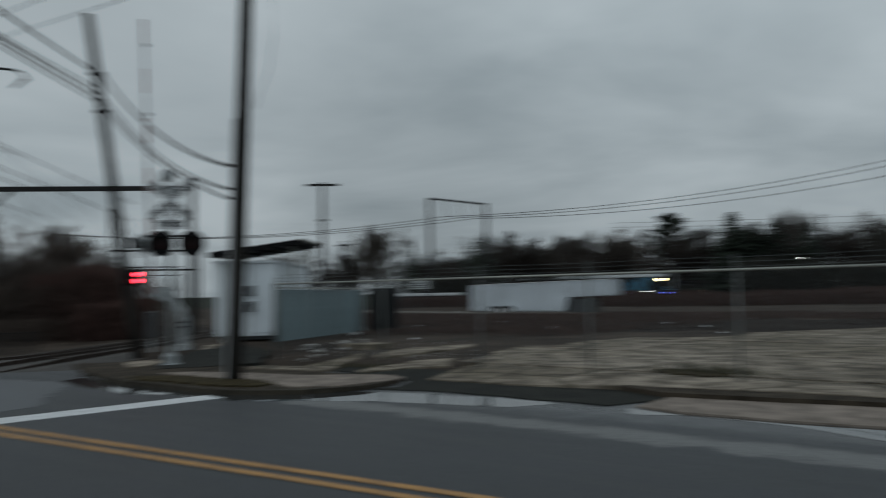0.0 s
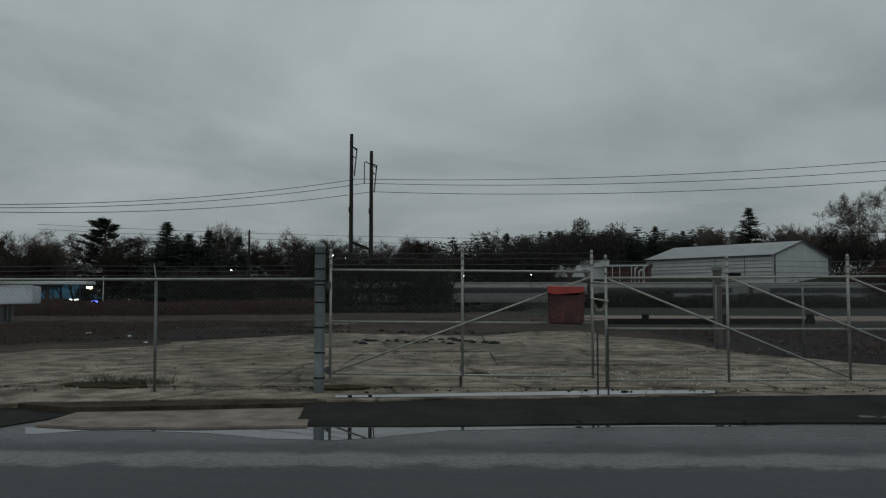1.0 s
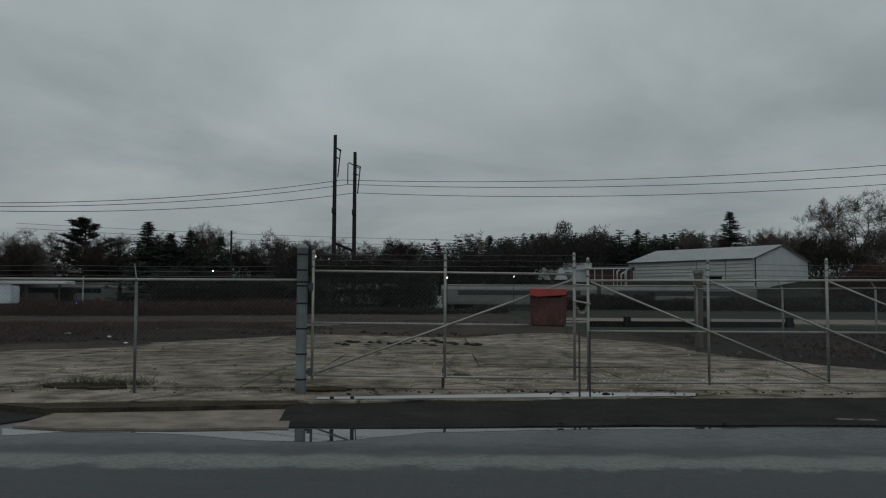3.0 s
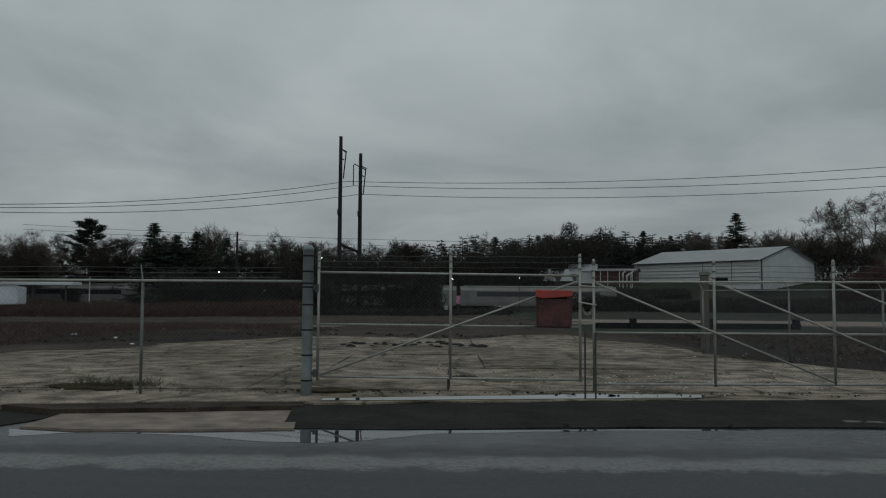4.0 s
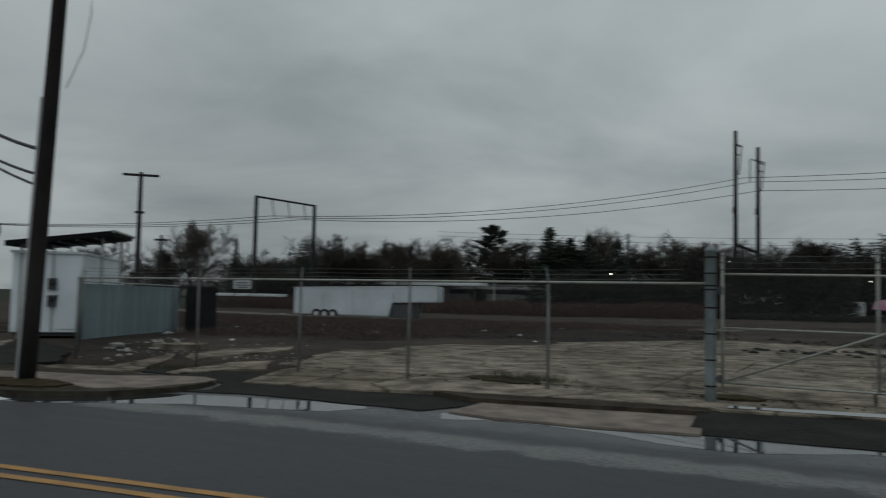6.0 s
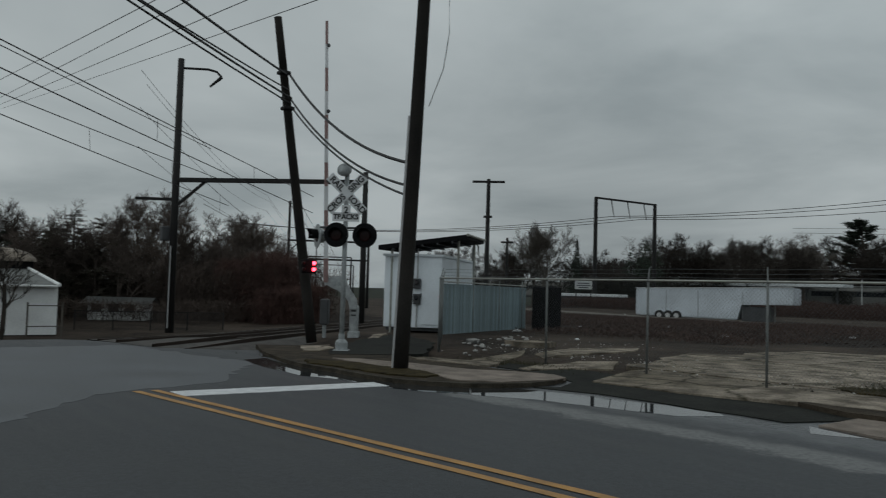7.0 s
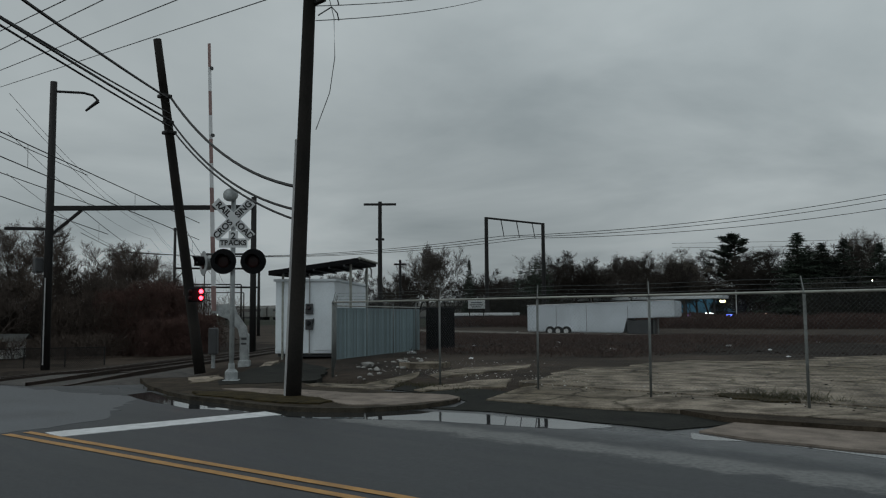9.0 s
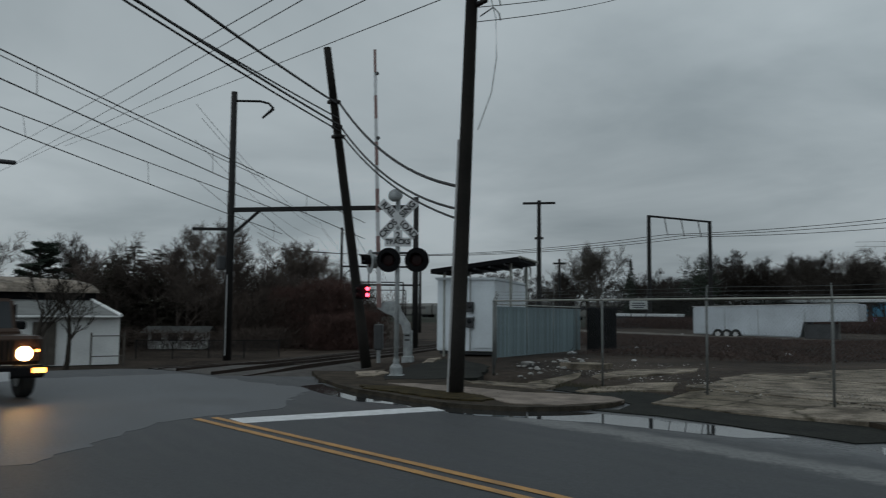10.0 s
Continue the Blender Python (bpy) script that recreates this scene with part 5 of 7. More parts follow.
def build_hut():
    hut = tagged(empty("signal_hut", pose(-24.05, 16.4, 0.12, 0, 0, 39)), "white metal signal hut with meter boxes and a flat canopy", "signal hut")
    W, D, H = 2.08, 6.2, 2.5
    bm = bmesh.new()
    box(bm, W / 2, D / 2, H / 2 + 0.12, W, D, H, bevel=0.015)
    part("body", bm, M["white_metal"], hut)
    bm = bmesh.new()
    box(bm, W / 2, D / 2, 0.06, W * 0.94, D * 0.96, 0.12)
    part("plinth", bm, M["dark_grey"], hut)
    bm = bmesh.new()
    box(bm, 1.70, -0.018, 1.33, 0.66, 0.03, 2.2, bevel=0.008)
    door = part("door", bm, M["white_metal"], hut)
    bm = bmesh.new()
    box(bm, 1.36, -0.05, 1.25, 0.03, 0.04, 0.16, bevel=0.008)
    part("handle", bm, M["dark_grey"], door)
    bm = bmesh.new()
    box(bm, 0.27, -0.012, 1.3, 0.44, 0.02, 2.2, bevel=0.006)
    part("panel", bm, M["white_metal"], hut)
    for z, h in ((1.66, 0.36), (1.12, 0.36)):
        bm = bmesh.new()
        box(bm, 1.22, -0.09, z, 0.24, 0.16, h, bevel=0.015)
        box_ob = part("meter_box", bm, M["dark_grey"], hut)
        bm = bmesh.new()
        lathe(bm, [(0.085, 0), (0.085, 0.05), (0.06, 0.075)], 14, pose(1.22, -0.17, z + 0.05, 90, 0, 0))
        part("meter", bm, M["window_dark"], box_ob)
    bm = bmesh.new()
    tube(bm, (1.22, -0.06, 1.85), (1.22, -0.06, 2.9), 0.025, 0.025, 8)
    tube(bm, (1.22, -0.06, 0.94), (1.22, -0.06, 0.1), 0.025, 0.025, 8)
    part("conduit", bm, M["conduit"], hut)
    bm = bmesh.new()
    vs = prism(bm, [(-0.06, -0.08), (W + 0.06, -0.08), (W + 0.06, D + 0.08), (-0.06, D + 0.08)], H + 0.12, H + 0.2)
    for v in vs:
        if v.co.z > H + 0.15 and abs(v.co.x - W / 2) < 0.1:
            v.co.z += 0.1
    part("roof", bm, M["white_metal"], hut)
    # canopy over the hut
    can = tagged(empty("canopy"), "flat metal canopy on posts above the signal hut", "canopy")
    c0, c1, c2, c3 = Vector((-23.77, 15.9, 2.93)), Vector((-21.45, 18.0, 3.36)), Vector((-24.4, 21.4, 3.45)), Vector((-26.8, 19.3, 3.03))
    bm = bmesh.new()
    top = [bm.verts.new(v + Vector((0, 0, 0.16))) for v in (c0, c1, c2, c3)]
    low = [bm.verts.new(v) for v in (c0, c1, c2, c3)]
    bm.faces.new(top)
    bm.faces.new(low[::-1])
    for i in range(4):
        bm.faces.new((low[i], low[(i + 1) % 4], top[(i + 1) % 4], top[i]))
    bmesh.ops.recalc_face_normals(bm, faces=bm.faces[:])
    part("deck", bm, M["black"], can)
    for i in range(1, 6):
        bm = bmesh.new()
        a, b = c0.lerp(c1, i / 6), c3.lerp(c2, i / 6)
        tube(bm, a - Vector((0, 0, 0.04)), b - Vector((0, 0, 0.04)), 0.035, 0.035, 6)
        part("joist", bm, M["dark_grey"], can)
    bm = bmesh.new()
    a, b = c1 + Vector((0.03, -0.02, 0.02)), c2 + Vector((0.03, 0.03, 0.02))
    tube(bm, a + Vector((0, 0, 0.12)), b + Vector((0, 0, 0.12)), 0.05, 0.05, 6)
    part("gutter", bm, M["galv_pale"], can)
    for p in (c0.lerp(c2, 0.12), c1.lerp(c3, 0.12), c2.lerp(c0, 0.1), c3.lerp(c1, 0.1)):
        bm = bmesh.new()
        tube(bm, (p.x, p.y, 0.0), (p.x, p.y, p.z), 0.045, 0.045, 8)
        part("post", bm, M["galv_pale"], can)


XP, YP, XQ, YQ = -20.85, 16.5, -24.04, 23.45


def build_screen():
    """Chain link with upright privacy slats, running back from the fence corner."""
    fence = tagged(empty("slatted_fence"), "chain-link screen fence filled with blue-grey privacy slats", "fence")
    runs = [((XP, YP), (XQ, YQ))]
    slat_me = None
    for (x0, y0), (x1, y1) in runs:
        L = math.hypot(x1 - x0, y1 - y0)
        ang = math.degrees(math.atan2(y1 - y0, x1 - x0))
        k = int(L / 0.105)
        for i in range(k):
            if slat_me is None:
                bm = bmesh.new()
                box(bm, 0, 0, 0.92, 0.092, 0.012, 1.66)
                ob = part("slat", bm, M["slat"], fence)
                slat_me = ob.data
            else:
                ob = new("slat", slat_me)
                ob.parent = fence
            t = (i + 0.5) / k
            dz = height(x0 + (x1 - x0) * t, y0 + (y1 - y0) * t)
            ob.matrix_world = pose(x0 + (x1 - x0) * t, y0 + (y1 - y0) * t, dz * 0.5, 0, 0, ang + 3 * math.sin(i * 1.7))
        for i in range(int(L / 2.4) + 1):
            t = min(1, i * 2.4 / L)
            fence_post(fence, x0 + (x1 - x0) * t, y0 + (y1 - y0) * t, -0.1, 1.93, 0.03, arm=(x1 < -22))
        bm = bmesh.new()
        tube(bm, (x0, y0, 1.86), (x1, y1, 1.83), 0.021, 0.021, 8)
        part("top_rail", bm, M["galv_pale"], fence)
    bm = bmesh.new()
    tube(bm, (-16.65, FY, 1.88), (XP, YP, 1.87), 0.021, 0.021, 8)
    part("top_rail", bm, M["galv_pale"], fence)
    a, b = Vector((-16.65, FY, 0)), Vector((XP, YP, 0))
    bm = bmesh.new()
    wire_mesh(bm, 0, (b - a).length, 0.12, 1.86, 0.08, 0.003, Matrix.Translation(a) @ pose(0, 0, 0, 0, 0, math.degrees(math.atan2(b.y - a.y, b.x - a.x))))
    part("chain_link", bm, M["galv"], fence)
    for t in (0.4, 0.75):
        c = a.lerp(b, t)
        fence_post(fence, c.x, c.y, -0.1, 1.9, 0.03, arm=True)
    bin_ = tagged(empty("storage_box"), "dark weathered storage box beside the screen fence", "storage box")
    bm = bmesh.new()
    box(bm, XQ + 0.75, YQ + 0.45, 0.9, 0.9, 0.8, 1.85, bevel=0.03)
    part("body", bm, M["black"], bin_)


build_crossing()
build_rail_signal()
build_hut()
build_screen()

# ---------------------------------------------------------------- trailer, houses, far buildings


def wheel(parent, m, r=0.36, w=0.22):
    bm = bmesh.new()
    lathe(bm, [(r * 0.55, -w / 2), (r * 0.92, -w / 2), (r, -w * 0.35), (r, w * 0.35), (r * 0.92, w / 2), (r * 0.55, w / 2)], 20, m)
    t = part("tyre", bm, M["rubber"], parent, smooth=False)
    bm = bmesh.new()
    lathe(bm, [(r * 0.50, -w * 0.4), (r * 0.50, w * 0.52), (r * 0.40, w * 0.55), (r * 0.34, w * 0.51), (r * 0.12, w * 0.53)], 16, m)
    part("rim", bm, M["white_rim"], parent)


def build_trailer():
    a, b = Vector((-36.4, 46.6, 0)), Vector((-26.4, 49.6, 0))
    ang = math.degrees(math.atan2(b.y - a.y, b.x - a.x))
    L = (b - a).length
    tr = tagged(empty("gooseneck_trailer", pose(a.x, a.y, -0.08, 0, 0, ang)), "long white enclosed gooseneck trailer parked on the lot", "trailer")
    bm = bmesh.new()
    prof = [(0.0, 0.30), (6.95, 0.22), (7.15, 0.95), (7.25, 1.22), (L, 1.28), (L, 2.38), (0.0, 2.14)]
    vs = prism(bm, prof, -2.4, 0.0)
    bmesh.ops.transform(bm, matrix=pose(0, 0, 0, 90, 0, 0), verts=vs)
    bmesh.ops.bevel(bm, geom=[e for e in bm.edges if e.calc_length() > 1.0], offset=0.06, segments=2, affect="EDGES")
    bmesh.ops.recalc_face_normals(bm, faces=bm.faces[:])
    body = part("body", bm, M["trailer"], tr)
    for x in (2.2, 4.4, 7.3):
        bm = bmesh.new()
        box(bm, x, -0.006, 1.2, 0.03, 0.012, 1.7)
        part("seam", bm, M["galv"], body)
    bm = bmesh.new()
    tube(bm, (0, -0.02, 2.16), (L, -0.02, 2.40), 0.03, 0.03, 6)
    part("roof_trim", bm, M["alu"], body)
    for x in (1.75, 2.35, 2.95):
        w = empty("wheel")
        w.parent = tr
        wheel(w, pose(x, -0.02, 0.34, 90, 0, 0), 0.34, 0.24)
    bm = bmesh.new()
    box(bm, 8.0, 1.1, 0.62, 1.6, 1.9, 0.95, bevel=0.03)
    part("nose_box", bm, M["dark_grey"], tr, "dark box under the gooseneck")
    bm = bmesh.new()
    for x in (8.9, 9.2):
        tube(bm, (x, 0.6, 0.0), (x, 0.6, 1.3), 0.05, 0.05, 8)
    part("landing_leg", bm, M["galv"], tr)


def build_white_house():
    h = tagged(empty("white_house"), "low whitewashed roadside building with grey and mossy roofs", "building")
    bm = bmesh.new()
    box(bm, -43.0, 1.55, 0.12, 6.0, 15.9, 2.14)
    part("wall", bm, M["white_wall"], h)
    bm = bmesh.new()
    vs = prism(bm, [(-39.7, 1.20), (-39.7, 1.27), (-45.98, 2.04), (-45.98, 1.20)], -6.5, 9.45)
    bmesh.ops.transform(bm, matrix=Matrix(((1, 0, 0, 0), (0, 0, 1, 0), (0, 1, 0, 0), (0, 0, 0, 1))), verts=vs)
    bmesh.ops.recalc_face_normals(bm, faces=bm.faces[:])
    roof = part("roof", bm, M["roof_grey"], h)
    bm = bmesh.new()
    tube(bm, (-39.66, 9.47, 1.30), (-45.9, 9.47, 2.07), 0.08, 0.08, 6)
    part("verge_board", bm, M["white_wall"], roof)
    bm = bmesh.new()
    tube(bm, (-39.66, 9.4, 1.24), (-39.66, -6.6, 1.24), 0.06, 0.06, 6)
    part("gutter", bm, M["white_wall"], roof)
    bm = bmesh.new()
    box(bm, -49.0, 1.2, 0.75, 6.0, 17.0, 3.4)
    part("rear_wall", bm, M["black"], h)
    bm = bmesh.new()
    rings = []
    for inset, z in ((0.0, 2.42), (0.05, 2.6), (0.3, 2.88), (0.9, 3.1), (2.4, 3.24)):
        x0, x1, y0, y1 = -52.3 + inset, -45.6 - inset, -7.3 + inset, 9.85 - inset
        r = min(0.6, 0.3 + inset * 0.3)
        rings.append([bm.verts.new((x, y, z)) for x, y in ((x0 + r, y0), (x1 - r, y0), (x1, y0 + r), (x1, y1 - r), (x1 - r, y1), (x0 + r, y1), (x0, y1 - r), (x0, y0 + r))])
    for p, q in zip(rings, rings[1:]):
        for i in range(8):
            bm.faces.new((p[i], p[(i + 1) % 8], q[(i + 1) % 8], q[i]))
    bm.faces.new(rings[0][::-1])
    bm.faces.new(rings[-1])
    part("rear_roof", bm, M["roof_moss"], h)
    bm = bmesh.new()
    box(bm, -39.96, 6.3, 0.05, 0.1, 0.95, 1.9, bevel=0.01)
    part("door", bm, M["wood_grey"], h)
    for x, y0, y1 in ((-38.6, 4.2, 6.2), (-38.7, 8.0, 9.4)):
        f = tagged(empty("garden_gate"), "low wire gate before the white building", "gate")
        for y in (y0, y1):
            bm = bmesh.new()
            tube(bm, (x, y, -0.95), (x, y, 0.55), 0.04, 0.04, 6)
            part("post", bm, M["wood_grey"], f)
        for z in (0.4, -0.5):
            bm = bmesh.new()
            tube(bm, (x, y0, z), (x, y1, z), 0.025, 0.025, 6)
            part("bar", bm, M["wood_grey"], f)


def gable(name, label, P1, P2, width, zb, ze, zr, wall, roof, category="building"):
    P1, P2 = Vector((*P1, 0)), Vector((*P2, 0))
    d = (P2 - P1)
    L = d.length
    ang = math.degrees(math.atan2(d.y, d.x))
    b = tagged(empty(name, pose(P1.x, P1.y, 0, 0, 0, ang)), label, category)
    bm = bmesh.new()
    prof = [(0, zb), (width, zb), (width, ze), (width / 2, zr), (0, ze)]
    lo = [bm.verts.new((0, y, z)) for y, z in prof]
    hi = [bm.verts.new((L, y, z)) for y, z in prof]
    bm.faces.new(lo)
    bm.faces.new(hi[::-1])
    for i in range(5):
        bm.faces.new((lo[i], hi[i], hi[(i + 1) % 5], lo[(i + 1) % 5]))
    bmesh.ops.recalc_face_normals(bm, faces=bm.faces[:])
    part("wall", bm, wall, b)
    for s in (0, 1):
        bm = bmesh.new()
        y0, y1 = (-0.4, width / 2) if s == 0 else (width + 0.4, width / 2)
        e = (zr - ze) / (width / 2) * 0.4
        vs = [bm.verts.new(q) for q in ((-0.4, y0, ze - e + 0.05), (L + 0.4, y0, ze - e + 0.05), (L + 0.4, y1, zr + 0.05), (-0.4, y1, zr + 0.05))]
        f = bm.faces.new(vs)
        bmesh.ops.solidify(bm, geom=[f], thickness=0.18)
        part("roof", bm, roof, b)
    return b


def build_far_buildings():
    b = gable("metal_barn", "large white sheet-metal barn with a gable roof", (39.4, 173.6), (57.6, 151.4), 20.7, 4.0, 9.5, 12.4, M["barn"], M["barn_roof"], "barn")
    L, w = math.hypot(18.2, 22.2), 20.7
    for y0, z0, y1, z1 in ((-0.4, 9.38, w / 2, 12.4), (w + 0.4, 9.38, w / 2, 12.4), (0, 4.0, 0, 9.5), (w, 4.0, w, 9.5)):
        bm = bmesh.new()
        tube(bm, (L + 0.42, y0, z0), (L + 0.42, y1, z1), 0.14, 0.14, 5)
        part("trim_board", bm, M["dark_grey"], b)
    L = 28.7
    for i in (2.9, 4.0):
        bm = bmesh.new()
        box(bm, L * i / 5, -0.06, 7.2, 0.12, 0.08, 4.4)
        part("rib", bm, M["galv"], b)
    for z in (5.0, 5.7, 6.4, 7.1, 7.8, 8.5):
        bm = bmesh.new()
        box(bm, L / 2, -0.05, z, L, 0.05, 0.07)
        part("girt", bm, M["galv"], b)
    bm = bmesh.new()
    tube(bm, (L, -0.35, 9.35), (0, -0.35, 9.35), 0.14, 0.14, 6)
    part("gutter", bm, M["dark_grey"], b)
    for x in (5, 13, 21):
        bm = bmesh.new()
        lathe(bm, [(0.35, 0), (0.35, 0.5), (0.5, 0.55), (0.1, 0.8)], 10, Matrix.Translation((x, 10.35, 12.3)))
        part("roof_vent", bm, M["galv"], b)
    bm = bmesh.new()
    box(bm, L * 0.72, -0.08, 5.9, 3.0, 0.08, 0.7)
    part("low_window", bm, M["window_dark"], b)
    red = gable("red_house", "dark red low house with white porch posts and eave", (28.0, 159), (35.8, 156.6), 8, 3.0, 7.5, 8.1, M["brick_red"], M["roof_grey"])
    bm = bmesh.new()
    box(bm, 4.0, -1.45, 7.55, 8.6, 0.2, 0.2, bevel=0.03)
    part("porch_eave", bm, M["barn"], red)
    for x in (0.2, 1.6, 3.0, 5.2, 7.6):
        bm = bmesh.new()
        box(bm, x, -1.45, 5.4, 0.13, 0.13, 4.2, bevel=0.02)
        part("porch_post", bm, M["barn"], red)
    shed = gable("white_shed", "small pale house with a white gable dormer", (18.1, 158.5), (24.6, 158), 5, 3.0, 6.9, 7.5, M["wood_grey"], M["barn_roof"])
    for x in (1.3, 4.6):
        bm = bmesh.new()
        vs = prism(bm, [(x - 1.3, 5.4), (x + 1.3, 5.4), (x + 0.25, 7.7), (x - 0.25, 7.7)], 0.0, 3.0)
        bmesh.ops.transform(bm, matrix=pose(0, 1.9, 0, 90, 0, 0), verts=vs)
        part("dormer", bm, M["barn"], shed)
    gable("pale_house", "pale house with a low hipped roof beyond the tracks", (23.8, 161), (28.6, 160), 6, 3.0, 7.6, 8.9, M["barn"], M["barn_roof"])
    for k in range(3):
        t = tagged(empty("vent_pipe"), "bent white pipe on the far wall", "pipe", group="far pipes")
        bm = bmesh.new()
        x = 32.9 + 0.75 * k
        path_tube(bm, [(x, 154.6, 3), (x, 154.6, 6.9 - 0.5 * (k == 1)), (x + 0.5, 154.6, 7.3 - 0.5 * (k == 1))], 0.18, 8)
        part("pipe", bm, M["barn"], t)
    # platform roof beyond the trailer
    s = tagged(empty("platform_canopy"), "long low white platform canopy beyond the lot", "canopy")
    bm = bmesh.new()
    box(bm, -64, 112, 3.55, 25, 3.0, 0.45, bevel=0.05)
    part("roof", bm, M["barn_roof"], s)
    for i in range(6):
        bm = bmesh.new()
        tube(bm, (-75 + 4.4 * i, 112, -0.6), (-75 + 4.4 * i, 112, 3.4), 0.14, 0.14, 8)
        part("column", bm, M["dark_grey"], s)
    a, b = Vector((-69.3, 72.1, 0)), Vector((-60.3, 74.7, 0))
    pl = tagged(empty("platform_wall", pose(a.x, a.y, -0.9, 0, 0, math.degrees(math.atan2(b.y - a.y, b.x - a.x)))), "low station platform with a pale concrete edge", "platform")
    L = (b - a).length
    bm = bmesh.new()
    box(bm, L / 2, 1.0, 1.05, L, 2.0, 2.1, bevel=0.03)
    part("wall", bm, M["dark_grey"], pl)
    bm = bmesh.new()
    box(bm, L / 2, 0.9, 2.28, L + 0.2, 2.2, 0.34, bevel=0.04)
    part("edge", bm, M["barn_roof"], pl)
    nb = tagged(empty("notice_board", pose(-60.9, 69.0, 2.5, 0, 0, 42)), "pale notice board on two posts by the railway", "notice board")
    bm = bmesh.new()
    box(bm, 0, 0, 0, 1.9, 0.08, 0.95, bevel=0.02)
    board = part("board", bm, M["barn"], nb)
    for z, w in ((0.2, 1.3), (-0.05, 1.5), (-0.28, 1.1)):
        bm = bmesh.new()
        box(bm, 0, -0.05, z, w, 0.02, 0.1)
        part("text_bar", bm, M["dark_grey"], board)
    for x in (-0.8, 0.8):
        bm = bmesh.new()
        tube(bm, (x, 0.08, -3.8), (x, 0.08, 0.4), 0.06, 0.06, 6)
        part("post", bm, M["steel_dark"], nb)
    bl = tagged(empty("blue_roadhouse"), "low building with a blue-lit hipped roof and coloured lamps", "building")
    cx, cy = polar(26.6, 150)
    bm = bmesh.new()
    box(bm, cx, cy + 3, 0.1, 8.0, 6.0, 2.3)
    part("wall", bm, M["dark_grey"], bl)
    bm = bmesh.new()
    v = [bm.verts.new(q) for q in ((cx - 4.6, cy - 0.6, 1.3), (cx + 4.6, cy - 0.6, 1.3), (cx + 4.6, cy + 6.6, 1.3), (cx - 4.6, cy + 6.6, 1.3))]
    r = [bm.verts.new((cx - 2.4, cy + 3, 4.0)), bm.verts.new((cx + 1.6, cy + 3, 4.0))]
    bm.faces.new((v[0], v[1], r[1], r[0]))
    bm.faces.new((v[2], v[3], r[0], r[1]))
    bm.faces.new((v[1], v[2], r[1]))
    bm.faces.new((v[3], v[0], r[0]))
    part("roof", bm, M["blue_roof"], bl)
    for x, z, w, h, mt, nm in ((cx + 5.6, 3.1, 0.9, 0.5, "glow_yellow", "floodlight"), (cx + 6.5, 0.75, 1.3, 0.4, "glow_blue", "neon_sign"), (cx + 3.2, 1.15, 1.6, 0.12, "glow_white", "strip_light"), (cx - 1.2, -0.3, 0.5, 0.4, "glow_amber", "porch_lamp"), (cx - 0.6, 0.7, 0.7, 0.8, "glow_purple", "lit_window")):
        bm = bmesh.new()
        box(bm, x, cy - 0.8, z, w, 0.2, h, bevel=0.05)
        part(nm, bm, M[mt], bl)
    bm = bmesh.new()
    tube(bm, (cx + 5.6, cy - 0.6, -1), (cx + 5.6, cy - 0.6, 3.2), 0.08, 0.08, 6)
    tube(bm, (cx + 6.5, cy - 0.6, -1), (cx + 6.5, cy - 0.6, 0.7), 0.08, 0.08, 6)
    part("lamp_post", bm, M["dark_grey"], bl)
    hs = gable("far_house", "far pale house with a low grey roof", (-58, 139), (-50, 139), 7, -0.8, 1.9, 4.0, M["wood_grey"], M["roof_grey"])
    st = tagged(empty("string_lights"), "row of small warm bulbs on a wire", "string lights")
    bm = bmesh.new()
    path_tube(bm, [(-56.5, 136.6, 1.15), (-52, 136.6, 1.1), (-50.5, 138.9, 1.2)], 0.03, 4)
    part("wire", bm, M["cable"], st)
    for k in range(6):
        bm = bmesh.new()
        lathe(bm, [(0.06, -0.1), (0.14, 0), (0.06, 0.1)], 8, Matrix.Translation((-56.3 + 0.82 * k, 136.6, 1.1)))
        part("bulb", bm, M["glow_string"], st)
    x, y = polar(23.95, 120)
    fp = tagged(empty("white_post"), "thin white flagpole standing in the scrub", "flagpole")
    bm = bmesh.new()
    tube(bm, (x, y, -0.6), (x, y, 4.4), 0.09, 0.06, 8)
    part("shaft", bm, M["barn"], fp)
    pk = tagged(empty("pink_hoarding"), "bright pink painted hoarding beyond the railway", "hoarding")
    bm = bmesh.new()
    vs = prism(bm, [(-0.2, 0.4), (7.6, 0.0), (7.8, 2.3), (3.5, 2.2), (0.2, 1.7)], 0, 0.2)
    bmesh.ops.transform(bm, matrix=pose(0.9, 140, 0.6, 90, 0, 0), verts=vs)
    part("panel", bm, M["pink"], pk)
    for x in (1.5, 4.6, 8.0):
        bm = bmesh.new()
        tube(bm, (x, 140.2, -0.8), (x, 140.2, 1.8), 0.1, 0.1, 6)
        part("post", bm, M["wood_grey"], pk)
    for (x, w, z, hh) in ((-7.5, 2.6, 2.0, 1.4), (10.5, 4.0, 2.6, 1.2), (-2.5, 4.5, 2.2, 1.0)):
        v = tagged(empty("parked_van"), "pale van parked beyond the railway", "van", group="far vans")
        bm = bmesh.new()
        box(bm, x, 146, 0.9, w, 2.0, 2.4, bevel=0.25)
        part("body", bm, M["barn"], v)
        bm = bmesh.new()
        box(bm, x - 0.2, 144.98, 1.5, w * 0.7, 0.06, 0.5, bevel=0.02)
        part("window", bm, M["window_dark"], v)
        for sx in (-0.3, 0.3):
            w_ob = empty("wheel")
            w_ob.parent = v
            wheel(w_ob, pose(x + w * sx, 145.05, -0.25, 90, 0, 0), 0.35, 0.25)
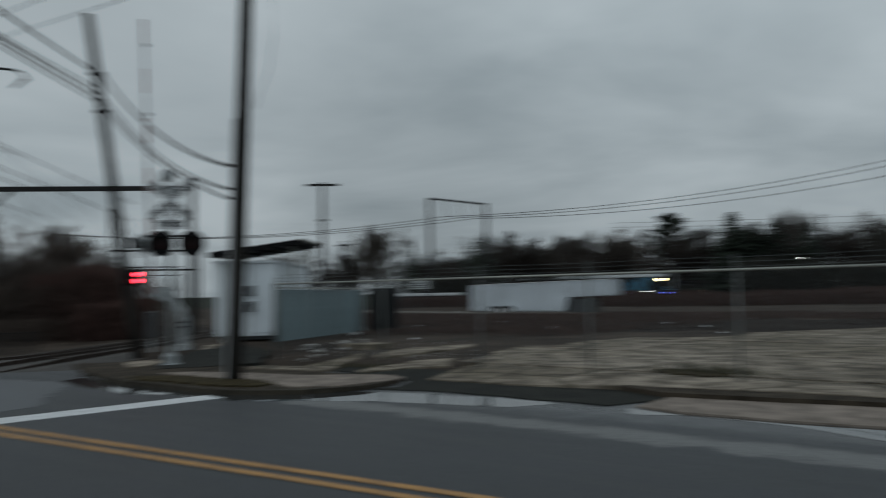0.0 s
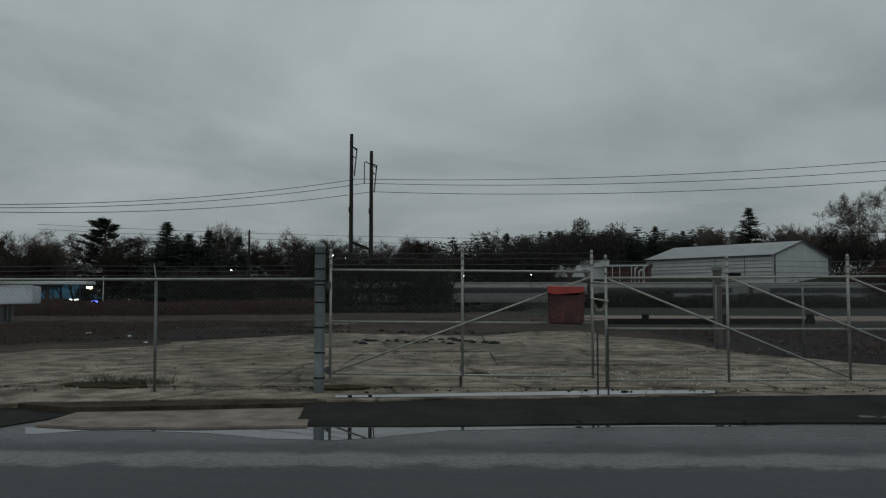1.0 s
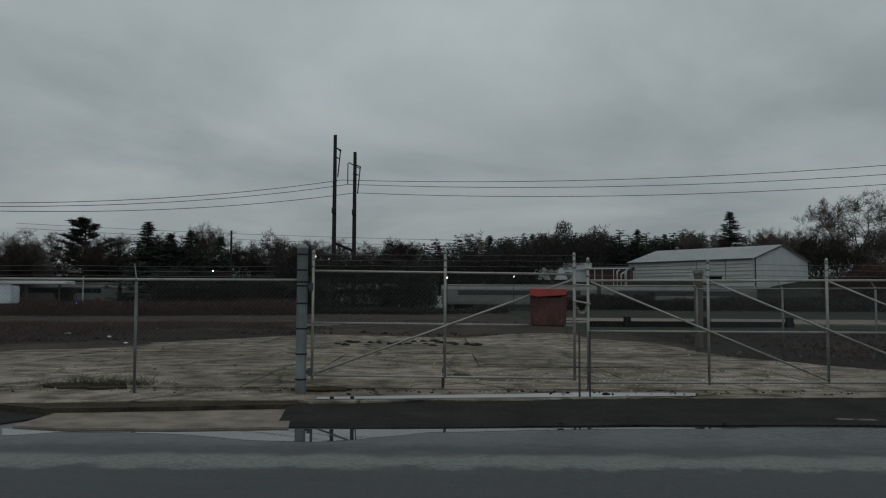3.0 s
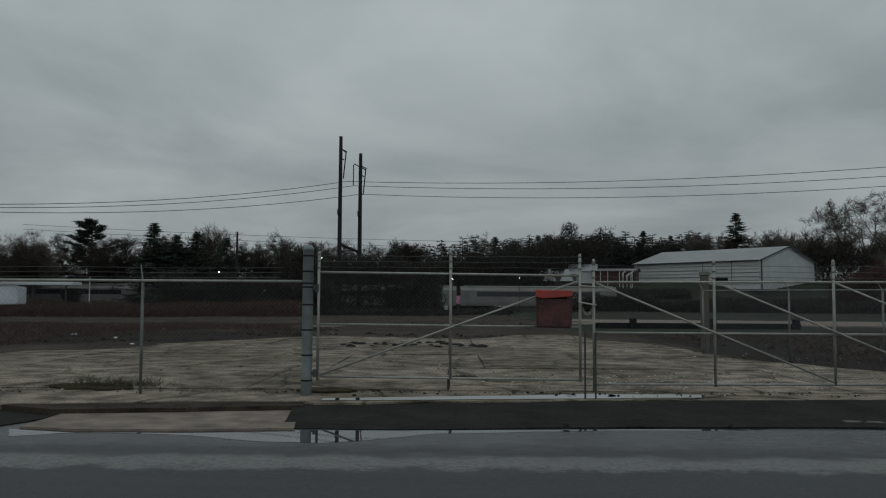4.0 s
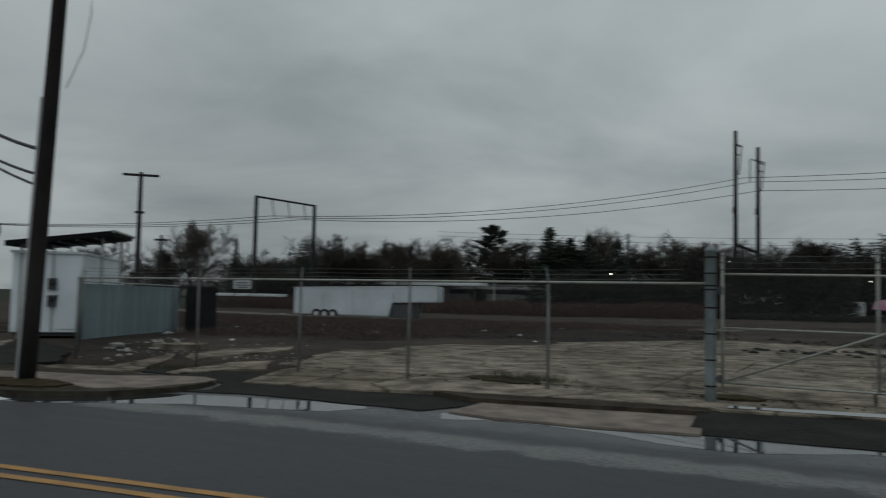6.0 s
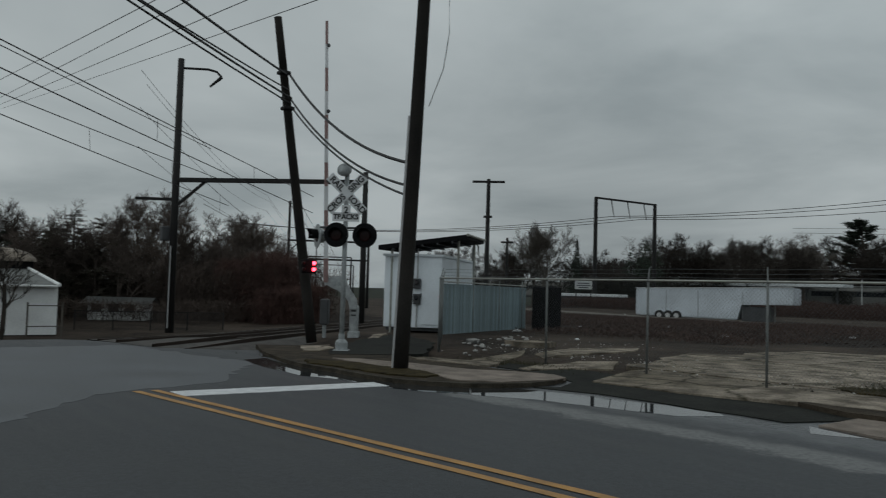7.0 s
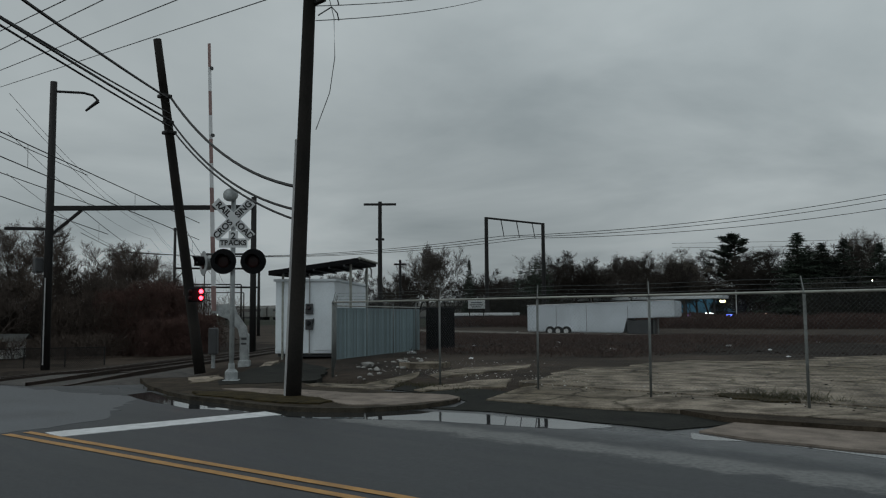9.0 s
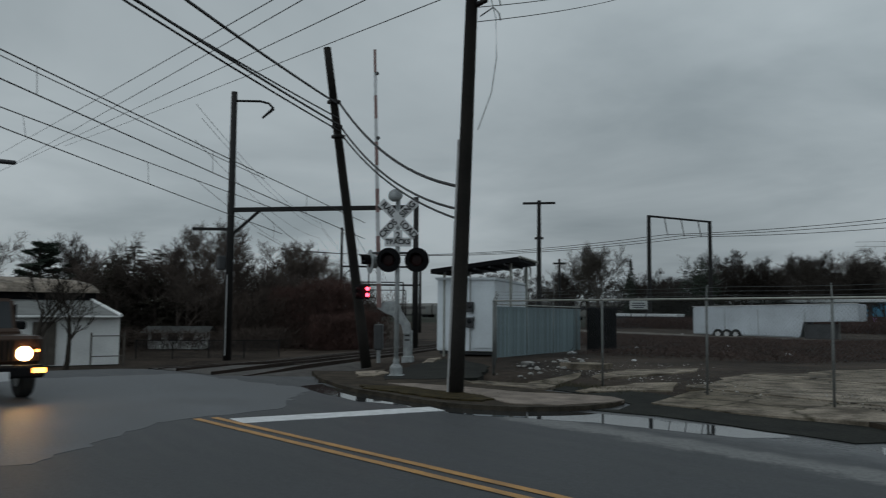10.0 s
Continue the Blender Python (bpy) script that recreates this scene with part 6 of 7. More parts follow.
    # house lights in the woods
    for yaw, d, z in ((9.0, 150, 9.2), (8.1, 150, 8.7), (-0.2, 150, 5.5), (-4.9, 160, 6.0), (15.9, 145, 6.2), (12.9, 145, 3.2)):
        l = tagged(empty("wall_lamp"), "small white lamp shining among the trees on a post", "lamp", group="far lamps")
        x, y = polar(yaw, d - 38)
        k = (d - 38) / d
        zz = 1.62 + (z - 1.62) * k
        bm = bmesh.new()
        lathe(bm, [(0.03, -0.06), (0.055, 0), (0.03, 0.06)], 8, Matrix.Translation((x, y, zz)))
        part("bulb", bm, M["glow_white"], l)
        bm = bmesh.new()
        tube(bm, (x, y + 0.1, -0.7), (x, y + 0.1, zz), 0.05, 0.04, 6)
        part("post", bm, M["steel_dark"], l)


M["glow_purple"] = glow("purple_lit_window", (0.55, 0.30, 0.75), 1.2)


def build_midground():
    flat("gravel_lane", [(7.5, 53), (30, 51), (90, 48), (90, 58), (40, 62), (9, 66)], 0.0, 0.14, M["slab"], "pale gravel lane across the field", "lane", amp=0.5, seed=31, step=2)
    g = tagged(empty("low_barrier"), "low black timber barrier on stub posts", "barrier")
    bm = bmesh.new()
    box(bm, 13.6, 45.0, 0.26, 11.4, 0.2, 0.34, bevel=0.02)
    part("beam", bm, M["black"], g)
    for x in (10.05, 14.4, 18.95):
        bm = bmesh.new()
        box(bm, x, 44.75, 0.28, 0.36, 0.3, 0.8, bevel=0.03)
        part("stub_post", bm, M["black"], g)
    p = tagged(empty("wooden_post"), "weathered square timber post with a metal cap", "post")
    bm = bmesh.new()
    box(bm, 8.06, 25.8, 1.2, 0.22, 0.22, 2.5, bevel=0.015)
    part("post", bm, M["wood_grey"], p)
    bm = bmesh.new()
    box(bm, 8.06, 25.8, 2.5, 0.28, 0.28, 0.14, bevel=0.02)
    part("cap", bm, M["galv"], p)
    f = tagged(empty("rear_fence"), "old chain-link fence behind the gate", "fence")
    a, b = Vector((7.2, 23.2, 0)), Vector((19.5, 17.6, 0))
    for i in range(7):
        c = a.lerp(b, i / 6)
        fence_post(f, c.x, c.y, 0.0, 1.95, 0.028, arm=True)
    bm = bmesh.new()
    tube(bm, (a.x, a.y, 1.93), (b.x, b.y, 1.98), 0.02, 0.02, 8)
    part("top_rail", bm, M["galv"], f)
    L = (b - a).length
    bm = bmesh.new()
    wire_mesh(bm, 0, L, 0.15, 1.92, 0.08, 0.0022, Matrix.Translation(a) @ pose(0, 0, 0, 0, 0, math.degrees(math.atan2(b.y - a.y, b.x - a.x))))
    part("chain_link", bm, M["wire"], f)


def build_west():
    f = tagged(empty("trackside_fence"), "low dark wire fence along the overgrown railway bank", "fence")
    a, b = Vector((*polar(75.6, 43.5), -0.87)), Vector((*polar(66.4, 43.0), -0.87))
    L = (b - a).length
    for i in range(5):
        c = a.lerp(b, i / 4)
        bm = bmesh.new()
        tube(bm, c, c + Vector((0, 0, 0.98)), 0.03, 0.03, 6)
        part("post", bm, M["steel_dark"], f)
    bm = bmesh.new()
    tube(bm, a + Vector((0, 0, 0.94)), b + Vector((0, 0, 0.94)), 0.02, 0.02, 6)
    part("top_rail", bm, M["steel_dark"], f)
    bm = bmesh.new()
    wire_mesh(bm, 0, L, 0.05, 0.93, 0.09, 0.006, Matrix.Translation(a) @ pose(0, 0, 0, 0, 0, math.degrees(math.atan2(b.y - a.y, b.x - a.x))))
    part("chain_link", bm, M["steel_dark"], f)
    h = gable("low_house", "long low white house glimpsed behind bare trees", polar(74.8, 54.0), polar(71.4, 53.2), 2.4, -1.0, 0.2, 0.5, M["white_wall"], M["roof_grey"])
    for x in (0.5, 1.5, 2.4):
        bm = bmesh.new()
        box(bm, x, -0.03, -0.1, 0.6, 0.05, 0.5, bevel=0.01)
        part("window", bm, M["window_dark"], h)
    van = tagged(empty("parked_van"), "white van parked beyond the level crossing", "van")
    x, y = polar(60.5, 78)
    van.matrix_basis = pose(x, y, -0.95, 0, 0, 60)
    bm = bmesh.new()
    box(bm, 0, 0, 0.9, 3.6, 1.7, 1.1, bevel=0.2)
    part("body", bm, M["barn"], van)
    bm = bmesh.new()
    box(bm, 0.2, -0.86, 1.15, 2.4, 0.05, 0.4, bevel=0.05)
    part("window", bm, M["window_dark"], van)
    for sx in (-1.1, 1.1):
        w = empty("wheel")
        w.parent = van
        wheel(w, pose(sx, -0.75, 0.33, 90, 0, 0), 0.33, 0.22)


build_west()
build_trailer()
build_white_house()
build_far_buildings()
build_midground()

# ---------------------------------------------------------------- plants


def branch_mesh(seed, h, spread=0.5, depth=5, kids=4, r0=None, upright=0.35, start=0.25, min_r=0.012, droop=0.0):
    """A bare tree: trunk and crown of forking limbs."""
    rng = random.Random(seed)
    trunk, crown = bmesh.new(), bmesh.new()
    r0 = r0 or h * 0.016

    def grow(p, d, length, r, level):
        bm = trunk if level == 0 else crown
        k = 4 if level < 2 else (3 if level < 4 else 2)
        pts = [p]
        q, dd = p.copy(), d.copy()
        for i in range(k):
            dd = (dd + Vector((rng.gauss(0, 0.13), rng.gauss(0, 0.13), rng.gauss(0, 0.06) + (0.06 * upright if level else 0) - droop * 0.05))).normalized()
            q = q + dd * (length / k)
            pts.append(q.copy())
        r_end = max(min_r, r * (0.45 if level else 0.5))
        for i in range(k):
            ra, rb = r + (r_end - r) * i / k, r + (r_end - r) * (i + 1) / k
            tube(bm, pts[i], pts[i + 1], ra, rb, 7 if level == 0 else (5 if level < 2 else 3), cap=False)
        if level >= depth - 1:
            for j in range(5 if level == depth else 3):
                t = rng.uniform(0.3, 1.0)
                i = min(k - 1, int(t * k))
                o = pts[i].lerp(pts[i + 1], t * k - i)
                v = (dd + Vector((rng.gauss(0, 0.55), rng.gauss(0, 0.55), rng.gauss(0, 0.45) + 0.15))).normalized()
                w = v.orthogonal().normalized() * min_r * 0.9
                crown.faces.new([crown.verts.new(c) for c in (o - w, o + w, o + v * length * rng.uniform(0.5, 1.1))])
        if level >= depth:
            return
        n = kids + (2 if level == 0 else 0) + (rng.random() < 0.5)
        for j in range(n):
            t = start + (1 - start) * (j + rng.random()) / n if level == 0 else 0.25 + 0.75 * (j + rng.random()) / n
            i = min(k - 1, int(t * k))
            base = pts[i].lerp(pts[i + 1], t * k - i)
            along = (pts[i + 1] - pts[i]).normalized()
            az = rng.uniform(0, 2 * math.pi)
            side = along.orthogonal().normalized()
            side = (Matrix.Rotation(az, 3, along) @ side)
            a = radians(rng.uniform(28, 58)) * (0.6 + spread)
            nd = (along * math.cos(a) + side * math.sin(a) + Vector((0, 0, upright * 0.4))).normalized()
            grow(base, nd, length * rng.uniform(0.45, 0.68) * (1.15 - 0.35 * t if level == 0 else 1), max(min_r, r * (1 - 0.5 * t) * 0.55), level + 1)

    grow(Vector((0, 0, -0.3)), Vector((rng.gauss(0, 0.04), rng.gauss(0, 0.04), 1)).normalized(), h * 0.62, r0, 0)
    top = max(v.co.z for v in crown.verts)
    for bm in (trunk, crown):
        for v in bm.verts:
            v.co *= h / top
    return trunk, crown


def spray(bm, c, d, size, n, rng, flatness=0.5):
    """A clump of needle fans round a twig."""
    for i in range(n):
        v = Vector((rng.gauss(0, 1), rng.gauss(0, 1), rng.gauss(0, flatness))).normalized()
        v = (v + d * 0.7).normalized()
        w = v.cross(Vector((rng.gauss(0, 1), rng.gauss(0, 1), rng.gauss(0, 1)))).normalized()
        s = size * rng.uniform(0.6, 1.25)
        o = c + Vector((rng.gauss(0, 0.3), rng.gauss(0, 0.3), rng.gauss(0, 0.15))) * size
        a, b, e = bm.verts.new(o - w * s * 0.13), bm.verts.new(o + w * s * 0.13), bm.verts.new(o + v * s)
        bm.faces.new((a, b, e))


def conifer_mesh(seed, h, kind="spruce"):
    """An evergreen: boughs at uneven heights, each carrying short needle clumps."""
    rng = random.Random(seed)
    trunk, crown = bmesh.new(), bmesh.new()
    tube(trunk, (0, 0, -0.3), (0, 0, h * 0.97), h * 0.016, 0.03, 8)
    if kind == "pine":
        for i in range(46):
            u = (i + rng.random()) / 46
            z = h * (0.34 + 0.62 * u)
            L = h * 0.33 * (1.05 - 0.78 * u) * rng.uniform(0.45, 1.2)
            az = rng.uniform(0, 2 * math.pi)
            d = Vector((math.cos(az), math.sin(az), rng.uniform(0.0, 0.3) + 0.35 * u)).normalized()
            side = Vector((-math.sin(az), math.cos(az), 0))
            a, e = Vector((0, 0, z)), Vector((0, 0, z)) + d * L + Vector((0, 0, 0.10 * L))
            m = a.lerp(e, 0.55) - Vector((0, 0, 0.06 * L))
            tube(trunk, a, m, 0.06, 0.04, 4, cap=False)
            tube(trunk, m, e, 0.04, 0.015, 4, cap=False)
            for k in range(11):
                f = 0.38 + 0.62 * rng.random()
                c = (a.lerp(m, f / 0.55) if f < 0.55 else m.lerp(e, (f - 0.55) / 0.45)) + side * rng.gauss(0, 0.13) * L * (1.2 - f) + Vector((0, 0, 0.12))
                spray(crown, c, d * 0.45 + Vector((0, 0, 0.35)), h * 0.036, 20, rng, 0.4)
        spray(crown, Vector((0, 0, h * 0.95)), Vector((0, 0, 0.8)), h * 0.045, 40, rng, 0.6)
    else:
        tops = [(0, 0, 1.0)] if kind == "spruce" else [(0, 0, 1.0), (0.17, 0.05, 0.88), (-0.16, 0.1, 0.83), (0.03, -0.18, 0.77), (-0.05, 0.2, 0.92)]
        for tx, ty, th in tops:
            for i in range(300 if kind == "spruce" else 120):
                t = 0.04 + 0.95 * rng.random() ** 1.15
                z = h * th * t
                wide = 0.29 * (1 - t) ** 0.95 if kind == "spruce" else 0.25 * math.sqrt(max(0.0, 1 - t)) * min(1.0, 0.5 + t)
                R = h * wide * (0.92 + 0.10 * math.sin(t * 47 + seed)) + 0.008 * h
                az = rng.uniform(0, 2 * math.pi)
                L = R * rng.uniform(0.5, 1.12)
                d = Vector((math.cos(az), math.sin(az), rng.uniform(-0.3, 0.15)))
                for k in range(4):
                    f = 0.3 + 0.7 * (k + rng.random() * 0.6) / 3.6
                    c = Vector((tx * h, ty * h, z)) + d * L * f + Vector((0, 0, 0.10 * L * f * f))
                    spray(crown, c, d * 0.7, h * 0.036 * (0.4 + 0.6 * math.sqrt(1 - t)), 9, rng, 0.4)
    return trunk, crown


def make_tree(name, bms, mats, label, category="tree", group=""):
    t = tagged(empty(name), label, category, group)
    part("trunk", bms[0], mats[0], t, smooth=True)
    part("crown", bms[1], mats[1], t)
    return t


def build_trees():
    rng = random.Random(77)
    protos = []
    for k in range(6):
        protos.append(make_tree("bare_tree", branch_mesh(100 + k, 10.0, spread=0.45 + 0.1 * (k % 3), depth=5, kids=4, upright=0.75, start=0.18, min_r=0.008), (M["bark"], M["bark"]), "bare winter tree with fine forking branches", group="bare trees"))
    fine = [make_tree("bare_tree", branch_mesh(120 + k, 10.0, spread=0.4, depth=5, kids=5, upright=0.8, start=0.12, min_r=0.007), (M["bark_brown"], M["bark_brown"]), "brown bare tree with thin upright branches", group="bare trees") for k in range(3)]
    west = [make_tree("bare_tree", branch_mesh(130 + k, 10.0, spread=0.38, depth=5, kids=4, upright=0.85, start=0.15, min_r=0.008), (M["bark_west"], M["bark_west"]), "light brown bare tree with thin upright branches", group="bare trees") for k in range(3)]
    pale = make_tree("bare_tree", branch_mesh(140, 10.0, spread=0.3, depth=5, kids=4, upright=0.8, min_r=0.008), (M["bark_pale"], M["bark_pale"]), "pale bare tree with upright branches", group="bare trees")
    oak = make_tree("bare_tree", branch_mesh(151, 10.0, spread=0.65, depth=5, kids=4, start=0.22, upright=0.55, min_r=0.009), (M["bark_pale"], M["bark_pale"]), "broad bare tree with a wide domed crown", group="bare trees")
    pine = make_tree("pine_tree", conifer_mesh(160, 10.0, "pine"), (M["bark"], M["needles"]), "dark pine with tiered open branches", group="evergreens")
    spruce = make_tree("spruce_tree", conifer_mesh(161, 10.0, "spruce"), (M["bark"], M["needles"]), "dark pointed spruce tree", group="evergreens")
    cedar = make_tree("evergreen_tree", conifer_mesh(162, 10.0, "cedar"), (M["bark"], M["needles"]), "dark dense rounded evergreen tree", group="evergreens")
    brown = make_tree("overgrown_tree", conifer_mesh(163, 10.0, "cedar"), (M["bark"], M["ivy"]), "bare tree smothered in dark brown climbing growth", group="bare trees")
    used = set()

    def put(proto, yaw, d, top, zbase=None, turn=None, wide=1.0):
        x, y = polar(yaw, d)
        z = height(x, y) if zbase is None else zbase
        s = (top - z) / 10.0
        m = pose(x, y, z - 0.1, 0, 0, rng.uniform(0, 360) if turn is None else turn)
        if proto not in used:
            used.add(proto)
            ob = proto
        else:
            ob = copy_thing(proto, m)
        ob.matrix_basis = m
        ob.scale = (s * wide, s * wide, s)

    # named trees of the skyline
    put(pine, 23.9, 150, 15.0, wide=1.45)
    put(cedar, 19.4, 141, 11.8, wide=1.2)
    put(spruce, 20.1, 138, 13.9, wide=2.0)
    put(spruce, 17.4, 140, 12.8, wide=1.8)
    put(spruce, 15.4, 138, 11.8, wide=1.7)
    put(spruce, 18.7, 139, 12.2, wide=1.8)
    put(pale, 16.3, 162, 16.4)
    put(oak, 11.2, 160, 15.6)
    put(oak, 28.5, 140, 12.8, wide=1.25)
    put(oak, 30.5, 150, 12.6, wide=1.2)
    put(spruce, -19.4, 200, 22.4, wide=1.9)
    put(oak, -24.8, 198, 25.0, wide=1.1)
    put(oak, -26.5, 194, 26.6, wide=1.2)
    put(oak, -28.6, 194, 24.0, wide=1.15)
    for yaw in (-22.0, -23.2, -24.6, -26.0, -27.6):
        put(fine[rng.randrange(3)], yaw, 205, 16.0 + 2.5 * rng.random(), wide=1.2)
    put(oak, -30, 150, 16.5, wide=1.1)
    put(cedar, 37.3, 115, 9.4, wide=1.0)
    put(pale, 44.0, 120, 12.2)
    put(pale, 44.9, 124, 11.6)
    put(spruce, 41.9, 110, 8.9, wide=0.7)
    for yaw in (39.3, 40.5, 45.6, 46.6, 47.6, 49.2, 50.2):
        put((fine + protos)[int(yaw * 7) % 5], yaw, 118 + 10 * rng.random(), 7.2 + 2.0 * rng.random(), wide=1.15)
    yaw = 36.6
    while yaw > 24.8:
        put((fine + protos)[rng.randrange(6)], yaw, 128 + 24 * rng.random(), 9.6 + 2.2 * rng.random(), wide=1.2)
        yaw -= 0.85
    yaw = 24.5
    while yaw > -1:
        put((fine + protos)[rng.randrange(8)], yaw, 142 + 20 * rng.random(), 10.9 + 2.6 * rng.random(), wide=1.25)
        yaw -= 1.0
    for yaw, top in ((2.4, 13.0), (0.6, 13.6), (-0.9, 14.2), (-1.8, 14.4), (-4.4, 14.0), (1.4, 12.6), (3.6, 12.2), (5.0, 12.4)):
        put(cedar if yaw < 2 else protos[int(yaw * 5) % 6], yaw, 158, top, wide=1.2)
    for yaw, top in ((-2.6, 17.8), (-6.4, 17.4), (-7.7, 17.6), (-10.0, 17.2), (-17.4, 17.5), (-21.5, 17.8), (-22.6, 16.5)):
        put(oak if yaw > -8 else pale, yaw, 188, top, wide=1.1)
    yaw = -3.2
    while yaw > -17.0:
        put(cedar if rng.random() < 0.6 else spruce, yaw, 188 + 14 * rng.random(), 16.6 + 1.6 * rng.random() - (0.7 if yaw > -5 else 0), wide=1.5 + 0.4 * rng.random())
        yaw -= 0.6
    for yaw in (-16.0, -16.8, -17.4, -18.2, -19.0, -19.8, -20.6, -21.3, -22.0, -23.0, -24.2):
        put(protos[rng.randrange(6)], yaw, 196, 16.0 + rng.random(), wide=1.3)
    # west side, beyond the railway
    for yaw, d, top in ((62.6, 66, 6.6), (64.0, 60, 8.6), (65.2, 62, 8.9), (68.2, 62, 8.4), (70.8, 60, 10.2), (71.4, 58, 9.8), (74.0, 57, 8.2), (77.2, 66, 9.4), (79.0, 64, 9.0), (84, 66, 9.0), (87, 64, 9), (66.4, 57, 7.0), (67.4, 60, 6.4), (69.4, 56, 6.9), (72.6, 61, 8.0), (73.2, 56, 6.6), (75.2, 62, 7.0), (76.6, 57, 6.4), (78.4, 58, 6.0)):
        put(west[rng.randrange(3)], yaw, d, -0.85 + (top + 0.85) * 0.84, wide=1.15)
    for yaw, d, top in ((77.2, 60, 5.5), (75.8, 58, 6.2), (86, 60, 6.0)):
        put(brown, yaw, d, top, wide=1.35)
    put(pine, 81.4, 62, 6.2, wide=1.5)
    for k, p in enumerate(q for q in protos + fine + west if q not in used):
        put(p, 30.2 - 2.3 * k, 150, 12.0)
    # thin trees before the white building
    for y, lean in ((5.55, -0.2), (6.75, 0.25)):
        t = make_tree("bare_sapling", branch_mesh(300 + int(y * 10), 4.4, spread=0.3, depth=3, kids=3, r0=0.13, upright=0.8, start=0.45), (M["bark"], M["bark"]), "thin bare tree before the white building")
        t.matrix_basis = pose(-37.4, y, -0.9, -8 * lean * 5, 0, 30)


def twig_mass(name, places, label, material, h, blades, seed, kind="stuff", curve=0.35, width=0.02):
    """Many thin upright stalks at random round the given places (x, y, spread x, spread y, height)."""
    rng = np.random.default_rng(seed)
    vs, fs = [], []
    for x, y, sx, sy, hh in places:
        for k in range(blades):
            px, py = x + rng.normal() * sx, y + rng.normal() * sy
            z = height(px, py)
            L = hh * rng.uniform(0.35, 1.0)
            az, tilt = rng.uniform(0, 6.283), rng.uniform(0.05, curve)
            dx, dy = math.cos(az) * tilt * L, math.sin(az) * tilt * L
            wx, wy = -math.sin(az + 1.2) * width, math.cos(az + 1.2) * width
            i = len(vs)
            vs += [(px - wx, py - wy, z - 0.02), (px + wx, py + wy, z - 0.02), (px + dx * 0.5 + wx * 0.7, py + dy * 0.5 + wy * 0.7, z + L * 0.55), (px + dx * 0.5 - wx * 0.7, py + dy * 0.5 - wy * 0.7, z + L * 0.55), (px + dx, py + dy, z + L)]
            fs += [(i, i + 1, i + 2, i + 3), (i + 3, i + 2, i + 4)]
    me = bpy.data.meshes.new(name)
    me.from_pydata(vs, [], fs)
    me.materials.append(material)
    return tagged(new(name, me), label, "vegetation", kind=kind)


def thicket(name, spans, label, material, n, seed, leaf=0.35, thin=0.45):
    """Dense scrub: small leaf and twig pieces filling low uneven mounds. spans: (x0, y0, x1, y1, height, depth)."""
    rng = np.random.default_rng(seed)
    vs, fs = [], []
    for x0, y0, x1, y1, h, dep in spans:
        L = math.hypot(x1 - x0, y1 - y0)
        for k in range(int(n * L)):
            t = rng.uniform()
            top = h * (0.72 + 0.28 * noise.noise(Vector((t * L * 0.22, y0 * 0.1, seed))) + 0.16 * noise.noise(Vector((t * L * 0.9, y0 * 0.1, seed + 5))))
            px, py = x0 + (x1 - x0) * t + rng.normal() * 0.3, y0 + (y1 - y0) * t + rng.uniform(-dep, dep)
            z = height(px, py) + top * rng.uniform(0, 1) ** 0.8
            a = rng.normal(size=3) * (1, 1, 1 if thin > 0.3 else 1.8)
            b = rng.normal(size=3)
            a *= leaf * rng.uniform(0.5, 1.2) / np.linalg.norm(a)
            b *= leaf * thin / np.linalg.norm(b)
            i = len(vs)
            c = np.array((px, py, z))
            vs += [tuple(c - a - b * 0.4), tuple(c + b), tuple(c + a)]
            fs.append((i, i + 1, i + 2))
    me = bpy.data.meshes.new(name)
    me.from_pydata(vs, [], fs)
    me.materials.append(material)
    return tagged(new(name, me), label, "thicket", kind="stuff")


M["bush_red"] = mat("reddish_bush_twigs", (0.085, 0.050, 0.043), 0.95, 0.45, 1.2, 16, 0.2, spec=0.15)
M["scrub_dark"] = mat("dark_brown_scrub", (0.060, 0.047, 0.040), 0.95, 0.4, 0.5, 6, 0.2, col2=(0.120, 0.094, 0.080), spec=0.15)


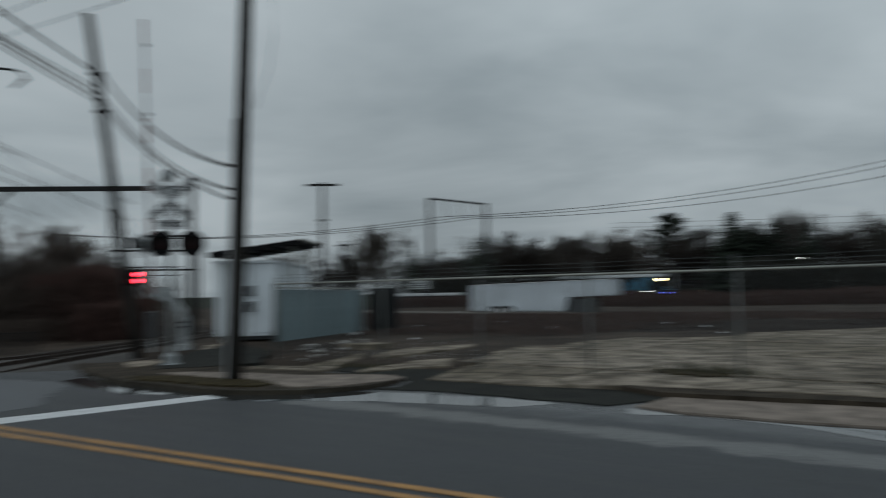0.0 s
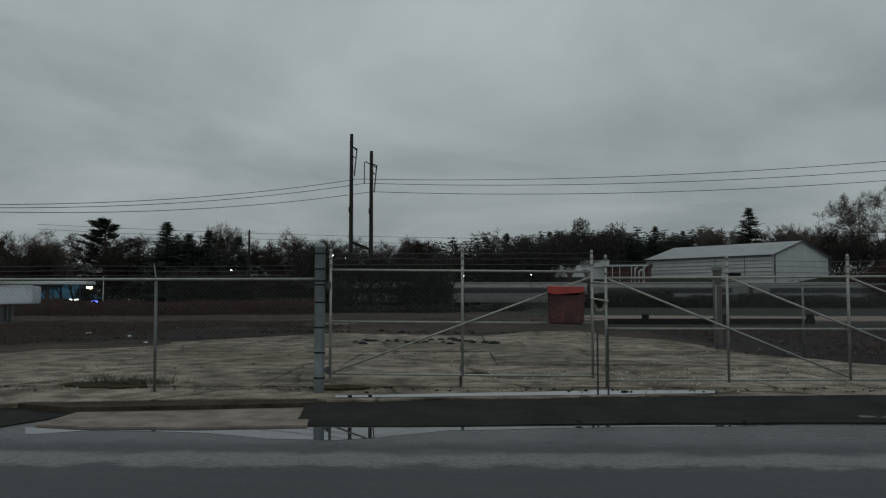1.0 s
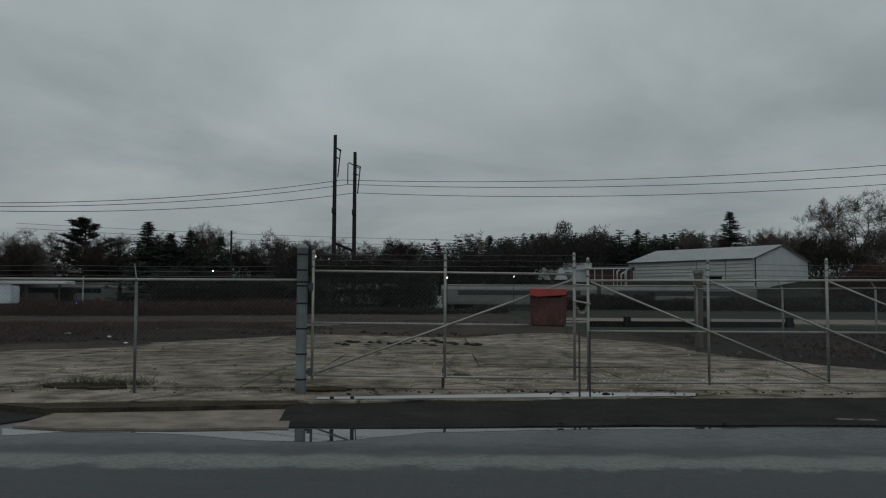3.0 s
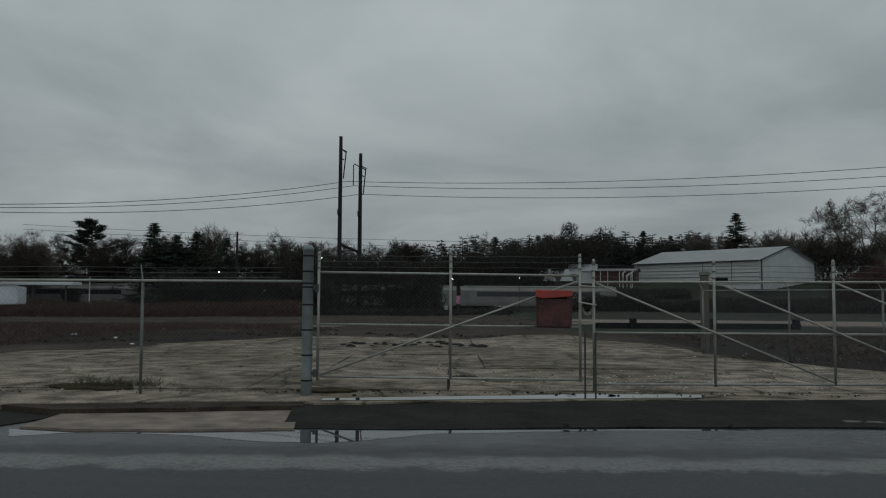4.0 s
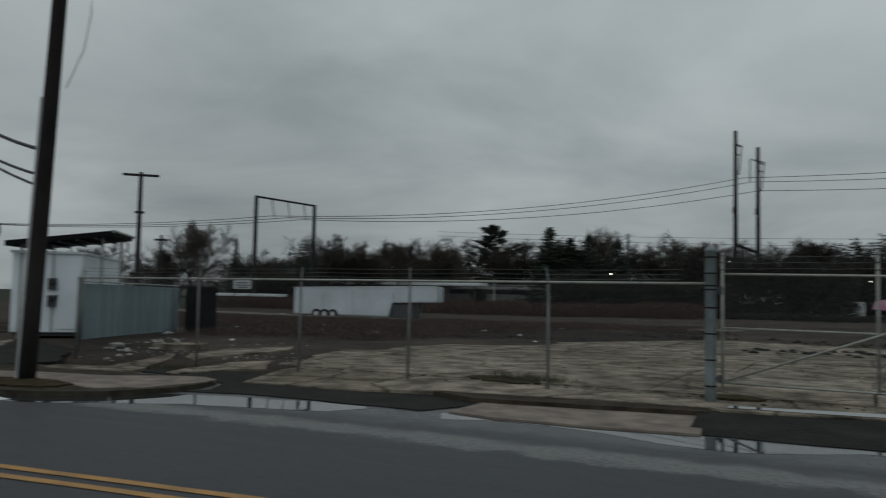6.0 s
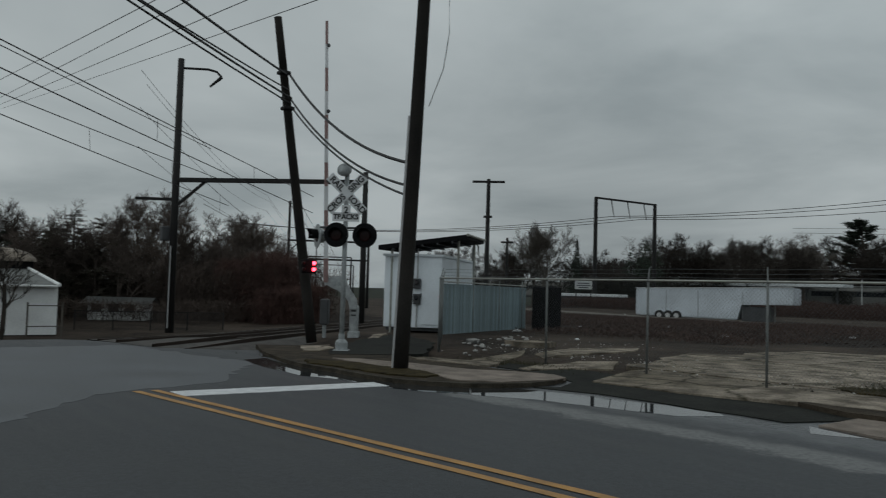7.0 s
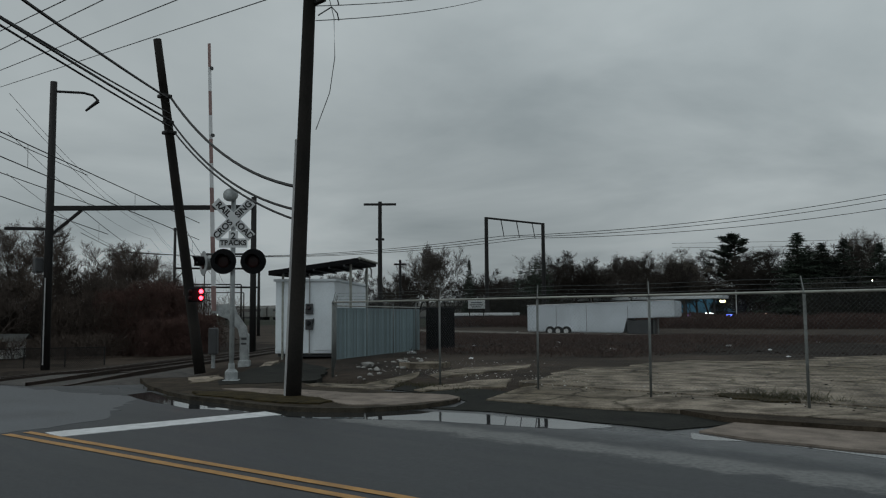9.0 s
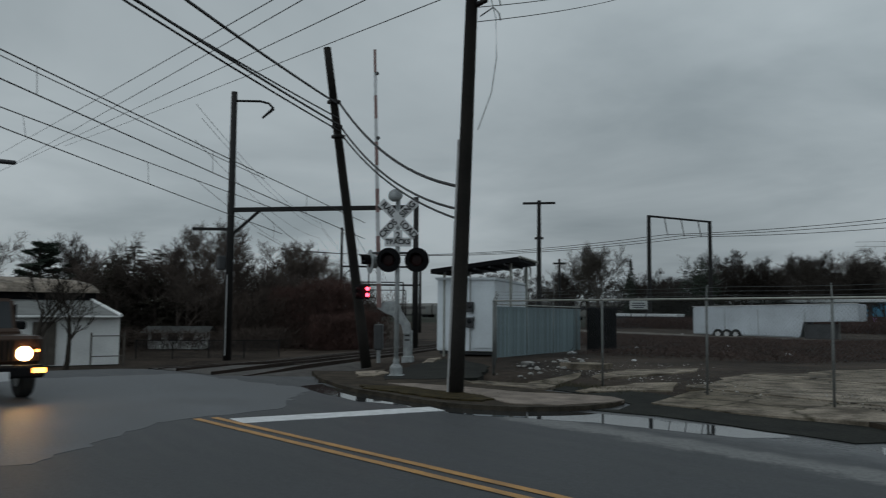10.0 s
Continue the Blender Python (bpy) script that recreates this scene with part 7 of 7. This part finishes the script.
def build_scrub():
    thicket("dark_thicket", [(-22, 104, -1, 108, 9.2, 3.0), (-40, 112, -20, 110, 7.5, 3.0), (-62, 140, -38, 134, 11.5, 4.0), (-30, 150, 12, 152, 12.0, 4.0), (8, 152, 34, 172, 13.0, 5.0), (28, 200, 62, 196, 13.5, 5.0), (74, 172, 96, 156, 9.0, 3.0), (-98, 104, -62, 150, 8.6, 4.0)], "dark leafless thicket below the tree line", M["undergrowth"], 650, 3, 0.5, 0.22)
    thicket("dark_thicket", [(-24.0, 99, -14.0, 100, 5.5, 2.0), (-6.0, 110, -1.5, 111, 5.2, 1.5), (-8.2, 108, -6.5, 109, 4.6, 1.2), (-38.2, 112, -34.8, 112.5, 4.2, 1.2), (-54.0, 113.5, -52.0, 113.5, 4.0, 1.0), (-73, 84, -66, 88, 4.4, 1.5)], "small dark evergreen bushes before the railway", M["undergrowth"], 800, 4, 0.36, 0.22)
    thicket("dark_thicket", [(61.5, 131, 66, 129, 7.5, 2.0), (66, 128, 92, 118, 9.5, 3.0), (70, 140, 100, 150, 9, 4.0)], "red-brown scrub on the rise", M["twig_red"], 1100, 5, 0.8, 0.10)
    thicket("west_thicket", [(-58, 15.5, -47.5, 28, 5.6, 2.2), (-66, 10, -58, 25, 6.2, 2.5), (-74, -6, -64, 12, 4.8, 3.0), (-52, 20, -47, 25, 4.4, 1.5)], "dark bare scrub beyond the railway", M["scrub_dark"], 1700, 6, 0.46, 0.055)
    thicket("west_thicket", [(-53, 9.5, -46.5, 21, 1.7, 1.2)], "thin bare stems before the low house", M["scrub_dark"], 240, 26, 0.45, 0.06)
    thicket("red_bush", [(-50, 22.6, -46, 25.2, 5.2, 1.6), (-46, 23.2, -44.0, 25.3, 2.8, 1.2)], "red-brown twiggy bush beside the railway", M["bush_red"], 6500, 7, 0.32, 0.05)
    thicket("scrub", [(-64, 72, -14, 78, 1.5, 6.0), (-50, 86, -16, 90, 1.8, 5.0)], "red-brown dead weeds across the far lot", M["twig_red"], 900, 8, 0.36, 0.10)
    thicket("scrub", [(-44, 39, -20, 40, 0.3, 3.0), (-34, 30, -13, 36, 0.40, 5.0), (-30, 40, -8, 42, 0.30, 3.5), (-22, 24, -14, 26, 0.30, 3.0)], "short brown dead weeds on the dirt lot", M["scrub_brown"], 900, 9, 0.11, 0.2)
    thicket("scrub", [(10, 24, 30, 22, 0.28, 3.0), (9, 34, 24, 34, 0.22, 4.0)], "dark brown weeds on bare soil", M["scrub_brown"], 300, 13, 0.08)
    thicket("dark_thicket", [(16, 119, 30, 117, 2.9, 1.5), (28, 116, 84, 104, 2.2, 2.5), (12, 146, 44, 150, 1.8, 2.0), (44, 138, 84, 128, 2.6, 3.0)], "dark shrubs along the railway bank", M["undergrowth"], 500, 14, 0.36, 0.25)
    thicket("dark_thicket", [(-24, 98, 8, 99, 1.0, 2.0)], "low dark weeds along the lot edge", M["undergrowth"], 200, 15, 0.25)
    tufts = [(-5.75, 14.0, 0.40, 0.15, 0.26), (-6.6, 13.85, 0.35, 0.1, 0.14), (-5.3, 13.9, 0.3, 0.1, 0.16), (-4.7, 13.45, 0.25, 0.06, 0.10), (-2.05, 13.45, 0.3, 0.12, 0.16), (-2.6, 13.5, 0.35, 0.08, 0.10), (-1.3, 13.5, 0.3, 0.1, 0.08), (-8.3, 13.6, 0.6, 0.15, 0.08), (-12.6, 9.0, 0.45, 0.3, 0.12), (-13.4, 8.9, 0.6, 0.3, 0.12), (-6.0, 13.9, 0.5, 0.25, 0.10), (-7.4, 14.2, 0.6, 0.2, 0.06), (-12.0, 8.7, 0.5, 0.2, 0.10), (-1.9, 13.5, 0.4, 0.12, 0.15), (-15.4, 8.6, 0.9, 0.3, 0.08), (-13.0, 12.6, 0.8, 0.3, 0.1), (2.9, 33.2, 2.5, 0.4, 0.15), (0.3, 15.9, 0.12, 0.1, 0.08)]
    twig_mass("grass_tufts", tufts, "mossy grass tufts in the pavement cracks", M["weed"], 0.15, 420, 11, width=0.008, curve=1.6)


def stone(seed, r):
    rng = random.Random(seed)
    bm = bmesh.new()
    bmesh.ops.create_icosphere(bm, subdivisions=1, radius=r)
    for v in bm.verts:
        v.co = Vector((v.co.x * rng.uniform(0.7, 1.3), v.co.y * rng.uniform(0.7, 1.3), v.co.z * rng.uniform(0.35, 0.7)))
    return bm


def build_debris():
    rng = random.Random(12)
    protos = [part("rubble", stone(k, 0.12), M["rubble"]) for k in range(4)]
    for p in protos:
        tagged(p, "broken lump of pale concrete rubble", "rubble", group="rubble")
    first = dict((i, True) for i in range(4))

    def drop(i, x, y, s):
        m = pose(x, y, height(x, y) + 0.02 * s + (0.0 if y > 13.2 else 0.02), 0, 0, rng.uniform(0, 360))
        if first[i]:
            first[i] = False
            ob = protos[i]
        else:
            ob = copy_thing(protos[i], m)
        ob.matrix_basis = m
        ob.scale = (s, s, s)

    for k in range(34):
        t = rng.random()
        drop(k % 4, -15.47 + -4.67 * t + rng.gauss(0, 0.4), 12.82 + 6.54 * t + rng.gauss(0, 0.45), rng.uniform(0.25, 0.8) if k else 2.0)
    for k in range(26):
        drop(k % 4, rng.uniform(-9, 6), rng.uniform(14.5, 30), rng.uniform(0.2, 0.45))
    litter = part("litter", stone(9, 0.16), M["litter"])
    tagged(litter, "scrap of white litter on the dirt", "litter", group="litter")
    spots = [(-13.6, 38.8), (-26.6, 46.2), (-25.9, 46.4), (-24.9, 46.6), (-17.8, 19.6), (-20.5, 28), (-24.6, 34), (-17.4, 27.5), (-10.2, 26.2), (-15.2, 33), (-30, 37), (-22.5, 21.5), (-26, 29), (-33, 41), (-36, 46), (-18, 44), (-12.5, 30.5), (-21, 38.5), (-40, 50)]
    for k, (x, y) in enumerate(spots):
        m = pose(x, y, height(x, y) + 0.04, 0, 0, 40 * k)
        ob = litter if k == 0 else copy_thing(litter, m)
        ob.matrix_basis = m
        s = 0.5 + 0.15 * (k % 4)
        ob.scale = (s * 1.6, s, s * 0.8)
    # broken slabs by the fence corner
    pieces = [
        ([(-14.7, 10.68), (-14.81, 11.47), (-14.22, 11.97), (-14.9, 13.46), (-15.01, 14.49), (-14.39, 13.82), (-13.74, 12.56), (-13.06, 11.6), (-13.07, 10.98), (-13.99, 10.67)], 0.115),
        ([(-12.41, 11.76), (-12.72, 12.62), (-12.66, 13.85), (-11.89, 14.33), (-11.34, 13.46), (-11.89, 12.8), (-11.94, 12.33), (-12.01, 11.66)], 0.105),
        ([(-14.3, 14.13), (-15.05, 16.29), (-14.51, 18.46), (-13.86, 17.49), (-13.6, 16.21), (-13.62, 14.72), (-13.7, 13.81)], 0.155),
        ([(-18.6, 10.09), (-18.64, 10.97), (-17.63, 10.47), (-17.02, 9.64), (-16.98, 9.2)], 0.095),
        ([(-19.53, 12.2), (-23.0, 15.8), (-21.9, 15.1), (-18.5, 11.8)], 0.10),
        ([(-16.9, 15.6), (-16.6, 16.4), (-15.9, 16.6), (-15.6, 15.9), (-16.2, 15.4)], 0.24),
    ]
    for k, (outline, top) in enumerate(pieces):
        bm = bmesh.new()
        vs = prism(bm, ragged(outline, 0.35, 0.07, 60 + k), -0.15, top)
        for v in vs:
            if v.co.z > 0 and top < 0.2:
                v.co.z = max(height(v.co.x, v.co.y) + 0.035, 0.088 if v.co.y < 11.3 else 0.03)
        bmesh.ops.triangulate(bm, faces=[f for f in bm.faces if len(f.verts) > 4])
        tagged(part("broken_slab", bm, M["concrete"]), "broken flat piece of old concrete paving", "concrete slab", group="broken slabs")
    # dark crumbs of asphalt on the yard
    crumb = part("asphalt_crumb", stone(15, 0.07), M["asphalt_dark"])
    tagged(crumb, "dark crumb of asphalt lying on concrete", "asphalt crumb", group="asphalt crumbs")
    spots = [(-1.5, 12.95), (-0.4, 13.3), (2.6, 13.15), (3.9, 12.9), (0.35, 15.6), (0.4, 15.8), (3.6, 10.55), (1.5, 10.5), (6.6, 11.0), (6.9, 11.15), (-4.6, 18), (-6, 17), (-5.2, 21), (-3.8, 16), (5.2, 14.6)]
    for k in range(34):
        spots.append((-3.5 + 4.6 * rng.random(), 27.2 + rng.gauss(0, 0.8)))
    for k, (x, y) in enumerate(spots):
        z = 0.125 if y > 13.6 else (0.10 if y > 12.75 else 0.03 if y > 10.4 else 0.0)
        s = rng.uniform(0.3, 0.6) * (3.4 if y > 25 else 1)
        m = pose(x, y, z + 0.02 * s, 0, 0, rng.uniform(0, 360))
        ob = crumb if k == 0 else copy_thing(crumb, m)
        ob.matrix_basis = m
        ob.scale = (s * 1.6, s, s * 0.7)
    # potholes in the apron
    for k in range(9):
        x, y = 6.1 + rng.gauss(0, 0.5), 11.0 + rng.gauss(0, 0.1)
        bm = bmesh.new()
        prism(bm, ragged([(-0.14, -0.06), (0.14, -0.06), (0.14, 0.06), (-0.14, 0.06)], 0.08, 0.03, 90 + k), 0.0, 0.012)
        ob = tagged(part("asphalt_flake", bm, M["asphalt_old"]), "pale flake of broken asphalt on the apron", "asphalt flake", group="asphalt flakes")
        ob.location = (x, y, 0.026)


def build_gravel():
    """Loose grit and chips lying on the yard: too many to count."""
    rng = np.random.default_rng(40)
    for name, mt, patches, label in (
        ("grit", M["rubble"], [(-5.6, 14.4, 1.1, 0.35, 260), (-6.8, 15.0, 1.5, 0.5, 160), (-0.2, 27.4, 2.6, 0.5, 160), (3.2, 15.2, 2.4, 0.8, 260), (5.6, 14.8, 2.5, 0.7, 320), (-14.5, 15.0, 1.6, 1.0, 180), (-16.5, 17.5, 1.6, 1.4, 110), (-3.0, 16.5, 4.0, 2.0, 200), (8.0, 22.0, 3.0, 3.0, 200), (-9.5, 14.5, 1.5, 0.6, 160)], "pale loose grit and chips on the yard"),
        ("grit", M["asphalt_dark"], [(-3.0, 19.0, 4.5, 4.0, 420), (3.0, 20.0, 3.0, 4.0, 220), (-7.0, 16.5, 2.5, 1.5, 200), (-12.5, 12.4, 2.0, 1.2, 260), (0.0, 13.4, 5.0, 0.2, 220), (8.5, 20.0, 2.5, 2.5, 420)], "dark crumbs and clods scattered on the yard"),
    ):
        vs, fs = [], []
        for x, y, sx, sy, k in patches:
            for _ in range(k):
                px, py = x + rng.normal() * sx, y + rng.normal() * sy
                if py < 12.8 and px > -11:
                    continue
                z = 0.118 + 0.0015 * (py - 13) if inside(px, py, LOT) else height(px, py)
                r = abs(rng.normal()) * 0.009 + 0.006
                i = len(vs)
                for a in range(4):
                    th = a * 1.571 + rng.uniform(-0.5, 0.5)
                    vs.append((px + r * 1.5 * math.cos(th), py + r * 1.2 * math.sin(th), z - 0.01))
                vs.append((px + rng.normal() * r * 0.3, py + rng.normal() * r * 0.3, z + r * rng.uniform(0.3, 0.7)))
                fs += [(i, i + 1, i + 4), (i + 1, i + 2, i + 4), (i + 2, i + 3, i + 4), (i + 3, i, i + 4)]
        me = bpy.data.meshes.new(name)
        me.from_pydata(vs, [], fs)
        me.materials.append(mt)
        tagged(new(name, me), label, "grit", kind="stuff")
    flat("dirt_track", [(-60, 49), (-38, 44.5), (-20, 43.0), (-6, 44), (-6, 47), (-20, 46.2), (-38, 48), (-60, 53)], -0.2, 0.13, M["trackdirt"], "pale compacted dirt track across the lot", "dirt track", amp=0.3, seed=51, step=1.5)


def build_clods():
    """Clods, roots and trodden lumps over the dirt lot: too many to count."""
    rng = np.random.default_rng(71)
    for mt, n, x0, x1, y0, y1, r0, r1, label in (
        ("dirt_dark", 5200, -34, -6, 24, 46, 0.05, 0.22, "dark wet clods and dead roots on the dirt lot"),
        ("dirt_dark", 900, -8, 8, 34, 62, 0.06, 0.28, "dark wet clods and dead roots on the dirt lot"),
        ("dirt_dark", 3600, 6, 32, 16, 44, 0.04, 0.18, "dark wet clods and dead roots on the dirt lot"),
        ("trackdirt", 2600, -40, 8, 36, 80, 0.06, 0.30, "pale dry lumps of soil on the dirt lot"),
        ("trackdirt", 500, 8, 30, 18, 60, 0.03, 0.14, "pale dry lumps of soil on the dirt lot"),
    ):
        vs, fs = [], []
        for _ in range(n):
            px, py = rng.uniform(x0, x1), rng.uniform(y0, y1)
            if inside(px, py, LOT) or noise.noise(Vector((px * 0.16, py * 0.33, n))) < -0.05:
                continue
            z, r = height(px, py), 0.6 * (r0 + (r1 - r0) * rng.uniform() ** 2.5)
            i = len(vs)
            for a in range(5):
                th = a * 1.2566 + rng.uniform(-0.4, 0.4)
                vs.append((px + r * 1.9 * math.cos(th), py + r * math.sin(th), z - 0.08))
            vs.append((px + rng.normal() * r * 0.4, py, z + 0.02 + r * rng.uniform(0.1, 0.35)))
            fs += [(i + a, i + (a + 1) % 5, i + 5) for a in range(5)]
        me = bpy.data.meshes.new("clods")
        me.from_pydata(vs, [], fs)
        me.materials.append(M[mt])
        tagged(new("clods", me), label, "soil", kind="stuff")


M["trackdirt"] = mat("pale_dirt", (0.060, 0.050, 0.041), 0.95, 0.3, 0.7, 9, 0.7, col2=(0.150, 0.130, 0.108))
build_trees()
build_gravel()
build_clods()
build_scrub()
build_debris()

# ---------------------------------------------------------------- moving things


def build_train():
    """Five silver coaches; the leading end is at x = 0, the train runs towards -x."""
    train = tagged(empty("commuter_train"), "silver commuter train of five coaches passing behind the lot", "train")
    L, gap = 24.6, 0.65
    for k in range(5):
        x0 = k * (L + gap)
        bm = bmesh.new()
        prof = [(-1.45, 0.9), (1.45, 0.9), (1.5, 1.4), (1.5, 3.3), (1.3, 3.7), (0.8, 3.95), (-0.8, 3.95), (-1.3, 3.7), (-1.5, 3.3), (-1.5, 1.4)]
        vs = prism(bm, prof, 0, L)
        bmesh.ops.transform(bm, matrix=Matrix(((0, 0, 1, x0), (1, 0, 0, 0), (0, 1, 0, 0), (0, 0, 0, 1))), verts=vs)
        bmesh.ops.recalc_face_normals(bm, faces=bm.faces[:])
        car = part("coach", bm, M["stainless"], train)
        bm = bmesh.new()
        box(bm, x0 + L / 2, 0, 3.98, L - 1, 2.0, 0.12, bevel=0.03)
        part("roof_panel", bm, M["stain_roof"], car)
        for sy in (-1.515, 1.515):
            bm = bmesh.new()
            box(bm, x0 + L / 2, sy, 2.75, L - 5.0, 0.03, 0.75)
            part("window_band", bm, M["window_dark"], car)
        for xx in (2.0, L - 2.0):
            for sy in (-1.52, 1.52):
                bm = bmesh.new()
                box(bm, x0 + xx, sy, 2.25, 1.2, 0.04, 2.1)
                part("door", bm, M["galv"], car)
            bm = bmesh.new()
            box(bm, x0 + (3.6 if xx < 5 else L - 3.6), 0, 0.5, 3.2, 2.2, 0.9, bevel=0.1)
            part("bogie", bm, M["black"], car)
        bm = bmesh.new()
        box(bm, x0 + L / 2, 0, 0.7, 9, 2.3, 0.5, bevel=0.05)
        part("underframe", bm, M["dark_grey"], car)
        if k in (1, 3):
            bm = bmesh.new()
            path_tube(bm, [(x0 + 6, 0, 4.0), (x0 + 7.2, 0, 4.5), (x0 + 6.2, 0, 5.0)], 0.05, 5)
            tube(bm, (x0 + 6.2, -0.8, 5.0), (x0 + 6.2, 0.8, 5.0), 0.04, 0.04, 5)
            part("pantograph", bm, M["dark_grey"], car)
    for x, mt, nm in ((-0.05, "glow_white", "headlight"), (5 * L + 4 * gap + 0.05, "brick_red", "tail_light")):
        for y in (-0.9, 0.9):
            bm = bmesh.new()
            box(bm, x, y - 0.55, 1.55, 0.35, 0.35, 0.3, bevel=0.05)
            part(nm, bm, M[mt], train)
    return train


def build_jeep():
    """A boxy dark off-road car, nose towards +x."""
    j = tagged(empty("off_road_car"), "boxy dark bronze off-road car driving with headlights on", "car")
    bm = bmesh.new()
    box(bm, -0.75, 0, 0.88, 1.5, 1.52, 0.5, bevel=0.06)
    box(bm, -2.75, 0, 0.92, 2.6, 1.56, 0.62, bevel=0.06)
    part("body", bm, M["jeep"], j)
    bm = bmesh.new()
    prof = [(-1.55, 1.15), (-1.85, 1.80), (-4.0, 1.82), (-4.05, 1.15)]
    vs = prism(bm, prof, -0.72, 0.72)
    bmesh.ops.transform(bm, matrix=pose(0, 0, 0, 90, 0, 0), verts=vs)
    bmesh.ops.bevel(bm, geom=bm.edges[:], offset=0.05, segments=2, affect="EDGES")
    part("cabin", bm, M["jeep"], j)
    bm = bmesh.new()
    vs = prism(bm, [(-1.52, 1.22), (-1.78, 1.74), (-1.80, 1.74), (-1.54, 1.22)], -0.62, 0.62)
    bmesh.ops.transform(bm, matrix=pose(0.012, 0, 0, 90, 0, 0), verts=vs)
    part("windscreen", bm, M["window_dark"], j)
    for y in (-0.735, 0.735):
        for x0, x1 in ((-2.75, -1.75), (-3.85, -2.85)):
            bm = bmesh.new()
            box(bm, (x0 + x1) / 2, y, 1.46, x1 - x0, 0.03, 0.46, bevel=0.01)
            part("side_window", bm, M["window_dark"], j)
        bm = bmesh.new()
        box(bm, -0.72, y * 0.93, 0.95, 1.05, 0.16, 0.07, bevel=0.03)
        box(bm, -0.22, y * 0.93, 0.83, 0.09, 0.16, 0.26, bevel=0.03)
        part("front_wing", bm, M["black"], j)
        bm = bmesh.new()
        box(bm, -1.75, y * 1.12, 1.28, 0.12, 0.2, 0.16, bevel=0.03)
        part("mirror", bm, M["black"], j)
        bm = bmesh.new()
        lathe(bm, [(0.125, 0), (0.12, 0.03), (0.05, 0.05)], 18, pose(0.01, y * 0.61, 0.82, 0, 90, 0))
        part("headlight", bm, M["glow_head"], j, "glowing round headlight")
        bm = bmesh.new()
        box(bm, 0.265, y * 0.86, 0.54, 0.03, 0.22, 0.085, bevel=0.015)
        part("marker_lamp", bm, M["glow_amber"], j, "glowing amber marker lamp")
    for y in (-0.66, 0.66):
        bm = bmesh.new()
        box(bm, 0.005, y, 0.87, 0.03, 0.07, 0.045, bevel=0.01)
        part("indicator_lamp", bm, M["glow_amber"], j, "small amber indicator lamp")
    for i in range(7):
        bm = bmesh.new()
        box(bm, 0.006, -0.27 + 0.09 * i, 0.88, 0.02, 0.045, 0.34, bevel=0.008)
        part("grille_slot", bm, M["black"], j)
    bm = bmesh.new()
    box(bm, 0.16, 0, 0.52, 0.2, 1.48, 0.22, bevel=0.04)
    bumper = part("bumper", bm, M["black"], j)
    bm = bmesh.new()
    box(bm, 0.27, 0.0, 0.45, 0.02, 0.32, 0.16, bevel=0.005)
    part("plate", bm, M["sign_white"], bumper)
    for x in (-0.72, -3.2):
        for y in (-0.64, 0.64):
            w = empty("wheel")
            w.parent = j
            w.location = (x, y, 0.38)
            wheel(w, pose(0, 0, 0, 90, 0, 0), 0.38, 0.24)
    return j


train = build_train()
jeep = build_jeep()


def motions():
    # the train runs from east to west at a steady 23 m/s
    walk(train, [(t, pose(-48.5 - 23.08 * (t - 1.8), 130, -0.15)) for t in (0, 2.5, 5, 7.5, 10)])
    # the car comes along the near lane towards the crossing
    rows = []
    for k in range(21):
        t = k * 0.5
        x = -16.15 + 11.0 * (t - 10)
        y = 1.68 + 0.118 * (x + 16.15)
        za, zb = height(x, y), height(x - 2.6, y)
        rows.append((t, pose(x, y, za * 0.9 + zb * 0.1, 0, -math.degrees(math.atan2(za - zb, 2.6)), 6.73)))
    walk(jeep, rows)
    for w in jeep.children:
        if w.name.startswith("wheel"):
            x, y, z = w.location
            walk(w, [(k / 30, pose(x, y, z, 0, 11.0 * (k / 30) / 0.38 * 57.2958 % 360, 0)) for k in range(301)])


motions()
